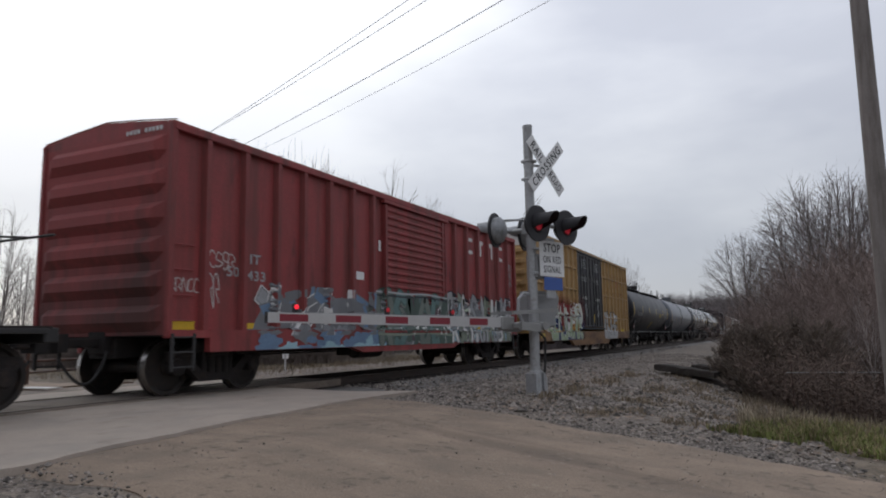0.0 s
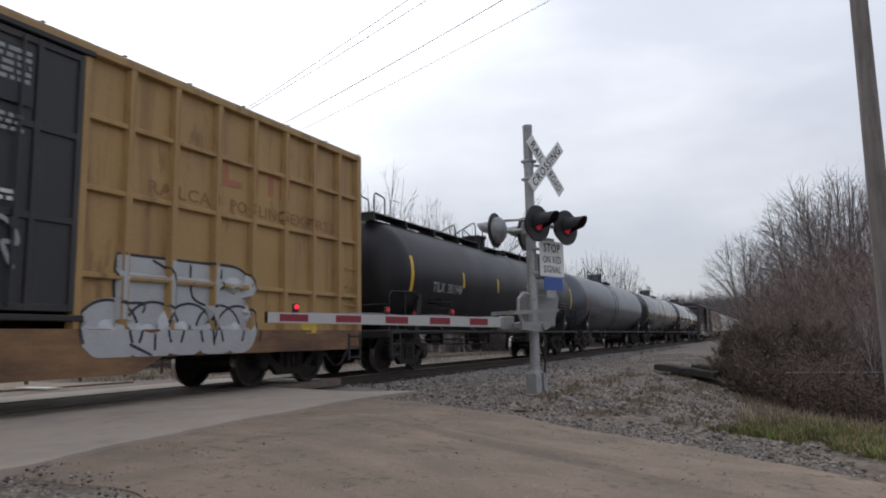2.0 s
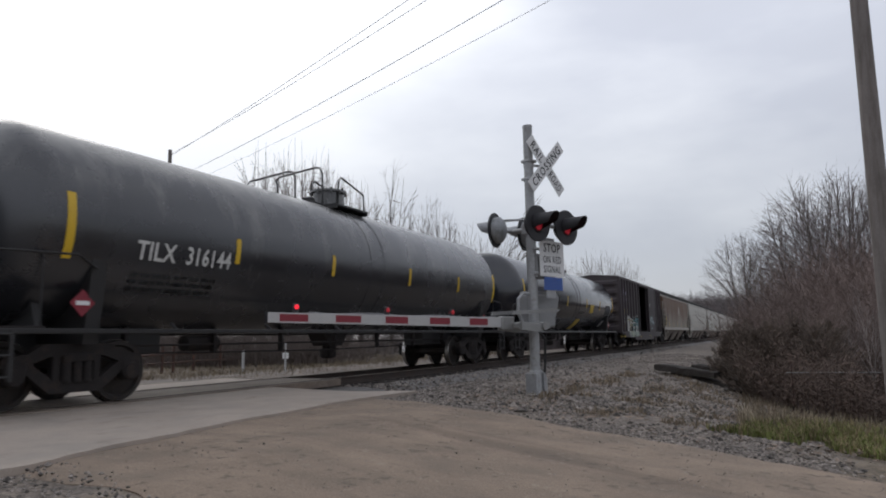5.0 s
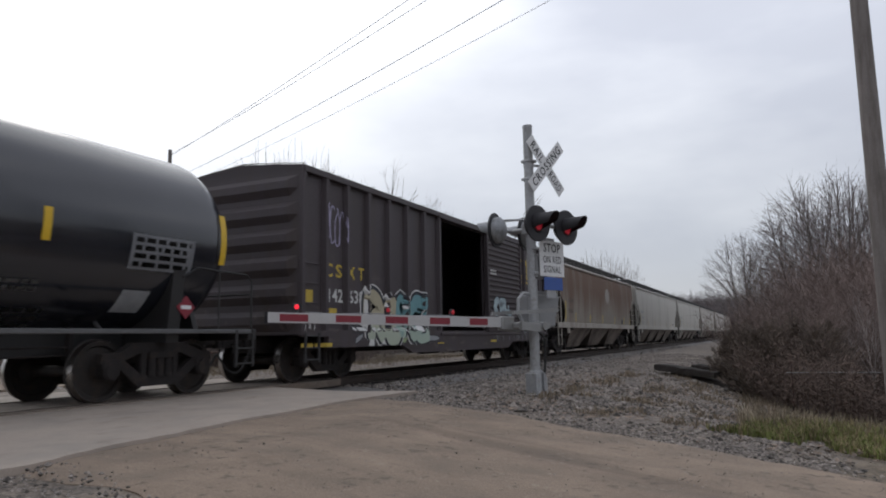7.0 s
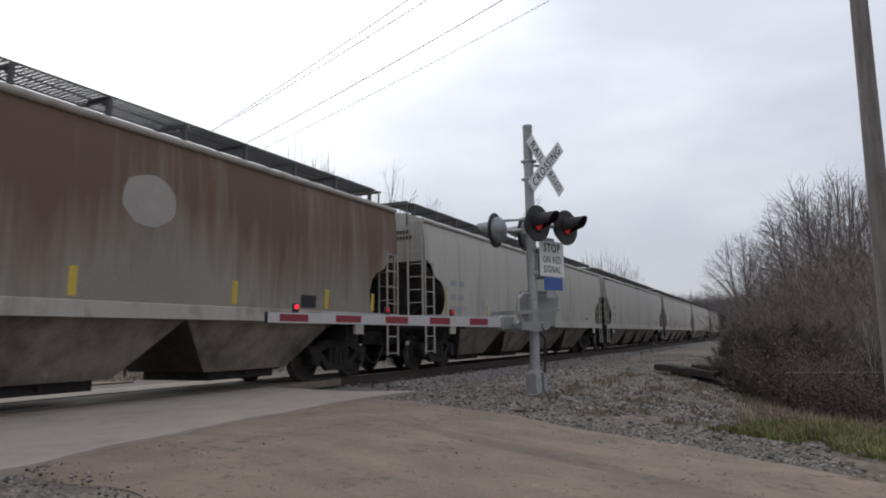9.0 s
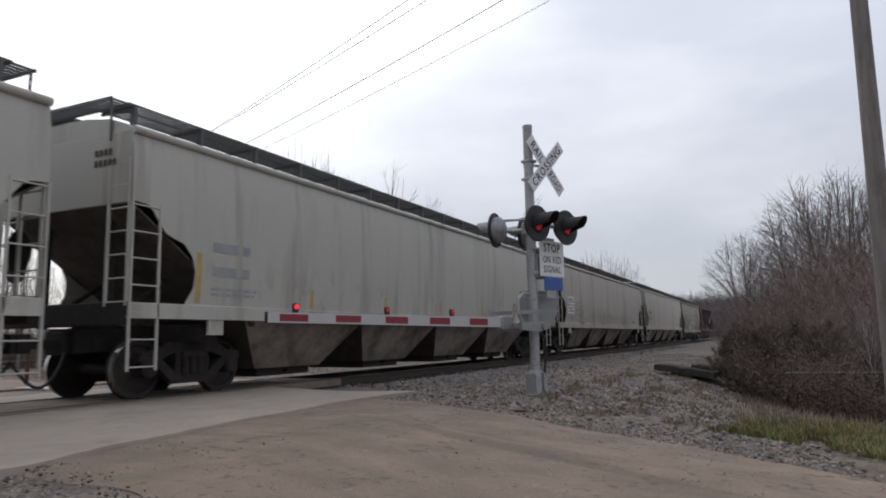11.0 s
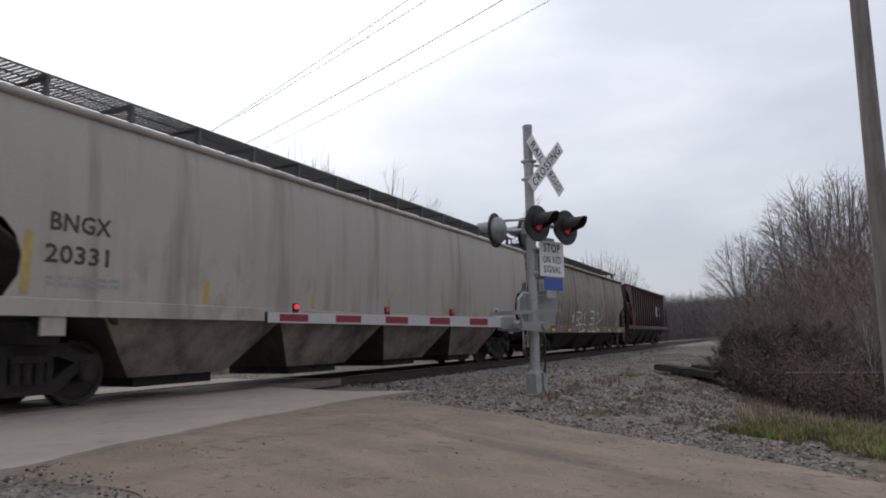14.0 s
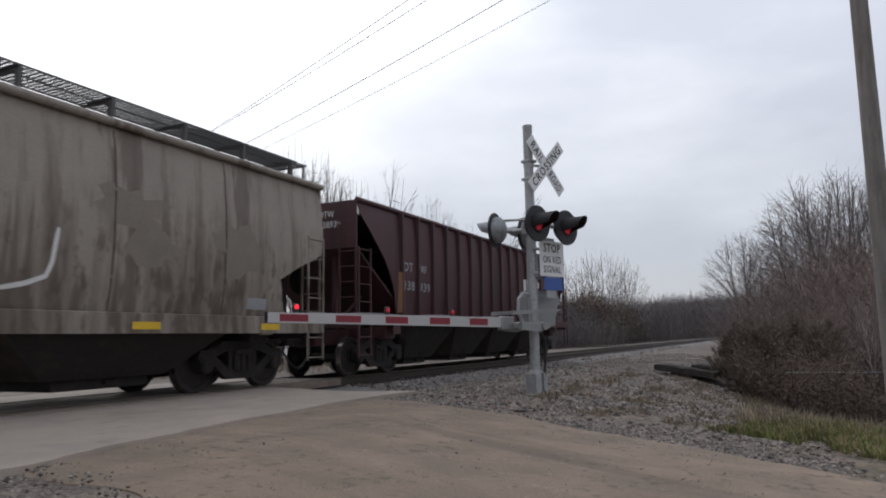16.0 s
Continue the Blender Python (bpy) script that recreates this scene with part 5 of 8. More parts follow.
def make_track():
    for s in (-1, 1):
        mb = MB().prism(rail_profile(-D + s * .7525), "y", -60, 420)
        r = thing("rail", mb, "rail_steel", "rusty steel rail with a worn bright head", "rail", "track rails", "structure")
        part("rail_head", MB().box(-D + s * .7525 - .03, -D + s * .7525 + .03, -60, 420, 0, .0025), "rail_head", r)
    # ballast bed outside the crossing
    for y0, y1 in ((11.3, 420), (-60, 1.5)):
        mb = MB()
        prof = [(-2.9, -.42), (-1.75, -.215), (-1.3, -.20), (0, -.20), (1.3, -.20), (1.75, -.215), (2.9, -.42)]
        ys = [y0 + (y1 - y0) * k / 200 for k in range(201)]
        mb.sweep([(x - D, z) for x, z in prof], ys, lambda x, y, z: (x, y, z + .02 * noise.noise((x * 3, y * 3, 9))))
        thing("ballast_bed", mb, "ballast", "grey crushed-stone ballast bed", "ballast", kind="structure", fix=False, smooth=60)
    # crossing surface between the rails
    pan = MB()
    for k in range(5):
        y0 = 2.0 + k * 2.25
        pan.box(-D - .60, -D + .60, y0, y0 + 2.235, -.14, -.012, .012)
    thing("crossing_surface", pan, "crossing_panel", "worn pale panels between the rails at the crossing", "crossing", kind="structure")
    fl = MB()
    for x0, x1 in ((.792, .975), (.605, .69), (-.69, -.605), (-.9, -.792)):
        fl.box(-D + x0, -D + x1, 1.6, 13.2, -.16, -.010, .006)
    thing("flangeway_filler", fl, "black_rubber", "dirty filler strips along the rails at the crossing", "crossing", kind="structure")
    base = new("track_ties")
    tagged(base, "dark creosoted wooden ties under the rails", "ties", kind="structure")
    me = MB().box(-1.3, 1.3, -.115, .115, -.36, -.176, .015).mesh("tie", "tie_wood")
    rnd = random.Random(5)
    for k in range(260):
        ob = part("tie", me, "", base, at=(-D + rnd.uniform(-.04, .04), 13.6 + k * .545, 0))
        ob.rotation_euler = (0, 0, rnd.uniform(-.02, .02))


mat("black_rubber", (0.17, 0.135, 0.108), 0.85, var=0.35, scale=3, second=(0.10, 0.085, 0.07), amount=0.25)
mat("ballast", (0.20, 0.19, 0.18), 0.95, var=0.5, scale=6, fine=28, bump=1.0, second=(0.09, 0.075, 0.065), amount=0.4)

# ---- crossing signal ----
MAST = (-3.74, 11.36)
AX = Vector((0.369, 0.929, 0))


def crossing_signal():
    """Gate mechanism, crossbuck and lamps in a local frame: x across the road, away from the tip, y away from the driver; then turned."""
    m = root("crossing_signal", "galvanised crossing signal mast with crossbuck, red lamps and lowered gate", "crossing signal", at=(MAST[0], MAST[1], -.085),
             rz=math.degrees(math.atan2(AX.y, AX.x)))
    g = .085
    part("foundation", MB().box(-.27, .27, -.27, .27, -.35, -.01, .03), "concrete", m, "low concrete footing")
    mb = MB().box(-.13, .13, -.13, .13, -.02, .02, .008)
    mb.box(-.125, -.085, -.12, .12, .0, .33, .008).box(.085, .125, -.12, .12, .0, .33, .008).box(-.11, .11, .06, .1, .0, .33, .008)
    mb.lathe([(.0, .11), (.30, .105), (.36, .098), (.37, .086)], "z", 20)
    part("mast_base", mb, "galvanised", m, "grey cast base that holds the mast", smooth=35)
    for x in (-.2, .2):
        for y in (-.2, .2):
            part("anchor_bolt", MB().tube([(x, y, -.03), (x, y, .06)], .018, 6), "galvanised", m)
    part("base_pipe", MB().tube([(.21, -.04, -.2), (.21, -.04, .22), (.19, -.03, .30), (.10, 0, .36)], .032, 10), "galvanised", m, smooth=40)
    part("cable_drop", MB().tube([(.02, -.1, 1.02), (.13, -.13, .9), (.12, -.12, .5), (.17, -.05, .2)], .022, 8), "black_trim", m, smooth=40)
    part("mast", MB().lathe([(.3, .085), (3.9, .083), (3.9, .09), (3.98, .09), (3.98, .083), (4.6, .083), (4.62, .09), (4.66, .085), (4.67, .02)], "z", 20), "galvanised", m, "galvanised steel pipe mast", smooth=40)
    # crossbuck
    for sgn, txts in ((-1, (("RAIL", -.52, .02), ("ROAD", .14, .02))), (1, (("CROSSING", -.53, .02),))):
        R = pose(.24, -.19 - (.012 if sgn > 0 else 0), 3.84 + g, 0, -45 * sgn, 0)
        mb = MB().box(-.61, .61, -.004, .004, -.114, .114).moved(R)
        b = part("crossbuck_blade", mb, "sign_white", m, "white crossbuck blade with black letters")
        for t, x0, _ in txts:
            lt = letters(t, .145, bold=.02, spacing=1.15)
            w = max(p[0] for p in lt.v)
            k = (1.06 if len(t) > 4 else .40) / w
            lt.v = [(p[0] * k + x0, -.0065, p[2] - .073) for p in lt.v]
            part("lettering", lt.moved(R), "sign_black", b, fix=False)
    for z in (3.98, 3.66):
        part("mast_clamp", MB().box(-.10, .10, -.11, .1, z, z + .05, .01), "galvanised", m)
    part("crossbuck_bracket", MB().tube([(0, -.08, 3.92), (.24, -.18, 3.92)], .025, 8), "galvanised", m)
    # lamp pairs
    mb = MB().tube([(-.42, -.40, 2.80), (.42, -.40, 2.80)], .035, 10)
    mb.tube([(-.42, .42, 2.80), (.42, .42, 2.80)], .035, 10)
    mb.tube([(0, -.42, 2.80), (0, .45, 2.80)], .045, 10)
    mb.tube([(-.40, .42, 2.96), (-.02, .1, 2.98)], .022, 8)
    mb.box(-.12, .12, -.12, .12, 2.70, 2.90, .02)
    part("lamp_crossarm", mb, "galvanised", m, smooth=40)
    for y, f in ((-.47, -1), (.47, 1)):
        for x in (-.385, .385):
            z = 2.80
            mb = MB().lathe([(-.015, .305), (.012, .305), (.02, .29), (.02, .165), (-.015, .165)], "y", 40, (x, y, z))
            t = part("lamp_target", mb, "lamp_black", m, "round black lamp background" if f < 0 else "round background seen from its grey back", smooth=40)
            mb = MB()
            seg = 14
            v = []
            for j, (yy, ext) in enumerate(((0, 1), (f * (.42 if f < 0 else .34), 1))):
                for k in range(seg + 1):
                    a = math.radians(-38 + 256 * k / seg)
                    rr = .150 if j == 0 else .105
                    v.append((x + rr * math.cos(a), y + yy - (f * .12 * (1 - math.sin(a)) * .6 if j else 0), z + rr * math.sin(a) + (.045 if j else .012)))
            mb.add(v, [(k, k + 1, seg + 2 + k, seg + 1 + k) for k in range(seg)])
            mb.add([(p[0] * 1.0, p[1], p[2] + .006) for p in v], [(k, k + 1, seg + 2 + k, seg + 1 + k) for k in range(seg)])
            part("hood", mb, "lamp_black" if f < 0 else "target_back", t, fix=False, smooth=40)
            lens = MB().lathe([(0, .155), (f * .012, .14), (f * .03, .09), (f * .035, .01)], "y", 24, (x, y, z))
            part("lens", lens, "red_lens_dim" if f < 0 else "red_lens_dark", t, "red lens", smooth=60)
            if f < 0:
                part("lamp_glow", MB().lathe([(f * .028, .085), (f * .038, .06), (f * .042, .01)], "y", 16, (x, y, z - .03)), "red_glow", t, "weakly glowing red lamp", smooth=60)
            mb = MB().lathe([(-f * .016, .235), (-f * .10, .225), (-f * .16, .16), (-f * .19, .06)], "y", 24, (x, y, z))
            part("housing", mb, "lamp_black" if f < 0 else "target_back", t, smooth=40)
            if f > 0:
                t.matrix_basis = pose(x, .42, z, 0, 0, 20) @ pose(-x, -.42, -z)
    # signs
    sx0, sx1, sy = .02, .69, -.16
    sg = part("stop_sign", MB().box(sx0, sx1, sy - .004, sy + .004, 1.89 + g, 2.51 + g, .003), "sign_white", m, "white sign with black words")
    for t, z, wd, sz in (("STOP", 2.315, .46, .15), ("ON RED", 2.125, .50, .12), ("SIGNAL", 1.955, .48, .12)):
        lt = letters(t, sz, bold=.02, spacing=1.1)
        w = max(p[0] for p in lt.v)
        lt.v = [(p[0] * wd / w + (sx0 + sx1) / 2 - wd / 2, sy - .0065, p[2] + z + g) for p in lt.v]
        part("lettering", lt, "sign_black", sg, fix=False)
    part("blue_sign", MB().box(.12, .63, sy - .004, sy + .004, 1.65 + g, 1.875 + g, .003), "sign_blue", m, "small blue notice plate")
    mb = MB().box(.2, .45, sy + .005, sy + .03, 1.6, 2.65, .005)
    mb.box(-.1, .3, -.13, -.08, 2.0, 2.05, .01).box(-.1, .3, -.13, -.08, 2.42, 2.47, .01)
    part("sign_bracket", mb, "galvanised", m)
    part("junction_box", MB().box(-.02, .22, -.12, .12, 1.93, 2.36, .02), "grey_box_paint", m)
    # gate mechanism
    mb = MB().box(.10, .70, .06, .42, 1.10, 1.68, .03)
    mb.prism([(.30, 1.12), (.72, 1.30), (.82, 1.62), (.74, 1.74), (.12, 1.74), (.10, 1.12)], "y", .08, .40)
    part("gate_mechanism", mb, "grey_box_paint", m, "grey steel gate mechanism housing", smooth=30)
    mb = MB().tube([(-.28, .02, 1.20), (-.38, .02, 1.36), (-.36, .02, 1.58), (-.22, .02, 1.68), (-.05, .02, 1.66)], .028, 8)
    part("conduit", mb, "galvanised", m, smooth=40)
    for y in (-.24, .24):
        mb = MB().prism([(-.80, 1.30), (.36, 1.36), (.40, 1.40), (.30, 1.42), (-.78, 1.36)], "y", y - .012, y + .012)
        mb.prism([(-.62, 1.06), (-.2, 1.02), (.10, 1.08), (.10, 1.17), (-.3, 1.16), (-.62, 1.20)], "y", y - .03, y + .03)
        part("gate_support_arm", mb, "bright_grey_metal", m)
    mb = MB().lathe([(-.3, .07), (.3, .07)], "y", 16, (-.05, 0, 1.12))
    mb.box(-.62, -.30, -.26, .26, 1.08, 1.18, .02).box(-.86, -.55, -.06, .06, 1.05, 1.28, .02)
    part("gate_pivot", mb, "bright_grey_metal", m)
    # arm: white with red bands, three lamps and a cable along the top
    slope = -.0122

    def az(x):
        return 1.085 + g + slope * (x - .10) * 1.0 + .0

    arm = MB()
    v = []
    for x, hh in ((-5.04, .062), (-.60, .082)):
        zc = az(x)
        v += [(x, -.03, zc - hh), (x, .03, zc - hh), (x, .03, zc + hh), (x, -.03, zc + hh)]
    arm.add(v, [(0, 1, 2, 3), (4, 5, 6, 7), (0, 1, 5, 4), (1, 2, 6, 5), (2, 3, 7, 6), (3, 0, 4, 7)])
    a = part("gate_arm", arm, "gate_white", m, "white gate arm with red bands")
    part("arm_tip", MB().box(-5.05, -5.042, -.033, .033, az(-5.04) - .066, az(-5.04) + .066), "lamp_black", a)
    for k in range(5):
        x0 = -4.88 + k * .8253
        x1 = x0 + .4064
        mb = MB()
        v = []
        for x in (x0, x1):
            hh = .044 + .010 * (x + 5) / 4.4
            zc = az(x)
            v += [(x, -.033, zc - hh), (x, .033, zc - hh), (x, .033, zc + hh), (x, -.033, zc + hh)]
        mb.add(v, [(0, 1, 2, 3), (4, 5, 6, 7), (0, 1, 5, 4), (1, 2, 6, 5), (2, 3, 7, 6), (3, 0, 4, 7)])
        part("red_band", mb, "gate_red", a)
    mb = MB().tube([(x, 0, az(x) + .075 + .012 * math.sin(x * 5)) for x in [-4.45 + .25 * k for k in range(15)]], .008, 6)
    part("lamp_cable", mb, "cable", a)
    for x, lit in ((-4.64, 1), (-3.18, 0), (-1.93, 0)):
        mb = MB().box(x - .045, x + .045, -.022, .022, az(x) + .06, az(x) + .185, .015)
        b = part("gate_lamp", mb, "lamp_black", a)
        mb = MB().lathe([(-.035, .012), (-.03, .032), (.03, .032), (.035, .012)], "y", 16, (x, 0, az(x) + .138))
        part("lamp_lens", mb, "red_lamp_lit" if lit else "red_glow", b, "small red gate lamp, lit" if lit else "small red gate lamp, weakly lit", smooth=40)
    return m


mat("red_glow", (0.3, 0.01, 0.01), 0.4, emit=(1.0, 0.04, 0.09, 0.13), bump=0)
mat("target_back", (0.30, 0.31, 0.32), 0.5, metal=0.3, var=0.2, scale=5, second=(0.12, 0.12, 0.12), amount=0.3)

# ---- trees ----


def crown_tree(seed, height, wide, count, trunk=.22, shell=.55, tip=.006, lump=.18, twigs=3, lean=0.0, thick=.46, flat=1.0, stems=5):
    """Leafless tree: limbs fork again and again towards points spread through a rounded crown. Returns (verts, faces, low limb flags)."""
    rnd = random.Random(seed)
    V, F, low = [], [], []
    z0 = height * trunk
    zc, rz = (z0 + height) / 2, (height - z0) / 2
    ends = []
    while len(ends) < count:
        d = Vector((rnd.gauss(0, 1), rnd.gauss(0, 1), rnd.gauss(0, 1))).normalized()
        if d.z < -.75:
            continue
        q = (rnd.random() ** (1 / 3)) * (1 - shell) + shell * (1 - .12 * rnd.random())
        q *= 1 + lump * noise.noise((d.x * 1.7 + seed, d.y * 1.7, d.z * 1.7))
        wz = 1.0 if d.z > 0 else flat
        ends.append(Vector((d.x * wide * q + lean * (d.z + 1), d.y * wide * q, zc + d.z * rz * q * wz)))

    def put(pts, r0, r1, seg, is_low):
        mb = MB().tube(pts, r0, seg, False, r1)
        o = len(V)
        V.extend(mb.v)
        F.extend(tuple(i + o for i in f) for f in mb.f)
        low.extend([is_low] * len(mb.f))

    def sliver(p, d, ln, w):
        u = d.orthogonal().normalized()
        u = Matrix.Rotation(rnd.uniform(0, math.tau), 3, d) @ u
        o = len(V)
        V.extend([tuple(p - u * w), tuple(p + u * w), tuple(p + d * ln)])
        F.append((o, o + 1, o + 2))
        low.append(False)

    def grow(p, d, pts, depth):
        """A limb runs to the farthest end ahead of it; the other ends hang on side limbs at sharp angles."""
        n = len(pts)
        r = tip * n ** thick
        lead = max(pts, key=lambda e: (e - p).length * (1 + .5 * d.dot((e - p).normalized())))
        ln = (lead - p).length
        m = p + d * ln * .22 + (lead - p) * .28 + Vector((rnd.uniform(-1, 1), rnd.uniform(-1, 1), rnd.uniform(-1, 1))) * ln * .035

        def at(t):
            return p * (1 - t) ** 2 + m * 2 * t * (1 - t) + lead * t * t

        put([at(k / 4) for k in range(5)] if n > 6 else [p, at(.5), lead], r, tip * .5, 3 if n < 12 else 5 if n < 80 else 7, depth < 2)
        for k in range(twigs):
            t = rnd.uniform(.45, 1.0)
            dd = ((lead - m).normalized() + Vector((rnd.gauss(0, .5), rnd.gauss(0, .5), rnd.gauss(.15, .35)))).normalized()
            sliver(at(t), dd, min(1.1, ln * rnd.uniform(.2, .5)), tip * .7)
        rest = [e for e in pts if e is not lead]
        if not rest:
            return
        ax = (lead - p).normalized()
        u = ax.orthogonal().normalized()
        w = ax.cross(u)
        marks = []
        for e in rest:
            v = e - p
            along, side = v.dot(ax), (v - ax * v.dot(ax))
            t = min(.93, max(.10 if depth else .02, (along - side.length * rnd.uniform(1.0, 1.6)) / ln))
            marks.append((t, math.atan2(side.dot(w), side.dot(u)), e))
        sectors = 2 if n < 14 else 3
        spin = rnd.uniform(0, math.tau)
        for k in range(sectors):
            mine = sorted((q for q in marks if int(((q[1] + spin) % math.tau) / math.tau * sectors) % sectors == k), key=lambda q: q[0])
            size = max(1, int(math.ceil(len(mine) / max(1, round(len(mine) ** .42)))))
            for j in range(0, len(mine), size):
                group = mine[j:j + size]
                t = min(.95, group[0][0] + rnd.uniform(0, .05))
                b = at(t)
                c = sum((q[2] for q in group), Vector()) / len(group)
                out = (c - b).normalized()
                tan = (at(min(1, t + .05)) - at(t)).normalized()
                grow(b, (out * 1.0 + tan * .7 + Vector((0, 0, .15))).normalized(), [q[2] for q in group], depth + 1)

    r0 = tip * count ** thick
    top = Vector((rnd.uniform(-.1, .1), rnd.uniform(-.1, .1), z0))
    put([Vector((0, 0, -.15)), Vector((0, 0, z0 * .2)), top * .6, top], r0 * 1.35, r0, 9, True)
    order = sorted(ends, key=lambda e: math.atan2(e.y, e.x))
    for k in range(stems):
        mine = order[len(order) * k // stems:len(order) * (k + 1) // stems]
        c = sum(mine, Vector()) / len(mine)
        b = top * rnd.uniform(.45, 1.0)
        grow(b, ((c - b).normalized() + Vector((0, 0, .5))).normalized(), mine, 0)
    return V, F, low


def thicket(seed, height, stems=90, width=1.2, kids=(12, 4), twig=.005, lean=.35, even=.65):
    """Dense leafless shrub: many upright shoots from the ground, each with fine side twigs ending in thin points."""
    rnd = random.Random(seed)
    V, F = [], []

    def sliver(p, d, ln, w):
        u = d.orthogonal().normalized()
        u = Matrix.Rotation(rnd.uniform(0, math.tau), 3, d) @ u
        o = len(V)
        V.extend([tuple(p - u * w), tuple(p + u * w), tuple(p + d * ln)])
        F.append((o, o + 1, o + 2))

    for s in range(stems):
        a, rr = rnd.uniform(0, math.tau), width * math.sqrt(rnd.random())
        cur = Vector((math.cos(a) * rr, math.sin(a) * rr, -.05))
        q = Vector((math.cos(a) * lean * rnd.random(), math.sin(a) * lean * rnd.random(), 1)).normalized()
        ln = height * (even + (1 - even) * rnd.random()) * (1 - .22 * (rr / width) ** 2)
        pts = [cur.copy()]
        for k in range(4):
            q = (q + Vector((rnd.uniform(-1, 1), rnd.uniform(-1, 1), rnd.uniform(-.2, .5))) * .16).normalized()
            cur = cur + q * ln / 4
            pts.append(cur.copy())
        mb = MB().tube(pts, twig * rnd.uniform(1.0, 2.4), 3, False, twig * .5)
        o = len(V)
        V.extend(mb.v)
        F.extend(tuple(i + o for i in f) for f in mb.f)
        for j in range(kids[0]):
            t = rnd.uniform(.12, 1.0) * 4
            i = min(3, int(t))
            b = pts[i].lerp(pts[i + 1], t - i)
            dd = (q + Vector((rnd.uniform(-1, 1), rnd.uniform(-1, 1), rnd.uniform(-.4, .5))) * 1.1).normalized()
            l2 = ln * rnd.uniform(.12, .30)
            sliver(b, dd, l2, twig * .9)
            for m in range(kids[1]):
                e = (dd + Vector((rnd.uniform(-1, 1), rnd.uniform(-1, 1), rnd.uniform(-.5, .8))) * .9).normalized()
                sliver(b + dd * l2 * rnd.uniform(.15, .9), e, l2 * rnd.uniform(.3, .7), twig * .65)
    return V, F


EYE_F, EYE_R = Vector((-.432, .902)), Vector((.902, .432))


def spot(px, depth):
    """Ground place at a bearing (in thousandths of the view) and depth."""
    q = EYE_F * depth + EYE_R * depth * px
    return q.x, q.y


TREE_MESH = {}


def plant(x, y, tall, key, name, label, category, group, build, material="bark", turn=0.0, wide=1.0):
    """A plant from kept meshes, scaled to its height: a tree has a trunk and a crown, a shrub is one mesh."""
    if key not in TREE_MESH:
        got = build()
        V, F = got[0], got[1]
        made = []
        for nm, keep in ((("trunk", True), ("crown", False)) if len(got) > 2 else ((name, None),)):
            fs = [f for f, q in zip(F, got[2]) if q == keep] if keep is not None else F
            used = sorted({i for f in fs for i in f})
            at = {i: k for k, i in enumerate(used)}
            mb = MB()
            mb.v, mb.f = [V[i] for i in used], [tuple(at[i] for i in f) for f in fs]
            made.append((nm, mb.mesh(nm, material if nm != "crown" else "crown_twig", fix=False)))
        TREE_MESH[key] = (made, max(p[2] for p in V))
    made, h0 = TREE_MESH[key]
    s = tall / h0
    ob = new(name, made[0][1] if len(made) == 1 else None)
    ob.matrix_basis = Matrix.Translation((x, y, gz(x, y) - .03)) @ Matrix.Rotation(turn, 4, "Z") @ Matrix.Diagonal((s * wide, s * wide, s, 1))
    if len(made) > 1:
        for nm, me in made:
            part(nm, me, "", ob)
    return tagged(ob, label, category, group)


mat("crown_twig", (0.25, 0.222, 0.218), 0.95, var=0.3, scale=1, bump=0, random_tint=0.2)

# ---- plants, stones, fences, poles ----


TREES = {"spread": dict(seed=3, height=11, wide=4.6, count=900, trunk=.16, tip=.0085, shell=.5, flat=.85, stems=6, lump=.14), "spread2": dict(seed=8, height=11, wide=4.5, count=900, trunk=.14, tip=.0085, shell=.5, flat=.8, lump=.2, stems=6),
         "vase": dict(seed=15, height=11, wide=3.5, count=700, trunk=.08, tip=.009, shell=.45, lump=.2, stems=5), "vase2": dict(seed=34, height=11, wide=3.0, count=520, trunk=.07, tip=.009, shell=.4, lump=.25, lean=.35, stems=5),
         "far_vase": dict(seed=61, height=11, wide=3.4, count=260, trunk=.1, tip=.014, shell=.4, lump=.3, stems=5, thick=.40), "far_vase2": dict(seed=66, height=11, wide=2.8, count=220, trunk=.08, tip=.014, shell=.35, lump=.35, stems=4, lean=.5, thick=.40),
         "upright": dict(seed=41, height=11, wide=2.4, count=230, trunk=.04, tip=.013, shell=.25, lump=.4, thick=.38, stems=5), "upright2": dict(seed=47, height=11, wide=3.1, count=300, trunk=.04, tip=.013, shell=.25, lump=.4, thick=.38, stems=6),
         "leaning": dict(seed=52, height=11, wide=2.0, count=150, trunk=.06, tip=.015, shell=.3, lump=.5, lean=2.6, thick=.38, stems=4)}


def tall_to(px, top, dep):
    """Place at a bearing and depth, and the height that reaches a given line of sight there."""
    x, y = spot(px / 1218, dep)
    return x, y, (600 - px * .0172 - top) / 1218 * dep + .86 - gz(x, y)


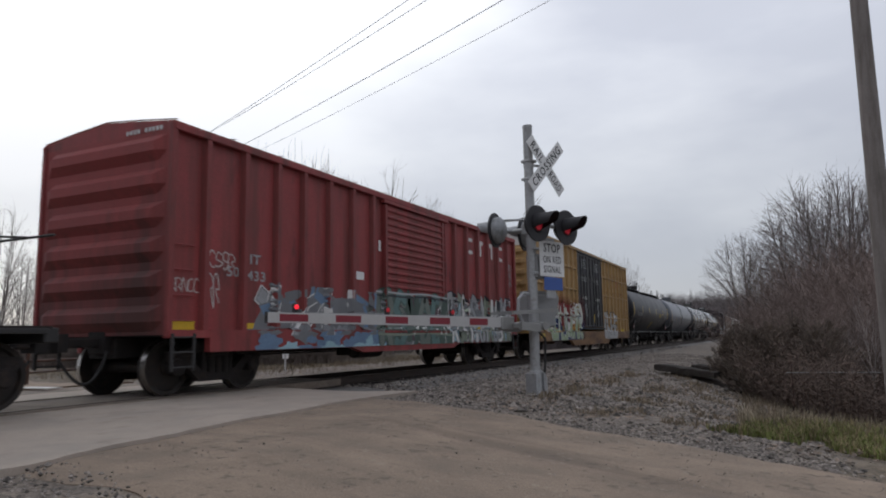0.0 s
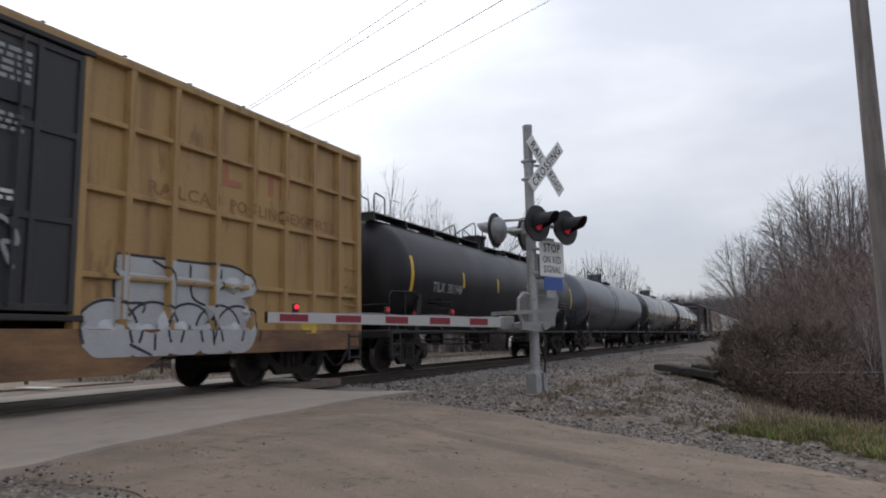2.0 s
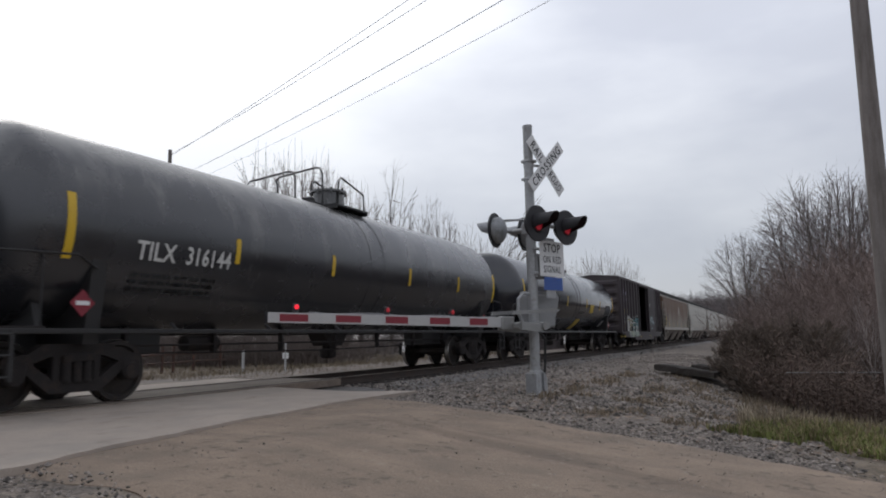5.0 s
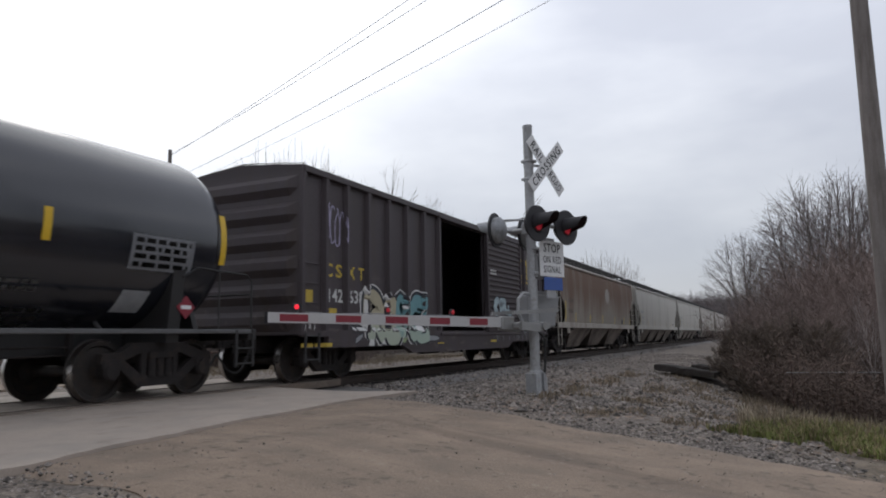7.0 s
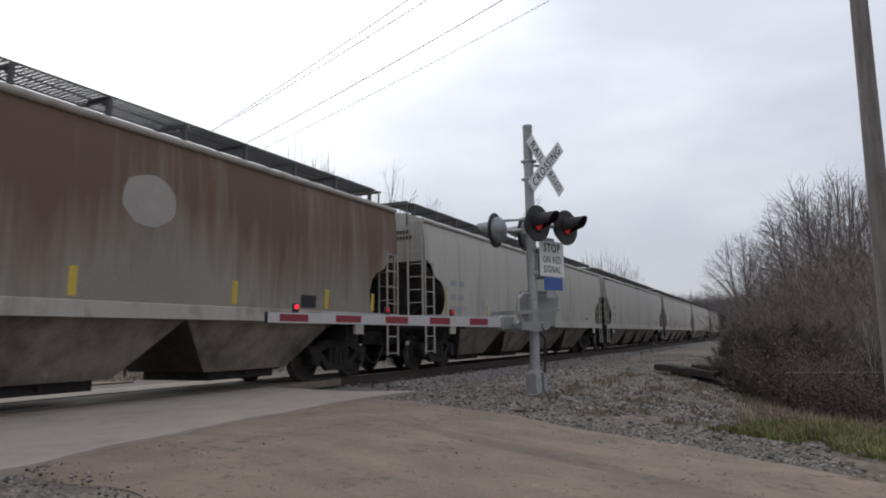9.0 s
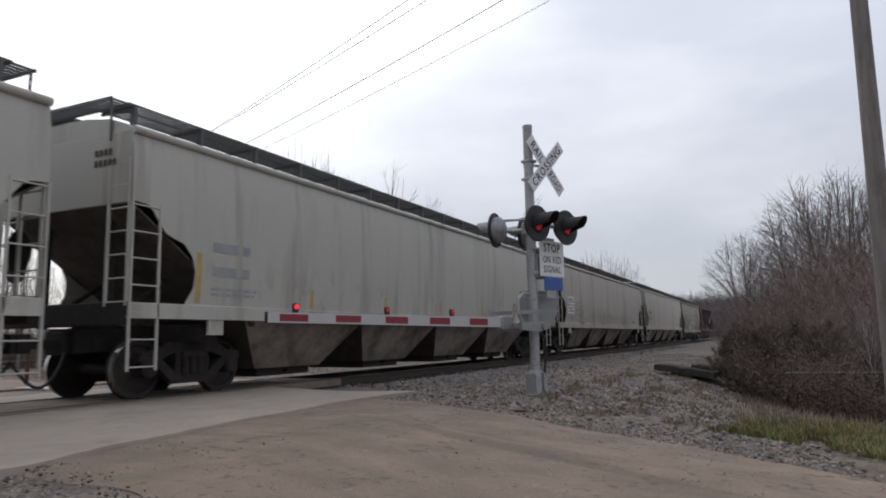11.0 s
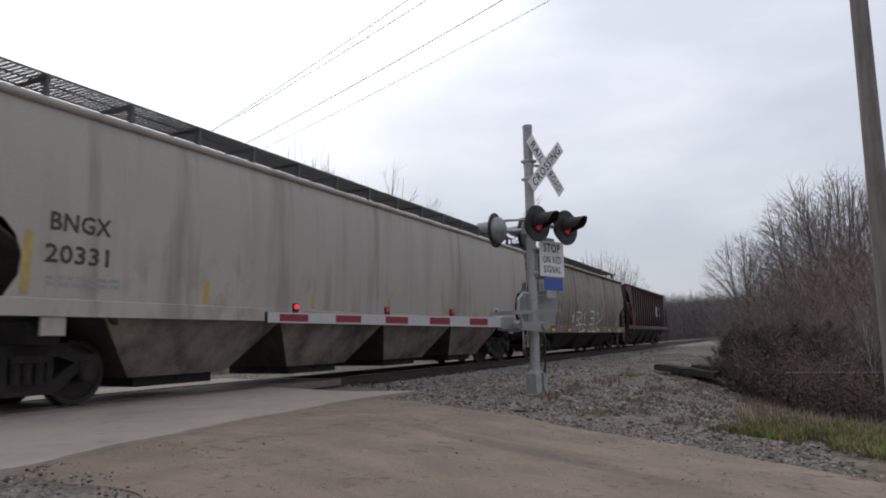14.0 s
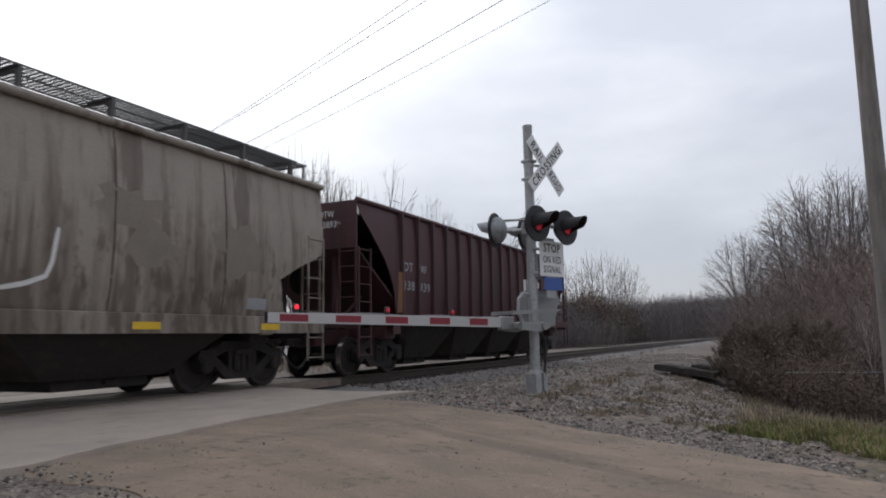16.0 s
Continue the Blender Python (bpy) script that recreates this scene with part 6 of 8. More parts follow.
def make_trees():
    def bare(px, top, dep, k, w=1.0):
        x, y, tall = tall_to(px, top, dep)
        plant(x, y, tall, k, "bare_tree", "leafless grey-brown tree with fine twigs", "tree", "bare trees", lambda: crown_tree(**TREES[k]), turn=(px * 1.7 + dep) % 6.28, wide=w)

    # behind the track, along the field
    for px, top, dep, k, w in ((-322, 226, 52, "upright", .8), (-296, 236, 55, "upright2", .75), (-262, 222, 51, "upright", .8), (-240, 238, 53, "upright2", .75), (-214, 244, 52, "upright", .8), (-192, 262, 55, "upright2", .8), (-168, 282, 56, "vase2", .7), (-146, 300, 58, "upright", .9),
                               (-124, 318, 56, "upright2", .8), (-92, 308, 55, "leaning", .9), (-62, 320, 58, "upright2", .75), (-30, 350, 60, "upright2", .8), (-2, 326, 57, "vase2", .7), (18, 360, 60, "upright2", .9), (62, 344, 58, "leaning", .9), (40, 398, 64, "upright", 1.2), (92, 405, 66, "upright2", 1.0), (130, 414, 68, "upright2", 1.1), (165, 424, 70, "upright2", 1),
                               (-345, 290, 60, "upright2", .8), (-785, 345, 47, "vase2", .8), (-745, 420, 52, "vase", .7), (-705, 440, 60, "vase2", .8), (-655, 450, 58, "upright2", .9), (-560, 470, 62, "vase", .8), (-470, 455, 60, "upright2", 1),
                               (214, 446, 92, "far_vase2", .8), (240, 452, 86, "far_vase", .8), (266, 436, 84, "far_vase2", .75), (290, 432, 80, "far_vase", .7), (312, 448, 84, "far_vase2", .8), (332, 460, 88, "far_vase", .8)):
        bare(px, top, dep, k, w)
    # over the thicket beside the road
    for px, top, dep, k, w in ((532, 396, 44, "spread", .95), (560, 432, 50, "spread2", .8), (618, 345, 44, "vase", 1.2), (652, 312, 40, "vase2", 1.5), (700, 282, 41, "spread2", 1.1), (745, 288, 40, "vase", 1.45), (800, 296, 42, "spread", 1.1), (672, 316, 48, "vase2", 1.5), (725, 300, 47, "spread", 1)):
        bare(px, top, dep, k, w)
    # pale saplings standing in the thicket's face
    for px, top, dep in ((690, 560, 15.0), (712, 540, 15.4), (742, 470, 14.8), (664, 590, 15.6), (775, 480, 14.6)):
        x, y, tall = tall_to(px, top, dep)
        plant(x, y, tall, "sapling", "sapling", "thin pale leafless sapling in the thicket", "tree", "saplings", lambda: crown_tree(71, 4, .9, 60, .3, .3, .005, thick=.42, stems=3)[:2], material="pale_bark", turn=px % 6.28)


def make_thickets():
    specs = {"s": dict(seed=2, height=3, stems=110, width=.95, kids=(11, 4), twig=.0050), "t": dict(seed=5, height=3, stems=100, width=1.05, kids=(11, 4), lean=.45, twig=.0050), "u": dict(seed=9, height=3, stems=110, width=.9, kids=(11, 4), lean=.3, twig=.0050),
             "far": dict(seed=12, height=5, stems=80, width=2.8, kids=(10, 3), twig=.017, lean=.3, even=.7), "far2": dict(seed=17, height=5, stems=80, width=3.0, kids=(10, 3), twig=.017, lean=.35, even=.72),
             "low": dict(seed=23, height=2, stems=60, width=1.9, kids=(12, 4), twig=.009, lean=.5), "low2": dict(seed=29, height=2, stems=60, width=2.0, kids=(12, 4), twig=.009, lean=.6)}

    def shrub(x, y, tall, k, wide=1.0, label="dense leafless brown thicket shrub", group="roadside thicket"):
        plant(x, y, tall, "shrub_" + k, "shrub", label, "shrub", group, lambda: thicket(**specs[k]), "hazy_far_twig" if "far" in k else "hedge_twig" if "low" in k else "twig", (x * 3 + y) % 6.28, wide)

    rnd = random.Random(4)
    i = 0
    for dep, lo, share in ((15.2, 575, .52), (16.6, 545, .72), (18.5, 545, .88), (21, 550, .97), (24, 565, 1.0), (28, 560, 1.0)):
        px = lo
        while px < 900:
            top = float(np.interp(px, [500, 540, 560, 582, 616, 666, 716, 776, 900], [600, 578, 560, 522, 486, 460, 432, 410, 396]))
            x, y, tall = tall_to(px, top, dep)
            shrub(x, y, max(.7, tall * share * rnd.uniform(.72, 1.16)), "stu"[i % 3], rnd.uniform(.9, 1.25) * (1.0 if dep < 20 else 1.25))
            px += rnd.uniform(30, 40) * 16 / dep
            i += 1
    # hedge along the far side of the track, and at the field's end
    for row, gap in ((7.0, 4.6), (11.5, 6.4)):
        y = 46.0 + row
        k = 0
        while y < 400:
            x = -D - row - rnd.uniform(0, 2.5)
            dep = EYE_F.x * x + EYE_F.y * y
            shrub(x, y, max(5.0, .0655 * dep + 1.3) * rnd.uniform(.86, 1.03), ("far", "far2")[k % 2], rnd.uniform(.85, 1.1), "leafless grey-brown hedge shrub", "far hedge")
            y += gap * max(1, dep / 90) * rnd.uniform(.8, 1.2)
            k += 1
    for k in range(36):
        px = -850 + k * 32
        x, y = spot(px / 1218, 62 + rnd.uniform(-4, 6))
        shrub(x, y, rnd.uniform(2.6, 4.0), ("far", "far2")[k % 2], rnd.uniform(1.1, 1.5), "leafless grey-brown hedge shrub", "far hedge")
    for k in range(64):
        x, y = spot((-870 + k * 17) / 1218, 36 + rnd.uniform(-2, 5))
        if across(x, y) > 2.5 and x < -D - 10:
            shrub(x, y, rnd.uniform(1.5, 2.5), ("low", "low2")[k % 2], rnd.uniform(1.0, 1.4), "low leafless hedge shrub behind the field fence", "field hedge")
    for k in range(22):
        y = 46 + k * 9
        shrub(4.5 + rnd.uniform(0, 4) + k * .2, y, rnd.uniform(3.5, 5.0), ("far", "far2")[k % 2], 1.2, "leafless grey-brown hedge shrub", "far hedge")


def leaf_bush(x, y, tall, wide, count, material, seed, label, name="shrub", big=1.0):
    """Low bush of many small leaf clumps round thin stems."""
    rnd = random.Random(seed)
    V, F = thicket(seed, tall, 30, wide * .55, (8, 3), .006, .6, .5)
    ob = new(name)
    ob.location = (x, y, gz(x, y) - .02)
    tagged(ob, label, "shrub", "roadside thicket")
    mb = MB()
    mb.v, mb.f = V, F
    part("branchwork", mb, "twig", ob, fix=False)
    mb = MB()
    for k in range(int(count * 1.7)):
        p = Vector(V[rnd.randrange(len(V))]) + Vector((rnd.gauss(0, .08), rnd.gauss(0, .08), rnd.gauss(0, .08))) * big
        if p.z < .05:
            p.z = .05 + rnd.random() * .2
        a, b = rnd.uniform(0, 6.28), rnd.uniform(-.9, 1.2)
        d = Vector((math.cos(a) * math.cos(b), math.sin(a) * math.cos(b), math.sin(b)))
        s = d.orthogonal().normalized()
        ln, w = rnd.uniform(.03, .075) * big, rnd.uniform(.006, .014) * big
        mb.add([p, p + d * ln * .5 + s * w, p + d * ln, p + d * ln * .5 - s * w], [(0, 1, 2, 3)])
    part("foliage", mb, material, ob, fix=False)


def juniper(x, y, tall, wide, seed):
    """Evergreen bush of upswept feathery plumes."""
    rnd = random.Random(seed)
    ob = new("juniper_bush")
    ob.location = (x, y, gz(x, y) - .02)
    tagged(ob, "dark spiky evergreen bush at the thicket's edge", "shrub", "roadside thicket")
    wood, leaf = MB(), MB()
    for k in range(46):
        t = (k + rnd.random()) / 46
        a = k * 2.4 + rnd.uniform(-.4, .4)
        base = Vector((0, 0, tall * (.05 + .6 * t)))
        out = wide * (1.05 - .75 * t) * rnd.uniform(.75, 1.1)
        tipp = Vector((math.cos(a) * out, math.sin(a) * out, tall * (.22 + .78 * t) * rnd.uniform(.85, 1.05)))
        m = (base + tipp) / 2 - Vector((0, 0, .12 * out))
        line = [base * (1 - q) ** 2 + m * 2 * q * (1 - q) + tipp * q * q for q in (0, .25, .5, .75, 1)]
        wood.tube(line, .014, 4, False, .003)
        for j in range(150):
            q = rnd.uniform(.15, 1.0)
            i = min(3, int(q * 4))
            p = line[i].lerp(line[i + 1], q * 4 - i)
            ax = (line[i + 1] - line[i]).normalized()
            spread = .17 * (1.12 - q)
            d = (ax * 1.1 + Vector((rnd.gauss(0, .55), rnd.gauss(0, .55), rnd.gauss(.25, .45)))).normalized()
            p = p + Vector((rnd.gauss(0, spread), rnd.gauss(0, spread), rnd.gauss(0, spread * .7)))
            u = d.orthogonal().normalized() * rnd.uniform(.006, .013)
            leaf.add([p - u, p + u, p + d * rnd.uniform(.06, .14)], [(0, 1, 2)])
    part("branchwork", wood, "twig", ob, fix=False)
    part("foliage", leaf, "evergreen", ob, fix=False)


def grass(name, label, spots, count, tall, material, seed):
    """Blades scattered where the function spots(rnd) puts them."""
    rnd = random.Random(seed)
    mb = MB()
    done = 0
    while done < count:
        q = spots(rnd)
        if q is None:
            continue
        x, y, k = q
        z = gz(x, y)
        h = tall * k * rnd.uniform(.5, 1.2)
        a = rnd.uniform(0, 6.28)
        lx, ly = rnd.gauss(0, .35) * h, rnd.gauss(0, .35) * h
        w = rnd.uniform(.004, .009) * (1 + h)
        cx, cy = math.cos(a) * w, math.sin(a) * w
        mb.add([(x - cx, y - cy, z - .02), (x + cx, y + cy, z - .02), (x + lx * .4 + cx * .7, y + ly * .4 + cy * .7, z + h * .6), (x + lx * .4 - cx * .7, y + ly * .4 - cy * .7, z + h * .6), (x + lx, y + ly, z + h)],
               [(0, 1, 2, 3), (3, 2, 4)])
        done += 1
    thing(name, mb, material, label, "grass", kind="stuff", fix=False)


def verge(rnd):
    """Grass strip between the gravel shoulder and the thicket."""
    x, y = rnd.uniform(-1.1, 4), rnd.uniform(8.2, 13.5)
    a = across(x, y)
    lo = 1.35 + .35 * noise.noise((x * 1.3, y * 1.3, 2))
    if not lo < a < lo + 2.0 * smooth(-1.1, .9, x + .4 * noise.noise((x, y, 5))) or noise.noise((x * 2.2, y * 2.2, 8)) < -.12:
        return None
    return x, y, .6 + .6 * smooth(lo, lo + 1.6, a)


def straw(rnd):
    """Tall dry stalks at the back of the verge, under the thicket's edge."""
    x, y = rnd.uniform(-.55, 4), rnd.uniform(9.5, 15)
    a = across(x, y)
    lo = 2.2 + .5 * noise.noise((x * 1.1, y * 1.1, 12))
    if not lo < a < lo + 2.2 or noise.noise((x * 2.0, y * 2.0, 14)) < -.2:
        return None
    return x, y, rnd.uniform(.5, 1.3)


def bank_tufts(rnd):
    """Sparse dead tufts on the gravel bank."""
    x, y = rnd.uniform(-3.6, 0), rnd.uniform(9.2, 19)
    a = across(x, y)
    if a < .7 or noise.noise((x * 1.6, y * 1.6, 21)) < .22:
        return None
    return x, y, rnd.uniform(.4, 1.1)


def litter(name, label, count, spots, material, seed):
    """Fallen leaves lying about: small bent blades."""
    rnd = random.Random(seed)
    mb = MB()
    done = 0
    while done < count:
        q = spots(rnd)
        if q is None:
            continue
        x, y, z = q[0], q[1], gz(q[0], q[1]) + rnd.uniform(.015, .05)
        a, ln, w = rnd.uniform(0, math.tau), rnd.uniform(.025, .06), rnd.uniform(.012, .025)
        c, t = math.cos(a), math.sin(a)
        pts = [(-ln, 0, rnd.uniform(0, .03)), (0, -w, 0), (ln, 0, rnd.uniform(0, .03)), (0, w, rnd.uniform(0, .02))]
        mb.add([(x + u * c - v * t, y + u * t + v * c, z + h) for u, v, h in pts], [(0, 1, 2), (0, 2, 3)])
        done += 1
    thing(name, mb, material, label, "leaves", kind="stuff", fix=False)


def litter_spots(rnd):
    x, y = rnd.uniform(-4.5, 3.5), rnd.uniform(8, 17)
    a = across(x, y)
    if a < .1 or (noise.noise((x * .9, y * .9, 31)) < .05 and rnd.random() < .75):
        return None
    return x, y


def weeds(rnd):
    """Dead weeds under the thicket and along the shoulder."""
    x, y = rnd.uniform(-3.2, 4), rnd.uniform(9, 20)
    a = across(x, y)
    if a < 2.4 + .6 * noise.noise((x, y, 4)) or x < -.75 - .05 * (y - 14) + .5 * noise.noise((x * .7, y * .7, 1)):
        return None
    return x, y, rnd.uniform(.6, 1.2)


def far_field(rnd):
    x, y = rnd.uniform(-30, -13.5), rnd.uniform(12, 44)
    if across(x, y) < 1.2 or noise.noise((x * .5, y * .5, 3)) < -.3:
        return None
    return x, y, rnd.uniform(.5, 1.2)


def stones(name, label, count, spots, seed, lo, hi):
    """Loose crushed stone as one mass of small rough lumps."""
    rnd = random.Random(seed)
    mb = MB()
    done = 0
    fs = [(0, 2, 4), (2, 1, 4), (1, 3, 4), (3, 0, 4), (2, 0, 5), (1, 2, 5), (3, 1, 5), (0, 3, 5)]
    while done < count:
        q = spots(rnd)
        if q is None:
            continue
        x, y, z, k = q
        r = rnd.uniform(lo, hi) * k * (1.8 if rnd.random() < .06 else 1)
        a = rnd.uniform(0, 6.28)
        c, s = math.cos(a), math.sin(a)
        pts = []
        for px, py, pz in ((1, 0, 0), (-1, 0, 0), (0, 1, 0), (0, -1, 0), (0, 0, 1), (0, 0, -1)):
            j = rnd.uniform(.65, 1.25)
            px, py, pz = px * j * r * 1.15, py * j * r, pz * j * r * .72
            pz += rnd.uniform(-.25, .25) * r
            pts.append((x + px * c - py * s, y + px * s + py * c, z + pz + r * .2))
        mb.add(pts, fs)
        done += 1
    thing(name, mb, "stone", label, "gravel", kind="stuff", fix=False)


def shoulder(rnd):
    """Gravel from the track bed to the road's edge, thinning out."""
    y = 6.8 + 28 * rnd.random() ** 1.7
    x = rnd.uniform(-8.6, 3.0)
    a = across(x, y)
    if a < -.05 or (x > -.5 and a > 2.6) or noise.noise((x * .8, y * .8, 6)) < -.5 + .4 * rnd.random():
        return None
    return x, y, gz(x, y), 1.0


def bank_stones(rnd):
    x, y = rnd.uniform(-5.5, -.2), rnd.uniform(8.6, 20)
    if across(x, y) < .35 or noise.noise((x * 1.1, y * 1.1, 41)) < 0:
        return None
    return x, y, gz(x, y), 1.0


def ballast_side(rnd):
    y = 13.4 + 55 * rnd.random() ** 1.6
    u = rnd.uniform(-1.9, 3.0)
    z = float(np.interp(abs(u), [0, 1.75, 2.9], [-.2, -.215, -.40]))
    if abs(abs(u) - .75) < .09:
        return None
    return -D + u, y, z, 1.1


def left_shoulder(rnd):
    x, y = rnd.uniform(-9, -1), rnd.uniform(1, 5)
    a = across(x, y) + 5.45
    if a > .25 * rnd.random() or a < -3 or y > 3.62 - .06 * x * 0 + .1:
        return None
    return x, y, gz(x, y) + (.03 if a > -.1 else 0), 1.0


def road_grit(rnd):
    x, y = rnd.uniform(-6.2, 4), rnd.uniform(1.5, 10)
    a = across(x, y)
    if not -5.3 < a < 0 or (rnd.random() > .22 and noise.noise((x, y, 11)) < .25):
        return None
    return x, y, gz(x, y) + .03, .55


def make_ground_cover():
    stones("gravel", "loose grey crushed stone between track and road", 40000, shoulder, 1, .008, .024)
    stones("gravel", "scattered larger stones on the bank", 1600, bank_stones, 9, .022, .05)
    stones("ballast_stones", "grey ballast stones along the ties", 9000, ballast_side, 2, .018, .04)
    stones("gravel", "loose gravel on the road's shoulder", 5000, left_shoulder, 3, .008, .022)
    stones("road_stones", "small stones pressed into the dirt road", 1500, road_grit, 7, .006, .016)
    grass("grass", "green and yellow winter grass along the verge", verge, 19000, .17, "green_grass", 4)
    grass("grass", "straw-coloured dry grass on the verge", verge, 8000, .20, "dry_grass", 5)
    grass("tall_grass", "tall straw-coloured stalks before the thicket", straw, 4200, .25, "pale_straw", 15)
    grass("bank_tufts", "sparse dead tufts on the gravel bank", bank_tufts, 3500, .12, "dead_weed", 16)
    litter("fallen_leaves", "brown fallen leaves over gravel and verge", 1700, litter_spots, "leaf_litter", 17)
    grass("weeds", "brown dead weeds before the thicket", weeds, 9000, .19, "dead_weed", 6)
    grass("field_grass", "pale dead grass on the field beyond the track", far_field, 14000, .17, "field_straw", 8)


mat("pale_straw", (0.26, 0.215, 0.15), 0.95, var=0.4, scale=1.2, bump=0, island=0.5)
mat("leaf_litter", (0.19, 0.145, 0.112), 0.9, var=0.4, scale=3, bump=0, island=0.7)
mat("hedge_twig", (0.12, 0.096, 0.084), 0.95, var=0.3, scale=1, bump=0, random_tint=0.2)
# distance haze is mixed into this purple-grey of the far hedge
mat("hazy_far_twig", (0.140, 0.121, 0.121), 0.95, var=0.3, scale=.6, bump=0, random_tint=0.15)
mat("field_straw", (0.16, 0.125, 0.082), 0.95, var=0.4, scale=1.2, bump=0, island=0.45)
mat("dead_weed", (0.21, 0.165, 0.115), 0.95, var=0.4, scale=1.5, bump=0, island=0.5)


def make_poles():
    # near utility pole with its crossarm, and the far one
    near = root("utility_pole", "tall weathered wooden utility pole", "utility pole", "utility poles", (1.69, 13.4, gz(1.69, 13.4) - .1))
    part("pole_shaft", MB().tube([(0, 0, 0), (0, 0, 4), (0, 0, 8), (0, 0, 12.9)], .175, 18, True, .115), "wood_pole", near, smooth=60)
    ang = math.degrees(math.atan2(.906, .424))
    far = root("utility_pole", "far wooden utility pole with a crossarm", "utility pole", "utility poles", (-31.9, 29.1, gz(-31.9, 29.1) - .1))
    part("pole_shaft", MB().tube([(0, 0, 0), (0, 0, 6), (0, 0, 12.75)], .17, 12, True, .11), "wood_pole", far, smooth=60)
    for p, z in ((near, 11.5), (far, 11.0)):
        arm = part("crossarm", MB().box(-1.25, 1.25, -.055, .055, z, z + .12, .01), "wood_pole", p)
        arm.rotation_euler = (0, 0, radians(ang - 16))
        for x in (-1.15, -.6, .6, 1.15):
            ins = part("insulator", MB().lathe([(z + .12, .02), (z + .16, .05), (z + .22, .045), (z + .25, .02)], "z", 10, (x, 0, 0)), "concrete", p, smooth=40)
            ins.rotation_euler = (0, 0, radians(ang - 16))
    for (a, b, r) in (((-31.6, 28.9, 11.85), (1.55, 13.3, 12.28), .011), ((-31.9, 29.1, 12.0), (1.55, 13.3, 11.6), .011), ((-31.3, 29.5, 10.75), (1.55, 13.3, 10.28), .012), ((-31.8, 29.2, 9.8), (1.55, 13.3, 9.5), .0065)):
        a, b = Vector(a), Vector(b)
        pts = [a.lerp(b, k / 24) - Vector((0, 0, .3 * 4 * (k / 24) * (1 - k / 24))) for k in range(25)]
        thing("power_line", MB().tube(pts, r, 6), "cable", "thin dark overhead cable between the poles", "cable", "overhead cables", smooth=60)


def make_fence():
    a, b = Vector((-19.2, 9.0)), Vector((-26.5, 36))
    fence = root("field_fence", "low rusty two-rail fence beyond the track", "fence", at=(0, 0, 0))
    n = 12
    for k in range(n + 1):
        p = a.lerp(b, k / n)
        z = gz(p.x, p.y)
        part("post", MB().tube([(p.x, p.y, z - .1), (p.x, p.y, .75)], .06, 8), "fence_iron", fence)
        if k % 4 == 1:
            q = p + (b - a).normalized() * .8
            part("post", MB().tube([(q.x, q.y, gz(q.x, q.y) - .1), (q.x, q.y, .72)], .06, 8), "fence_iron", fence)
    for z, r in ((.36, .045), (.02, .03)):
        part("fence_rail", MB().tube([(a.x, a.y, z), ((a.x + b.x) / 2, (a.y + b.y) / 2, z + .03), (b.x, b.y, z)], r, 8), "fence_iron", fence)
    mk = root("marker_post", "slim white marker post beside the track", "marker post", at=(-15.5, 19.5, gz(-15.5, 19.5)))
    part("post", MB().tube([(0, 0, -.1), (0, 0, .95)], .035, 8), "gate_white", mk)
    part("plate", MB().box(-.13, .13, -.01, .01, .42, .62, .004), "sign_white", mk)
    mk2 = root("marker_post", "slim white marker post beside the track", "marker post", at=(-18.2, 20.4, gz(-18.2, 20.4)))
    part("post", MB().tube([(0, 0, -.1), (0, 0, .8)], .05, 8), "gate_white", mk2)
    thing("stop_line", MB().box(-15.55, -14.45, 10.05, 10.4, gz(-15, 10.2) + .05, gz(-15, 10.2) + .07), "gate_white", "worn white stop line on the far approach", "road marking", kind="structure")


def make_timbers():
    """Old squared ties dumped on the slope above the ditch."""
    rnd = random.Random(8)
    for p, q, w, t in (((-3.02, 19.95, -.03), (-1.30, 17.3, -.10), .125, .085), ((-2.55, 19.5, -.22), (-1.02, 17.0, -.34), .12, .085), ((-2.05, 19.8, -.02), (-.75, 17.6, -.06), .11, .08), ((-2.2, 18.6, -.36), (-.75, 16.7, -.46), .12, .085)):
        p, q = Vector(p), Vector(q)
        ln, n = (q - p).length, 10
        mb = MB()
        v = []
        for k in range(n + 1):
            y = ln * k / n
            e = .8 if k in (0, n) else 1
            for sx, sz in ((-1, -1), (1, -1), (1, .75), (.75, 1), (-.75, 1), (-1, .75)):
                v.append((sx * w * e + rnd.uniform(-.014, .014), y + (rnd.uniform(-.05, .05) if k in (0, n) else 0), sz * t * e + rnd.uniform(-.014, .014)))
        f = [(k * 6 + j, k * 6 + (j + 1) % 6, k * 6 + 6 + (j + 1) % 6, k * 6 + 6 + j) for k in range(n) for j in range(6)]
        mb.add(v, f + [tuple(range(6))[::-1], tuple(n * 6 + j for j in range(6))])
        d = (q - p).normalized()
        side = d.cross(Vector((0, 0, 1))).normalized()
        up = side.cross(d)
        ob = thing("old_tie", mb, "old_wood", "dark rotten railway tie dumped on the gravel bank", "timber", "dumped ties")
        ob.matrix_basis = Matrix(((side.x, d.x, up.x, p.x), (side.y, d.y, up.y, p.y), (side.z, d.z, up.z, p.z), (0, 0, 0, 1)))
    stake = root("pipe_rail", "thin pale metal pipe rail within the thicket", "rail", at=(0, 0, 0))
    part("rail", MB().tube([(.1, 15.02, .085), (.75, 15.3, .08), (2.6, 16.1, .04)], .010, 8), "bright_grey_metal", stake, smooth=40)
    for x, y, z in ((.2, 15.06, .30), (2.3, 15.97, .2)):
        part("post", MB().tube([(x, y, gz(x, y) - .1), (x, y, z)], .009, 8), "fence_iron", stake, smooth=40)


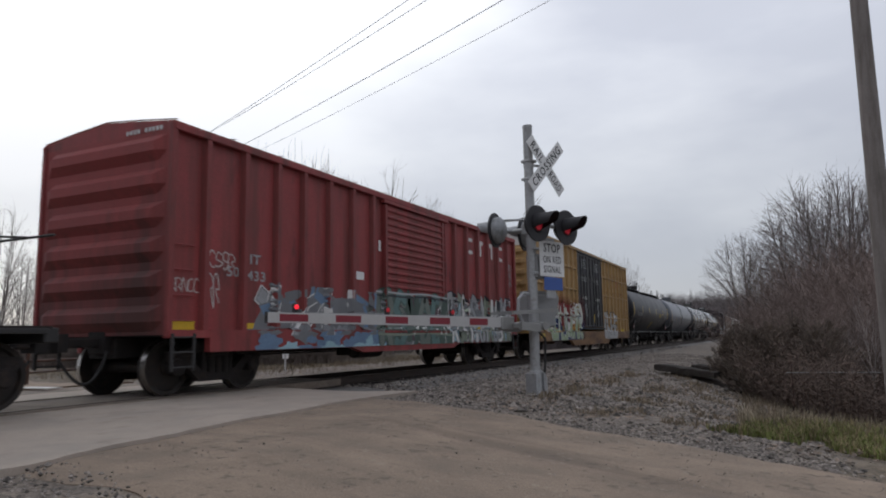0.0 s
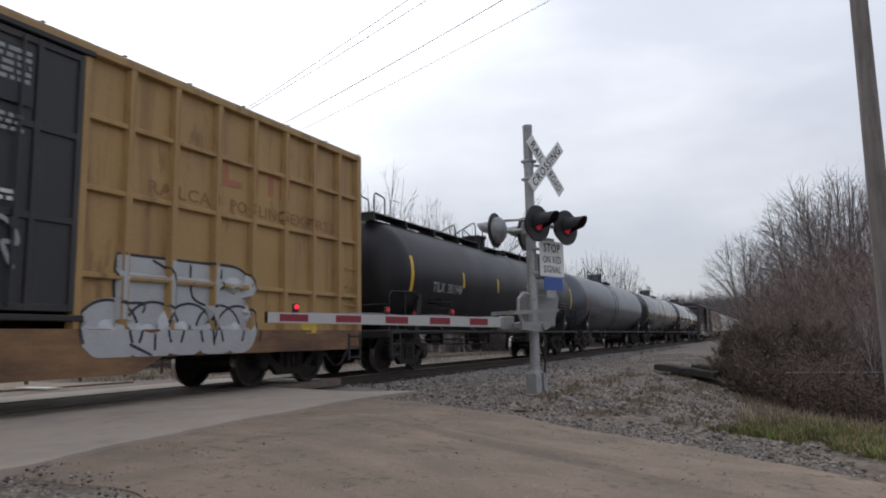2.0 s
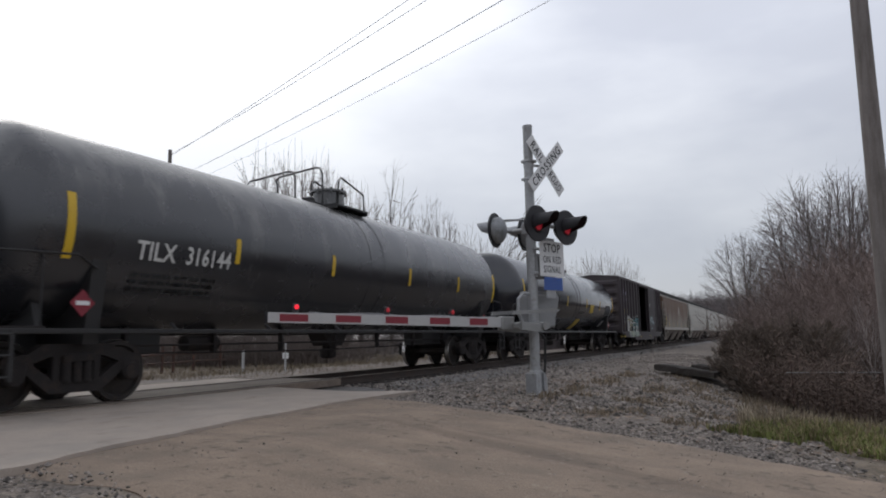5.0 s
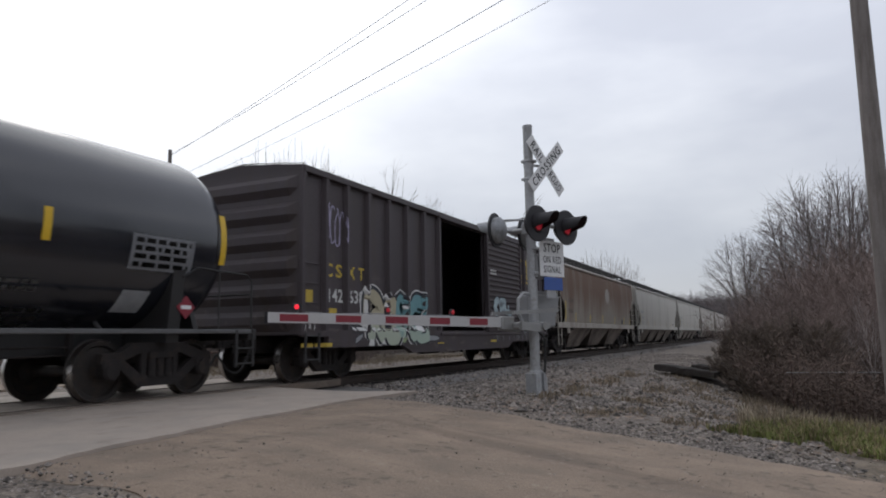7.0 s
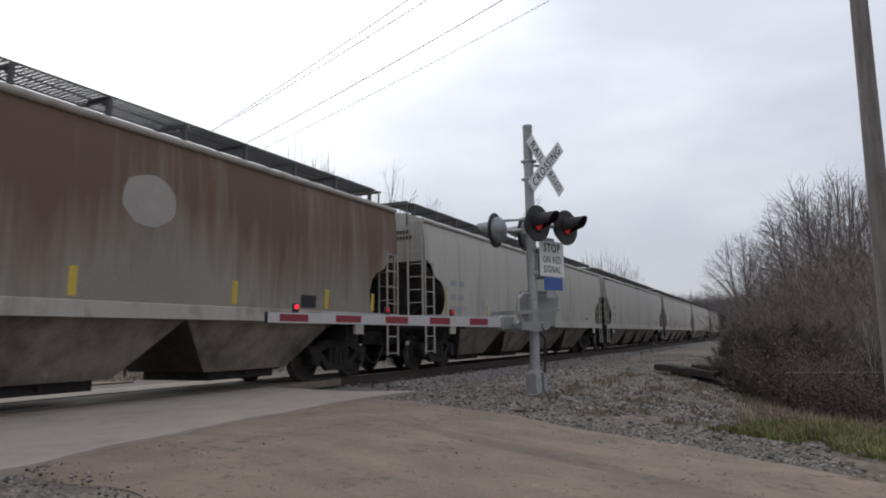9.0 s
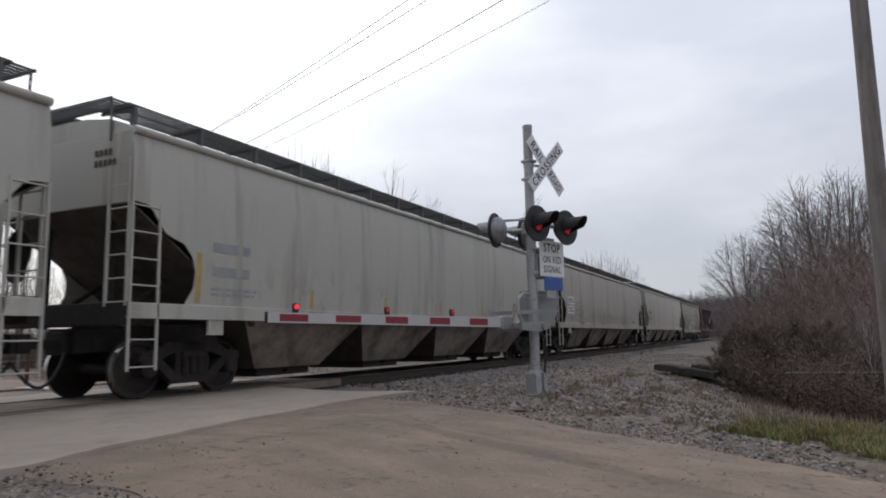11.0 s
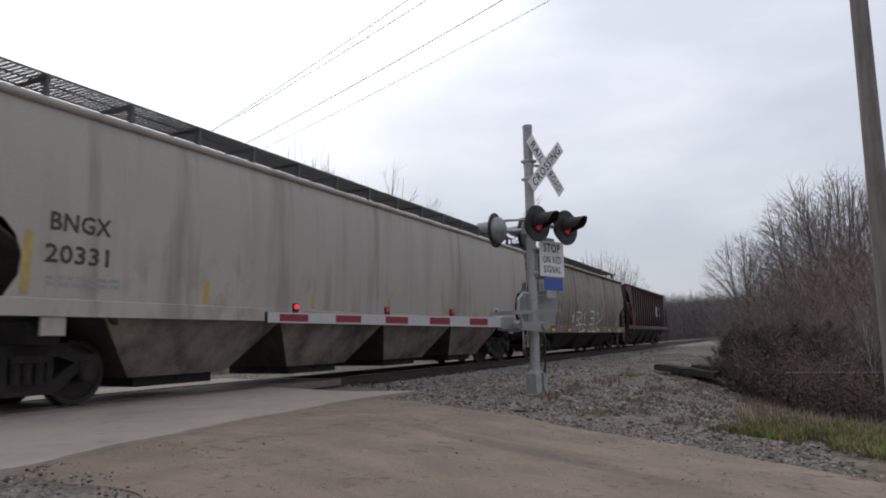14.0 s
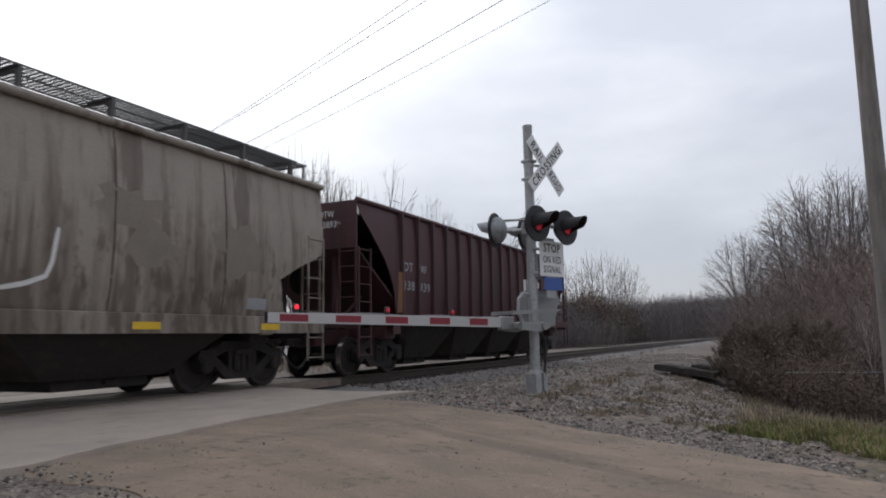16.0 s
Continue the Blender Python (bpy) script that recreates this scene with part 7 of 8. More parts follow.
def make_bushes():
    for px, dep, top, w, sd in ((236, 70, 508, 2.6, 21), (252, 74, 520, 2.4, 22), (282, 78, 535, 2.2, 23), (310, 86, 545, 2.4, 24)):
        x, y, tall = tall_to(px, top, dep)
        leaf_bush(x, y, tall, w, 7000, "evergreen", sd, "dark evergreen tree at the end of the hedge", "evergreen_tree", 5.0)
    for x, y, t, w, sd in ((-.85, 17.7, 1.55, .85, 3), (-.35, 16.5, 1.75, .95, 4), (.15, 17.9, 2.1, 1.0, 7), (.85, 16.9, 2.2, 1.0, 8), (-.45, 18.8, 1.6, .9, 9)):
        juniper(x, y, t, w, sd)
    for x, y, t, w, n, m, sd in ( (.3, 15.9, 1.9, 1.0, 3000, "dead_leaf", 5), (.8, 15.2, 1.6, 1.0, 2500, "dead_leaf", 6),
                                 (1.6, 14.8, 1.2, .9, 1800, "dead_leaf", 9), (2.3, 14.4, 1.4, 1.0, 1800, "dead_leaf", 10), (3.2, 14.6, 1.5, 1.0, 1800, "dead_leaf", 12)):
        leaf_bush(x, y, t, w, n, m, sd, "low bush with clinging brown leaves")

# ---- the train ----


def spray_mist(name, color, z0, z1, y0, y1):
    """Thin sprayed paint: full below z0, thinning out to nothing at z1 and towards both ends."""
    m = mat(name, color, 0.6, var=0.3, scale=2, bump=0)
    n, l = m.node_tree.nodes, m.node_tree.links
    tc = n.new("ShaderNodeTexCoord")
    sp = n.new("ShaderNodeSeparateXYZ")
    l.new(tc.outputs["Object"], sp.inputs[0])
    nz = n.new("ShaderNodeTexNoise")
    nz.inputs["Scale"].default_value, nz.inputs["Detail"].default_value = 1.6, 6
    l.new(tc.outputs["Object"], nz.inputs["Vector"])
    up = n.new("ShaderNodeMath")
    up.operation = "MULTIPLY_ADD"
    up.inputs[1].default_value = -0.9
    l.new(nz.outputs[0], up.inputs[0])
    l.new(sp.outputs["Z"], up.inputs[2])
    got = []
    for src, a, b in ((up.outputs[0], z1 - .45, z0 - .45), (sp.outputs["Y"], y0, y0 + 1.2), (sp.outputs["Y"], y1, y1 - 1.2)):
        mr = n.new("ShaderNodeMapRange")
        mr.interpolation_type = "SMOOTHSTEP"
        mr.inputs["From Min"].default_value, mr.inputs["From Max"].default_value = a, b
        l.new(src, mr.inputs[0])
        got.append(mr.outputs[0])
    for g in got[1:]:
        mu = n.new("ShaderNodeMath")
        mu.operation = "MULTIPLY"
        l.new(got[0], mu.inputs[0])
        l.new(g, mu.inputs[1])
        got[0] = mu.outputs[0]
    mu = n.new("ShaderNodeMath")
    mu.operation = "MULTIPLY"
    mu.inputs[1].default_value = 0.9
    l.new(got[0], mu.inputs[0])
    l.new(mu.outputs[0], n["Principled BSDF"].inputs["Alpha"])
    return name


def make_train():
    cars = []
    cars.append(tank_car(6.42 - 18.42, 18.42, dict(label="black tank car at the head of the shown cars", paint="black_tank_paint", rails=False, handrail=2.3, inset=1.0, truck=1.75)))
    # oxide-red boxcar
    L = 15.70
    P = dict(label="oxide-red ribbed boxcar with graffiti along its lower side", paint="red_paint", eave=4.33, ridge=4.53, sill=.70, belly=.58, fish=(5.0,), cut=.85,
             door=(6.5, 9.9), doorz=(1.12, 4.1), doorstyle="ribs", leaves=[(6.5, 9.9, "red_paint")], posts=[.75, 1.67, 2.57, 3.38, 4.26, 5.14, 6.0], ribs=6, truck=1.6, endpaint="grimy_red_paint")
    car, h, sf = boxcar(7.68, L, P), L / 2, box_surface(P, L)
    cars.append(car)
    logo_blocks(car, h, sf, (11.55, 12.42, 13.24, 14.14), 3.43, .5, .46, "stencil_white")
    tag(car, h, sf, .88, 1.5, 2.1, 2.36, 4, "spray_faint", 5, .013)
    tag(car, h, sf, .88, 1.12, 1.45, 1.95, 2, "spray_faint", 9, .014)
    tag(car, h, sf, .08, .68, 1.66, 1.86, 5, "spray_faint", 12, .010)
    for t, y, z, w in (("50", 1.30, 1.98, .3), ("IT", 1.86, 2.24, .3), ("433", 1.80, 1.94, .5)):
        mark(car, h, sf, t, .17, y, z, "stencil_faint", w)
    for g, lo, hi, n_, sd in (("spray_haze", .95, 1.6, 30, 1), ("spray_blue", .62, .95, 26, 2), ("spray_pale_blue", .60, .8, 10, 3)):
        mb, rnd = MB(), random.Random(sd)
        for k in range(n_):
            blob(mb, rnd.uniform(1.9, 6.4) - h, rnd.uniform(lo, hi), rnd.uniform(.15, .4), rnd.uniform(.06, .18), .002 + sd * .001 + k * .00002, rnd, rough=.3)
        part("graffiti", laid(mb, sf, h), g, car, "hazy grey and blue sprayed cloud", fix=False)
    for g, ya, yb, za, zb, n_, sd in (("spray_deep_green", 6.2, 10.3, .75, 1.8, 70, 6), ("spray_grey_green", 6.2, 10.0, .8, 1.85, 46, 8), ("spray_grey", 10.2, 15.1, .8, 1.8, 70, 7), ("spray_pale_green", 11.0, 13.6, .9, 1.8, 16, 9), ("spray_pale_blue", 9.9, 11.0, .8, 1.7, 12, 10), ("reflector_yellow", 9.0, 9.8, 1.3, 1.5, 3, 11)):
        mb, rnd = MB(), random.Random(sd)
        for k in range(n_):
            blob(mb, rnd.uniform(ya, yb) - h, rnd.uniform(za, zb), rnd.uniform(.15, .42), rnd.uniform(.08, .2), .002 + sd * .0004 + k * .00002, rnd, rough=.3)
        part("graffiti", laid(mb, sf, h), g, car, "muted sprayed fill", fix=False)
    wildstyle(car, h, sf, 2.2, 6.4, .98, 1.86, 30, ["spray_grey", "spray_haze", "spray_haze", "spray_blue"], "spray_haze", 31, size=1.3)
    throwup(car, h, sf, 6.2, 10.1, .72, 1.95, 6, ["spray_grey_green", "spray_teal_dull", "spray_deep_green"], "spray_deep_green", [], 63, weight=.17, picks=[3, 1, 5, 6, 4, 0], scales=(1.3, 1.1, .8), sharp=True, label="murky green graffiti letters")
    wildstyle(car, h, sf, 6.3, 10.0, .70, 1.9, 34, ["spray_haze", "spray_deep_green", "spray_teal_dull", "spray_grey_green", "spray_plum"], "spray_deep_green", 64, size=1.5)
    for za, wd, m_ in ((1.98, .022, "spray_silver"), (1.90, .02, "spray_dark"), (.98, .03, "spray_dull_green")):
        mb = MB()
        stroke(mb, curve_pts([(6.1 - h, za), (7.4 - h, za - .02), (8.6 - h, za + .02), (10.2 - h, za - .05)], 24), wd, .0165)
        part("graffiti", laid(mb, sf, h), m_, car, "long sprayed line", fix=False)
    wildstyle(car, h, sf, 10.1, 15.0, .75, 1.9, 40, ["spray_grey", "spray_dull_green", "spray_haze", "spray_pale_blue", "spray_grey_green"], "spray_haze", 67, size=1.7)
    throwup(car, h, sf, 10.0, 15.15, .98, 2.08, 9, ["spray_silver", "spray_dull_green", "spray_white", "spray_grey"], "spray_dark", [], 65, weight=.16, picks=[3, 4, 5, 1, 0, 5, 2, 3, 1], scales=(1.35, 1.2, .88), sharp=True, label="silver and white angular graffiti letters with black outline")
    throwup(car, h, sf, 10.2, 15.1, .68, 1.40, 11, ["spray_white", "spray_silver", "spray_dull_green", "spray_grey"], "spray_dark", [], 66, weight=.15, scales=(1.3, 1.15, .8), sharp=True, label="silver and white angular graffiti letters with black outline")
    mb = MB()
    for k in range(10):
        if k != 4:
            mb.box(.5 + k * .085, .55 + k * .085, -h - .014, -h - .010, 4.24, 4.31)
    tagged(part("small_writing", mb, "stencil_white", car), kind="stuff")
    plate(car, h, sf, 14.98, 15.42, 1.06, 1.3, "reflector_yellow")
    plate(car, h, sf, 12.0, 12.7, 1.12, 1.24, "reflector_yellow")
    plate(car, h, sf, 1.78, 2.3, 1.08, 1.18, "reflector_yellow")
    plate(car, h, sf, .08, .6, 1.06, 1.2, "reflector_yellow")
    plate(car, h, sf, 5.36, 5.68, 2.2, 2.38, "sign_white", "paper_notice")
    plate(car, h, sf, 6.33, 6.44, 2.94, 3.2, "sign_white", "paper_notice")
    tag(car, h, sf, 14.9, 15.5, 2.6, 3.3, 4, "spray_grey", 21, .014)
    # ochre high-cube boxcar
    L = 19.02
    P = dict(label="ochre-yellow high-cube boxcar with black double doors and graffiti", paint="ochre_paint", eave=5.0, ridge=5.10, sill=.66, belly=.42, fish=(5.5,), cut=.02,
             door=(7.02, 12.05), doorz=(1.28, 4.80), doorstyle="plug", leaves=[(7.04, 9.52, "black_door_paint"), (9.56, 12.03, "black_door_paint")], doorlabel="black plug door with lock rods",
             posts=[.1, .82, 1.72, 2.62, 3.52, 4.42, 5.35, 6.2, 6.95], bands=[1.80, 3.0, 4.0], ribs=8, truck=1.75, endcap=.62, cappaint="pale_cap", roofpaint="roof_metal", trackpaint="black_trim", sillpaint="grimy_ochre_paint")
    car, h, sf = boxcar(25.06, L, P), L / 2, box_surface(P, L)
    cars.append(car)
    for t, y, w, z in (("TB", .95, .60, 2.42), ("OX", 1.86, .54, 2.44), ("64", .95, .56, 1.97), ("07", 1.86, .50, 1.97), ("49", 2.74, .46, 2.0)):
        mark(car, h, sf, t, .235, y, z, "stencil_dark", w)
    for t, y, z, w in (("next", .92, 3.66, .5), ("road", .94, 3.47, .5), ("any", 3.62, 3.70, .42), ("road", 3.62, 3.52, .5)):
        mark(car, h, sf, t, .115, y, z, "stencil_dark", w, "slogan")
    mb = MB()
    stroke(mb, curve_pts([(1.95 - h, 4.0), (2.5 - h, 3.62), (3.2 - h, 3.2)], 14), .13, .006)
    part("company_mark", laid(mb, sf, h), "mark_blue", car, "faded red and blue crossed mark", fix=False)
    mb = MB()
    stroke(mb, curve_pts([(1.95 - h, 3.2), (2.55 - h, 3.62), (3.2 - h, 4.02)], 14), .11, .008)
    part("company_mark", laid(mb, sf, h), "gate_red", car, fix=False)
    tag(car, h, sf, .12, 1.65, 3.8, 4.2, 5, "spray_grey", 31, .018)
    mb = MB()
    ny, nz = 80, 20
    mb.add([(.0025, 1.6 - h + 6.9 * i / ny, 1.3 + 1.6 * j / nz) for j in range(nz + 1) for i in range(ny + 1)], [(j * (ny + 1) + i, j * (ny + 1) + i + 1, (j + 1) * (ny + 1) + i + 1, (j + 1) * (ny + 1) + i) for j in range(nz) for i in range(ny)])
    part("graffiti", laid(mb, sf, h), spray_mist("red_mist", (0.20, 0.022, 0.024), 2.0, 2.75, 1.7 - h, 8.4 - h), car, "soft red sprayed cloud", fix=False)
    mb = MB()
    mb.add([(.0045, 2.0 - h + 6.2 * i / ny, .68 + 1.35 * j / nz) for j in range(nz + 1) for i in range(ny + 1)], [(j * (ny + 1) + i, j * (ny + 1) + i + 1, (j + 1) * (ny + 1) + i + 1, (j + 1) * (ny + 1) + i) for j in range(nz) for i in range(ny)])
    part("graffiti", laid(mb, sf, h), spray_mist("navy_mist", (0.030, 0.045, 0.12), 1.35, 2.05, 2.0 - h, 8.2 - h), car, "soft navy sprayed cloud", fix=False)
    throwup(car, h, sf, 2.35, 7.55, .74, 2.12, 6, ["spray_ash_green"], "spray_white", [("spray_blue", .1, .7, 9), ("spray_orange", .15, .45, 3)], 14, weight=.155, picks=[4, 8, 1, 9, 0, 3], scales=(1.35, 1.08, .84), label="pale green graffiti letters over a red and navy cloud")
    tag(car, h, sf, 6.0, 6.3, 2.1, 2.4, 2, "spray_white", 15, .012)
    tag(car, h, sf, 1.95, 2.4, 1.02, 1.35, 3, "spray_white", 16, .012)
    mb, rnd = MB(), random.Random(19)
    for k, (y, z, ry, rz) in enumerate(((12.62, 1.05, .52, .46), (13.3, 1.0, .5, .42), (13.95, 1.05, .5, .42), (14.6, 1.05, .5, .42), (15.15, 1.05, .42, .4), (15.1, 1.65, .5, .46))):
        blob(mb, y - h, z, ry, rz, .004 + k * .0003, rnd, 26, .04)
    ny, nz = 40, 12
    o = [(.006, 12.72 + 2.5 * i / ny - h, 1.2 + .92 * j / nz) for j in range(nz + 1) for i in range(ny + 1)]
    mb.add(o, [(j * (ny + 1) + i, j * (ny + 1) + i + 1, (j + 1) * (ny + 1) + i + 1, (j + 1) * (ny + 1) + i) for j in range(nz) for i in range(ny)])
    part("graffiti", laid(mb, sf, h), "spray_silver", car, "silver bubble-letter graffiti with thin black outline", fix=False)
    mb = MB()
    arcs = [[(y + .5 * math.cos(t), 1.05 + .42 * math.sin(t)) for t in [math.pi * (1.15 - 1.3 * k / 8) for k in range(9)]] for y in (12.62, 13.4, 14.1, 14.75, 15.2)]
    arcs += [[(12.72, 2.14), (12.72, 1.5), (13.2, 1.44), (13.2, 1.3)], [(12.72, 2.14), (14.2, 2.14), (15.2, 2.12), (15.6, 1.75), (15.55, 1.25)], [(13.35, 2.1), (13.7, 1.9), (13.75, 1.4)], [(14.1, 2.1), (14.15, 1.6), (14.45, 1.45)], [(14.8, 2.08), (14.75, 1.7)], [(13.35, 1.0), (13.35, .75)], [(14.5, 1.2), (14.55, .8)], [(12.9, .85), (13.3, .68)]]
    for k, ln in enumerate(arcs):
        stroke(mb, [(p[0] - h, p[1]) for p in curve_pts(ln, 10)], .021, .008 + k * .0002)
    part("graffiti", laid(mb, sf, h), "spray_dark", car, "thin black graffiti outline", fix=False)
    for t, y, w in (("RAILCAR", 13.2, 1.55), ("POOLING", 14.95, 1.5), ("EXPERTS", 16.6, 1.5)):
        mark(car, h, sf, t, .2, y, 3.12, "faint_brown", w, "slogan")
    logo_blocks(car, h, sf, (14.75, 15.35, 15.95), 3.55, .5, .5, "faded_red_mark")
    plate(car, h, sf, .87, 1.12, 1.1, 1.55, "reflector_yellow")
    plate(car, h, sf, 1.0, 1.55, .80, .96, "stencil_yellow")
    plate(car, h, sf, 17.0, 17.5, 1.0, 1.2, "stencil_yellow")
    for y in (7.7, 10.25):
        plate(car, h, sf, y, y + 1.05, 3.85, 4.6, "spray_dark", "notice_panel")
        small_print(car, h, lambda a, b: sf(a, b) + .004, y + .05, 4.55, .95, 5, .055, "stencil_faint", int(y))
        small_print(car, h, lambda a, b: sf(a, b) + .004, y + .05, 3.7, .9, 3, .05, "stencil_faint", int(y) + 3)
        small_print(car, h, sf, y + .1, 2.75, .8, 2, .05, "stencil_white", int(y) + 5)
        tag(car, h, sf, y + .35, y + .95, 1.75, 2.35, 2, "spray_grey", int(y) + 7, .03)
    plate(car, h, sf, 9.9, 10.0, 1.5, 1.92, "reflector_yellow")
    # tank cars
    def tank(k, **P):
        c = tank_car(45.03 + k * 18.42, 18.42, P)
        cars.append(c)
        return c

    tank(0, label="satin black tank car with a roof walkway and yellow reflector strips", paint="satin_tank_paint", walk=True, dome=9.35,
         yellow=[(1.55, 2.05, .15, .95), (4.83, 2.33, .12, .46), (7.67, 2.33, .12, .46), (10.75, 2.33, .12, .46), (14.2, 2.33, .12, .46), (16.9, 2.1, .14, .9)],
         patches=[(12.4, 2.16, .95, .3, "dull_yellow"), (9.2, 1.35, .62, .46, "dull_yellow")],
         marks=[("TILX", .25, 2.85, 2.14, "stencil_faint", .75), ("351948", .25, 3.78, 2.14, "stencil_faint", 1.0)],
         bars=[(2.85, 1.95, 1.6, 3, .06, "spray_grey", 2), (12.5, 1.98, .8, 1, .05, "spray_grey", 3), (15.3, 2.3, 1.0, 4, .07, "spray_grey", 4)])
    tank(1, label="faded blue-black tank car with orange reflector strips", paint="faded_tank_paint", stripe="dull_orange", bands=[8.32, 9.05], bandpaint="seam_grime", dome=9.85,
         yellow=[(1.64, 1.99, .14, .94), (4.5, 2.1, .11, .46), (7.76, 2.15, .11, .46)], patches=[(11.05, 2.2, .09, .3, "spray_grey"), (16.7, 2.2, .1, .7, "spray_haze")],
         marks=[("GTCX", .25, 2.45, 2.04, "stencil_faint", .80), ("303276", .25, 3.38, 2.04, "stencil_faint", 1.02)],
         bars=[(2.62, 1.86, 1.9, 2, .05, "spray_grey", 6), (4.85, 2.28, .3, 2, .12, "spray_grey", 8), (7.9, 1.8, .7, 3, .05, "spray_grey", 9)])
    tank(2, label="glossy black tank car, paler towards the top", paint="pale_topped_tank_paint", bands=[9.3, 9.9], dome=9.7, yellow=[(1.6, 2.0, .13, .9), (4.8, 2.2, .11, .44), (7.7, 2.2, .11, .44), (11.1, 2.2, .11, .44), (14.1, 2.2, .11, .44), (16.9, 2.0, .13, .9)],
         marks=[("TILX", .27, 2.75, 2.1, "stencil_white", .75), ("316144", .27, 3.7, 2.1, "stencil_white", 1.0)], bars=[(2.75, 1.9, 1.7, 3, .06, "spray_grey", 12)])
    tank(3, label="glossy black tank car with yellow panels and reflector strips", paint="black_tank_paint", bands=[9.35, 9.9], dome=9.5, runner="runner_grey",
         yellow=[(1.6, 2.05, .14, .95), (4.3, 2.2, .11, .44), (7.6, 2.2, .12, .44), (11.08, 2.2, .12, .44), (13.85, 2.2, .12, .44), (17.0, 2.15, .13, .85)],
         patches=[(11.87, 1.99, .72, .4, "stencil_yellow"), (9.95, 1.2, .72, .45, "stencil_yellow"), (15.23, 1.95, 1.2, .52, "spray_haze"), (15.33, 1.33, .5, .32, "spray_grey")],
         marks=[("TILX", .28, 2.8, 2.05, "stencil_white", .8), ("316147", .28, 3.8, 2.05, "stencil_white", 1.05)],
         bars=[(6.76, 1.6, .66, 3, .045, "stencil_white", 14), (9.9, 2.0, 1.1, 1, .06, "stencil_white", 15), (15.3, 2.42, 1.05, 4, .07, "black_trim", 16), (13.2, 1.7, .8, 2, .05, "stencil_white", 17), (12.9, 1.35, 1.4, 3, .06, "stencil_white", 18)])
    # black boxcar with its door slid open
    L = 15.9
    P = dict(label="black ribbed boxcar with an open door and pale graffiti", paint="black_car_paint", eave=4.36, ridge=4.55, sill=.70, belly=.50, fish=(4.0,), cut=.85,
             door=(6.3, 9.5), doorz=(1.05, 4.18), doorstyle="ribs", leaves=[(9.52, 12.75, "black_car_paint")], far_leaves=[(6.3, 9.5, "black_car_paint")], slide=3.3,
             posts=[.8, 1.6, 2.48, 3.41, 4.33, 5.28, 6.2], ribs=6, truck=1.6)
    car, h, sf = boxcar(119.5, L, P), L / 2, box_surface(P, L)
    cars.append(car)
    logo_blocks(car, h, sf, (12.85, 13.68, 14.55), 2.98, .74, .42, "stencil_yellow")
    for y in (12.85, 13.68, 14.55):
        plate(car, h, sf, y, y + .42, 2.83, 2.9, "stencil_yellow", "company_mark")
    for t, y, w in (("C", .86, .26), ("S", 1.22, .25), ("X", 1.72, .26), ("T", 2.12, .25)):
        mark(car, h, sf, t, .27, y, 2.19, "stencil_yellow", w)
    for t, y, w in (("142", .90, .60), ("638", 1.72, .62)):
        mark(car, h, sf, t, .27, y, 1.66, "stencil_white", w)
    throwup(car, h, sf, 2.4, 5.45, .90, 1.80, 4, ["fade_sand", "fade_sand", "fade_teal", "fade_teal"], "spray_dark", [], 23, weight=.19, halo="spray_white", picks=[3, 6, 5, 7], scales=(1.62, 1.42, .92), label="pastel graffiti letters with black outline and white edge")
    plate(car, h, lambda a, b: sf(a, b) + .002, 1.72, 2.35, 1.0, 1.36, "sign_black", "number_panel")
    small_print(car, h, lambda a, b: sf(a, b) + .006, 1.8, 1.32, .5, 2, .1, "stencil_white", 71)
    tag(car, h, sf, .05, .5, 1.05, 1.4, 3, "spray_white", 72, .012)
    wildstyle(car, h, sf, 1.9, 5.7, .68, .92, 10, ["spray_white", "spray_grey", "spray_green"], "spray_dark", 8)
    tag(car, h, sf, .85, 1.55, 2.95, 3.65, 4, "spray_lilac", 25, .018)
    # worn pale-blue letters and drips on the slid door
    mb = MB()
    for k, (line, w) in enumerate((([(10.42, 2.09), (10.16, 2.0), (10.08, 1.84), (10.16, 1.68), (10.3, 1.64)], .14), ([(10.5, 1.86), (10.62, 1.98), (10.9, 2.0), (11.05, 1.9)], .17), ([(10.48, 1.78), (10.8, 1.84), (11.12, 1.8)], .13),
                                   ([(11.0, 1.72), (11.3, 1.68), (11.62, 1.66)], .10), ([(11.25, 1.9), (11.36, 1.8)], .09), ([(10.4, 1.5), (10.44, 1.3), (10.5, 1.2)], .07), ([(10.95, 1.5), (11.25, 1.52)], .05), ([(10.75, 1.3), (10.95, 1.26)], .05), ([(11.4, 1.46), (11.46, 1.3)], .04))):
        pts = [tuple(Vector(a).lerp(Vector(b), j / 4)) for a, b in zip(line, line[1:]) for j in range(4)] + [line[-1]]
        stroke(mb, [(a - h, b) for a, b in pts], w, .004 + k * .0004)
    part("graffiti", laid(mb, sf, h), "worn_blue", car, "worn pale-blue graffiti on the slid door", fix=False)
    tag(car, h, sf, 14.25, 15.0, 1.84, 2.04, 5, "spray_white", 29, .013)
    tag(car, h, sf, 13.05, 13.5, 1.86, 2.12, 3, "spray_haze", 28, .03)
    tag(car, h, sf, 12.95, 13.9, 1.08, 1.75, 2, "spray_haze", 30, .07)
    runs = random.Random(77)
    for k in range(26):
        y, top, w = runs.uniform(9.9, 15.2), runs.uniform(.86, 1.04), runs.uniform(.02, .07)
        plate(car, h, lambda a, b: sf(a, b) + .001, y, y + w, .74, top, "spray_haze", "paint_run")
    tag(car, h, sf, 14.3, 14.7, 2.75, 3.0, 2, "spray_white", 32, .014)
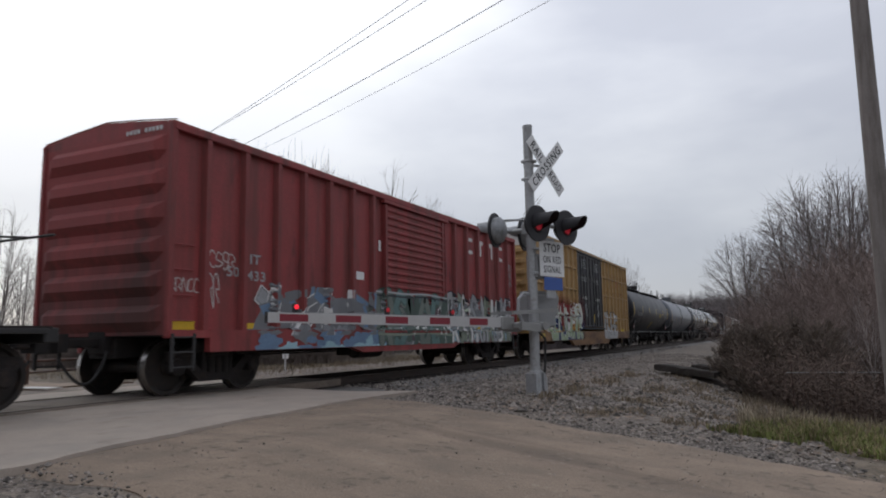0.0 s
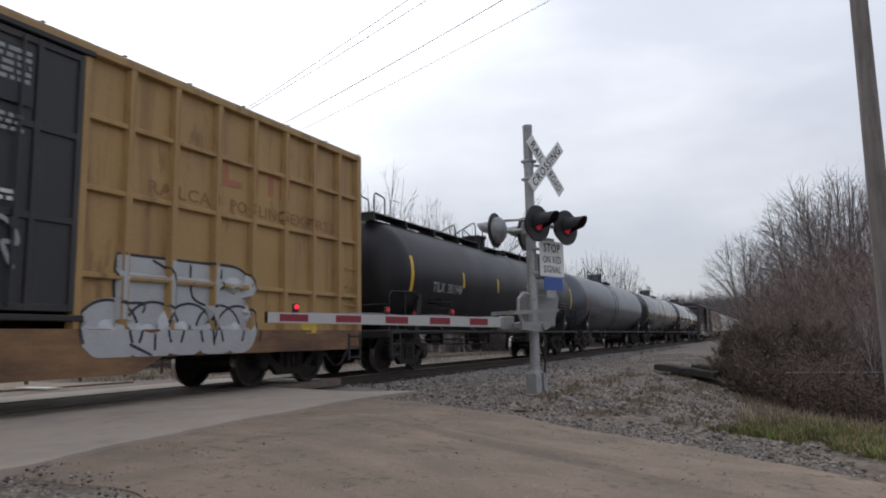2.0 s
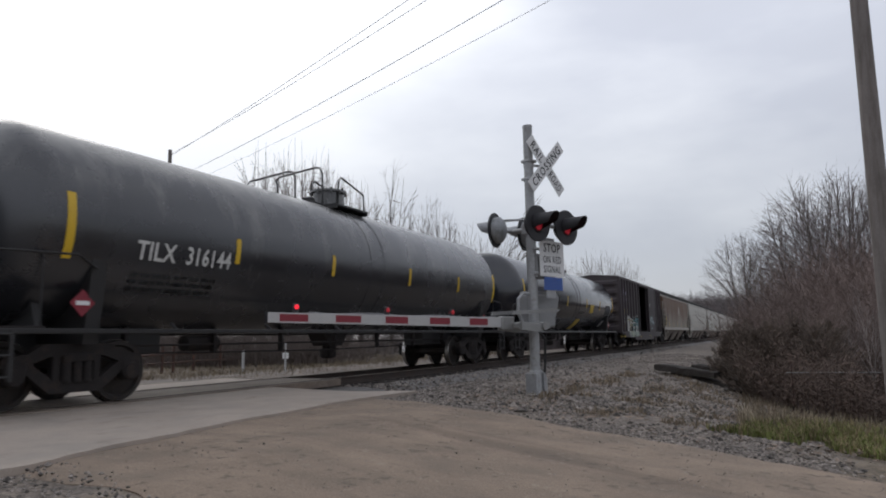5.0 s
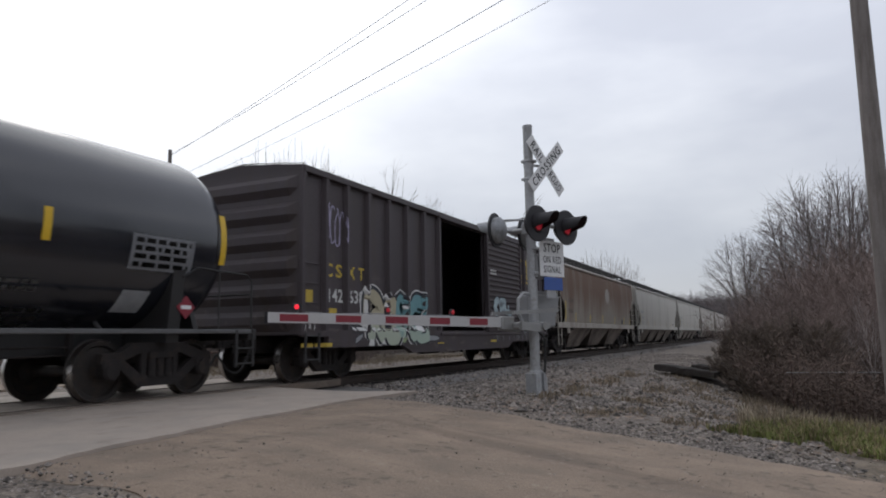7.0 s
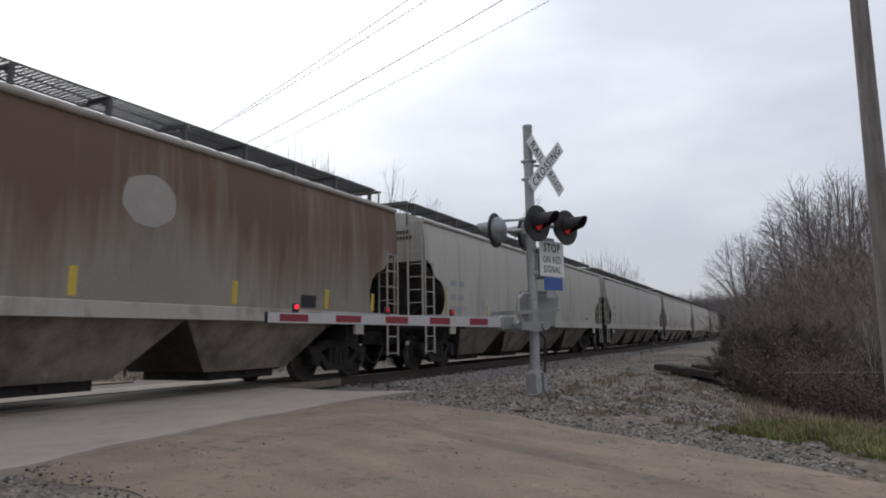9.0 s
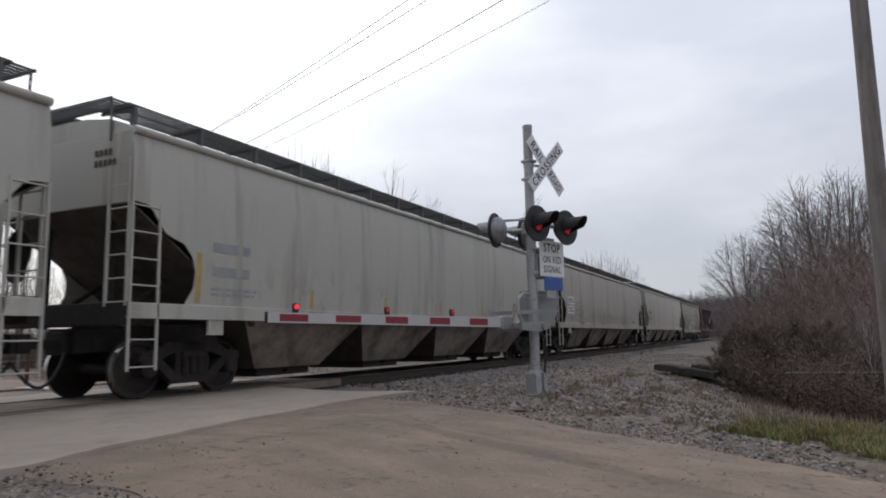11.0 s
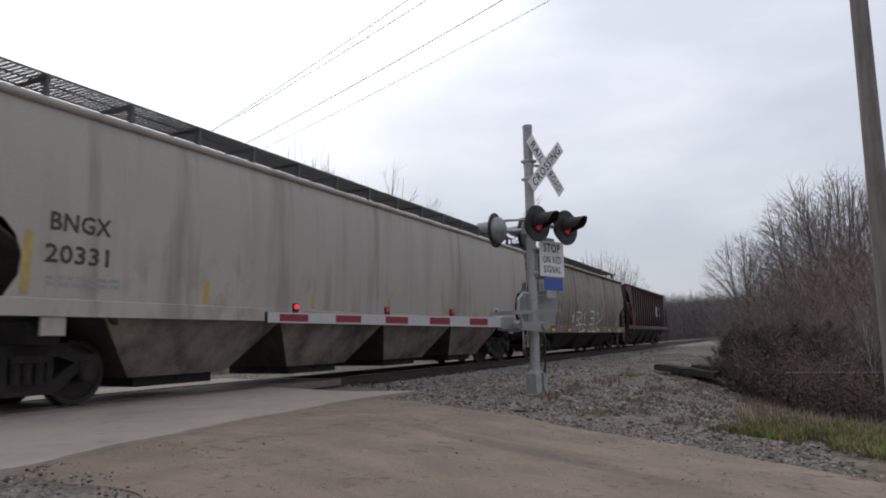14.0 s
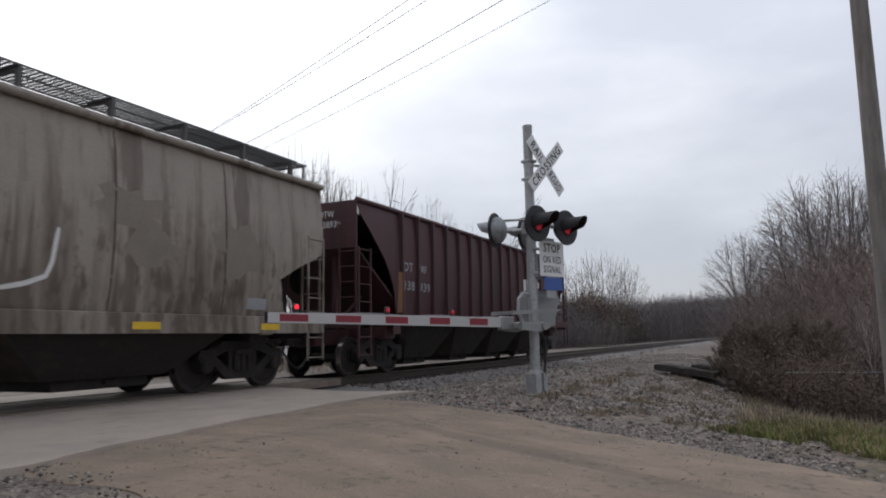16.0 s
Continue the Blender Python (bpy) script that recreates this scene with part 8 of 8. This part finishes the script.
    for y0, y1, z0, z1 in ((.13, .42, 1.61, 1.87), (.79, 1.27, 1.34, 1.52), (.05, .44, .72, .8), (.5, .95, .72, .8), (15.3, 15.6, 1.55, 1.87), (9.8, 10.26, .66, .78), (5.9, 6.3, .62, .74), (14.6, 15.0, 1.12, 1.25), (14.9, 15.6, .95, 1.02)):
        plate(car, h, sf, y0, y1, z0, z1, "stencil_yellow")
    plate(car, h, sf, 13.62, 14.02, 1.45, 1.7, "sign_white", "paper_notice")
    plate(car, h, lambda a, b: sf(a, b) + .003, 13.68, 13.96, 1.49, 1.66, "stencil_dark", "paper_notice")
    small_print(car, h, sf, 9.75, 3.05, .5, 2, .06, "stencil_white", 33)
    small_print(car, h, sf, 2.2, 1.4, .6, 2, .10, "stencil_white", 34)

    # covered hoppers
    def hop(s, L, **P):
        P.setdefault("bayz", .34)
        c = hopper(s, L, P)
        cars.append(c)
        return c, L / 2, hopper_surface(P)

    c, h, sf = hop(137.05, 17.2, label="rust-streaked grey covered hopper with a pale round patch", paint="rusty_hopper_paint", bays=3, chordpaint="grey_hopper_paint", sillpaint="grey_hopper_paint", ladderpaint="grey_hopper_paint", roofpaint="grey_hopper_paint")
    mark(c, h, sf, "CGOX", .16, 1.72, 2.38, "stencil_dark", .92)
    mark(c, h, sf, "1066", .2, 1.70, 1.88, "stencil_dark", .76)
    mb = MB()
    blob(mb, 9.7 - h, 2.98, .5, .40, .004, random.Random(3), rough=.04)
    part("painted_panel", laid(mb, sf, h), "pale_patch", c, "pale round painted patch", fix=False)
    for y in (1.25, 2.95, 5.7, 8.45, 11.5, 14.2, 16.0):
        plate(c, h, sf, y, y + .13, 1.5, 1.9 if y > 2 else 2.4, "stencil_yellow", "reflector_strip")
    plate(c, h, sf, 13.4, 13.9, 1.5, 1.75, "sign_black", "notice_panel")
    for s, pm, num in ((155.75, "pale_hopper_paint", 0), (177.45, "pale_hopper_paint", 0), (199.2, "grey_hopper_paint", "20032"), (221.1, "grey_hopper_paint", "20331")):
        lab = {155.75: "pale grey covered hopper with a brown label panel", 177.45: "clean pale grey covered hopper", 199.2: "grey covered hopper with thin graffiti along the sill", 221.1: "plain dusty grey covered hopper"}[s]
        c, h, sf = hop(s, 20.4, label=lab, paint=pm)
        if num:
            if s < 200:
                plate(c, h, sf, 1.5, 2.58, 2.28, 2.62, "sign_white", "number_panel")
                plate(c, h, sf, 1.46, 2.57, 1.86, 2.19, "sign_white", "number_panel")
            up = lambda a, b: sf(a, b) + .004
            mark(c, h, up, "BNGX", .23, 1.58, 2.34, "stencil_dark", .92)
            mark(c, h, up, num, .23, 1.54, 1.92, "stencil_dark", .95)
        else:
            small_print(c, h, sf, 1.6, 2.5, .9, 1, .16, "spray_grey", int(s))
            small_print(c, h, sf, 1.6, 2.1, .9, 1, .16, "spray_grey", int(s) + 1)
        small_print(c, h, sf, 1.6, 1.75, 1.1, 2, .05, "spray_grey", int(s) + 2)
        for y in (1.26, 4.3, 7.2, 10.2, 13.2, 16.3, 18.9):
            plate(c, h, sf, y, y + .12, 1.48, 2.3 if y < 2 or y > 18 else 1.85, "faded_yellow", "reflector_strip")
        plate(c, h, sf, 17.1, 17.55, 1.52, 1.8, "sign_white", "notice_panel")
        plate(c, h, lambda a, b: sf(a, b) + .003, 17.15, 17.5, 1.56, 1.76, "bay_shade_and_panel_grey", "notice_panel")
        if s == 199.2:
            for k, (a, b, z, n_) in enumerate(((2.9, 4.4, 2.2, 3), (5.2, 7.4, 2.12, 4), (8.0, 10.2, 2.0, 5))):
                throwup(c, h, sf, a, b, 1.52, z, n_, ["grey_hopper_paint"], ("spray_dark", "tag_grey")[k % 2], [], 71 + k, weight=.2, scales=(1.2, 1.0, .87), label="thin outlined graffiti letters")
            for k, (a, b) in enumerate(((10.6, 12.4), (12.8, 15.6))):
                tag(c, h, sf, a, b, 1.52, 1.86, int((b - a) * 3), "tag_grey", 40 + k, .011)
            for y in (7.55, 10.35):
                plate(c, h, lambda p, q: sf(p, q) + .003, y, y + .2, 1.52, 2.0, "faded_yellow", "reflector_strip")
            tag(c, h, sf, 2.95, 4.3, 1.5, 2.2, 3, "tag_pink", 47, .014)
        if s == 177.45:
            plate(c, h, lambda a, b: sf(a, b) + .006, 17.1, 17.55, 1.52, 1.8, "rust_patch", "notice_panel")
            tag(c, h, sf, 16.1, 16.3, 1.55, 1.95, 1, "rust_patch", 51, .03)
    sect = [(1.3, 1.50), (1.8, 1.575), (2.4, 1.60), (3.0, 1.585), (3.6, 1.53), (4.0, 1.46)]
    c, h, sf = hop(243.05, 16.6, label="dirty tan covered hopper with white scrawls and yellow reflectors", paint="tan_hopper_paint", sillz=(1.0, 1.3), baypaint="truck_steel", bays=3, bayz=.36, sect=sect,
                   cut=[(4.0, 0), (3.05, 0), (2.6, .06), (2.45, .35), (2.3, .75), (2.0, 1.35), (1.6, 1.25), (1.3, 1.1)])
    for y in (3.95, 6.4, 9.45, 11.95, 14.7, 1.5):
        plate(c, h, sf, y, y + .5, 1.06, 1.17, "reflector_yellow", "reflector_strip")
    for y in (2.6, 4.9, 7.15, 9.4, 11.6, 13.8):
        mb = MB()
        zz = [1.32 + 2.6 * k / 14 for k in range(15)]
        mb.add([(.004, y - h + e, z) for z in zz for e in (-.016, .016)], [(2 * k, 2 * k + 1, 2 * k + 3, 2 * k + 2) for k in range(14)])
        part("weld_seam", laid(mb, sf, h), "seam_rust", c, "dark weld seam", fix=False)
    scrawl = [[(4.85, 1.45), (5.25, 1.8)], [(4.85, 1.8), (5.25, 1.45)], [(5.05, 1.4), (5.05, 1.86)], [(5.62, 1.32), (5.68, 1.95), (6.35, 1.95), (6.3, 1.66), (5.7, 1.62), (6.5, 1.36), (5.62, 1.34)],
              [(6.55, 1.95), (6.5, 1.38), (7.1, 1.4), (7.05, 1.95)], [(7.3, 1.96), (7.2, 1.38), (7.6, 1.36)], [(8.15, 2.05), (9.1, 2.06), (9.0, 1.74), (8.3, 1.72), (9.1, 1.68), (9.0, 1.42), (8.1, 1.4)],
              [(9.5, 2.0), (9.95, 1.98), (9.9, 1.5), (9.6, 1.45)], [(5.7, 1.24), (5.72, 1.04), (6.6, 1.04), (6.58, 1.24)], [(7.5, 1.22), (7.5, 1.06), (8.0, 1.06)], [(8.3, 1.22), (8.35, 1.05), (8.9, 1.05), (8.9, 1.22)]]
    scrawl += [[(10.06, 1.55), (10.37, 1.62), (10.63, 1.73), (10.7, 1.92), (10.75, 2.37)]]
    mb = MB()
    for k, line in enumerate(scrawl):
        pts = [tuple(Vector(p).lerp(Vector(q), j / 6)) for p, q in zip(line, line[1:]) for j in range(6)] + [line[-1]]
        stroke(mb, [(p[0] - h, p[1]) for p in pts], .032, .005 + k * .0003)
    part("graffiti", laid(mb, sf, h), "spray_white", c, "white angular scrawl along the lower side", fix=False)
    for y0, y1, z0, z1 in ((11.3, 12.5, 2.5, 3.1), (7.6, 8.5, 2.7, 2.9), (13.6, 14.6, 2.0, 2.9), (11.8, 12.9, 2.0, 2.5), (3.2, 4.3, 1.5, 1.9)):
        mb = MB()
        blob(mb, (y0 + y1) / 2 - h, (z0 + z1) / 2, (y1 - y0) / 2, (z1 - z0) / 2, .004, random.Random(int(y0 * 10)), rough=.4)
        part("painted_panel", laid(mb, sf, h), "dark_patch", c, "dark overpainted patch", fix=False)
    plate(c, h, sf, 14.4, 14.9, 1.42, 1.62, "spray_grey", "notice_panel")
    c, h, sf = hop(261.0, 16.9, label="maroon ribbed open hopper with white stencils", category="hopper car", paint="maroon_paint", baypaint="truck_steel", open=True, slopepaint="maroon_paint", framepaint="maroon_paint",
                   posts=[1.95 + .86 * k for k in range(16)], cut=[(4.0, 0.05), (3.7, .12), (3.3, .55), (2.8, 1.1), (2.4, 1.42), (2.0, 1.62), (1.45, 1.75)])
    for t, y, w, z in (("DT", 2.06, .5, 2.55), ("W", 2.98, .34, 2.55), ("138", 2.04, .62, 2.08), ("939", 2.92, .62, 2.08)):
        mark(c, h, sf, t, .22, y, z, "stencil_faint", w)
    for t, z, w in (("DTW", 3.66, .42), ("138939", 3.42, .60)):
        lt = letters(t, .15, bold=.02)
        k = w / max(p[0] for p in lt.v)
        part("reporting_mark", lt.moved(Matrix.Translation((.5, -h - .006, z)) @ Matrix.Diagonal((k, 1, 1, 1))), "stencil_white", c, fix=False)
    logo_blocks(c, h, sf, (11.2, 12.5), 2.2, .75, .8, "stencil_white")
    plate(c, h, sf, 1.8, 1.95, 1.5, 2.5, "rust_patch", "reflector_strip")
    return cars


mat("runner_grey", (0.11, 0.11, 0.112), 0.5, metal=0.3, var=0.2, scale=3)
mat("seam_rust", (0.075, 0.058, 0.045), 0.8, var=0.4, scale=4)
mat("dull_orange", (0.36, 0.20, 0.04), 0.6, var=0.25, scale=5, bump=0)
mat("seam_grime", (0.024, 0.027, 0.036), 0.4, var=0.3, scale=3, bump=0.05)
mat("stencil_faint", (0.27, 0.275, 0.28), 0.6, var=0.35, scale=9, bump=0)
mat("dull_yellow", (0.25, 0.19, 0.04), 0.6, var=0.25, scale=5, bump=0)
mat("pale_cap", (0.50, 0.49, 0.46), 0.6, var=0.15, scale=2, second=(0.3, 0.27, 0.24), amount=0.2)
mat("fade_sand", (0.40, 0.36, 0.25), 0.6, var=0.15, scale=2, bump=0, second=(0.40, 0.45, 0.36), amount=0.5, zstain=(1.7, .9, .3))
mat("fade_teal", (0.13, 0.27, 0.29), 0.6, var=0.2, scale=2, bump=0, second=(0.38, 0.46, 0.38), amount=0.5, zstain=(1.7, .8, .3))
mat("faint_brown", (0.24, 0.125, 0.045), 0.6, var=0.2, scale=4, bump=0)
mat("spray_ash_green", (0.30, 0.38, 0.24), 0.6, var=0.12, scale=2, bump=0, second=(0.50, 0.54, 0.47), amount=0.5, zstain=(.6, 2.0, .3))
mat("spray_teal_dull", (0.10, 0.17, 0.165), 0.6, var=0.3, scale=2, bump=0)
mat("mark_blue", (0.045, 0.085, 0.26), 0.6, var=0.25, scale=3, bump=0)
mat("spray_faint", (0.42, 0.36, 0.34), 0.6, var=0.3, scale=6, bump=0)
mat("spray_plum", (0.085, 0.045, 0.06), 0.6, var=0.3, scale=2, bump=0)
mat("worn_blue", (0.36, 0.45, 0.475), 0.7, var=0.3, scale=2.5, bump=0, second=(0.09, 0.10, 0.105), amount=0.45, stretch=(0, 1, .5))
mat("spray_haze", (0.15, 0.155, 0.165), 0.6, var=0.3, scale=2, bump=0)
mat("spray_grey_green", (0.14, 0.165, 0.145), 0.6, var=0.3, scale=2, bump=0)
mat("spray_deep_green", (0.055, 0.085, 0.072), 0.6, var=0.35, scale=2, bump=0)
mat("spray_dull_green", (0.20, 0.23, 0.18), 0.6, var=0.3, scale=2, bump=0)
mat("spray_pale_green", (0.40, 0.46, 0.36), 0.6, var=0.2, scale=3, bump=0)
mat("spray_silver", (0.40, 0.41, 0.42), 0.45, metal=0.3, var=0.15, scale=3, bump=0)
mat("spray_lilac", (0.33, 0.30, 0.42), 0.6, var=0.2, scale=3, bump=0)
mat("faded_red_mark", (0.34, 0.13, 0.06), 0.6, var=0.2, scale=3, bump=0)
# black tank colour with pale streaks that grow denser with height
mat("pale_topped_tank_paint", (0.024, 0.025, 0.029), 0.27, var=0.35, scale=0.9, second=(0.16, 0.155, 0.145), amount=0.30, streak=1.4, bump=0.03, spec=0.9, zstain=(2.4, 3.9, .12))
mat("pale_patch", (0.30, 0.28, 0.25), 0.7, var=0.15, scale=4, bump=0.05)
mat("faded_yellow", (0.42, 0.30, 0.08), 0.6, var=0.25, scale=5, bump=0, second=(0.27, 0.25, 0.2), amount=0.4)
mat("tag_grey", (0.16, 0.16, 0.155), 0.6, var=0.2, scale=3, bump=0)
mat("tag_pink", (0.30, 0.16, 0.16), 0.6, var=0.2, scale=3, bump=0)
mat("rust_patch", (0.20, 0.10, 0.05), 0.7, var=0.3, scale=4, bump=0)
mat("dark_patch", (0.19, 0.165, 0.135), 0.7, var=0.2, scale=3, bump=0)

make_ground()
make_roads()
make_track()
crossing_signal()
make_poles()
make_fence()
make_timbers()
CARS = make_train()
make_trees()
make_thickets()
make_bushes()
make_ground_cover()


def motions():
    for car in CARS:
        x, y, z = car.location
        walk(car, [(t, pose(x, y - SPEED * t, z)) for t in (0, 4, 8, 12, 16)])
    turn = math.degrees(SPEED / WHEEL_R)
    for w, dy in SPIN:
        walk(w, [(k / FPS, pose(0, dy, WHEEL_R, turn * k / FPS)) for k in range(16 * FPS + 1)])


motions()
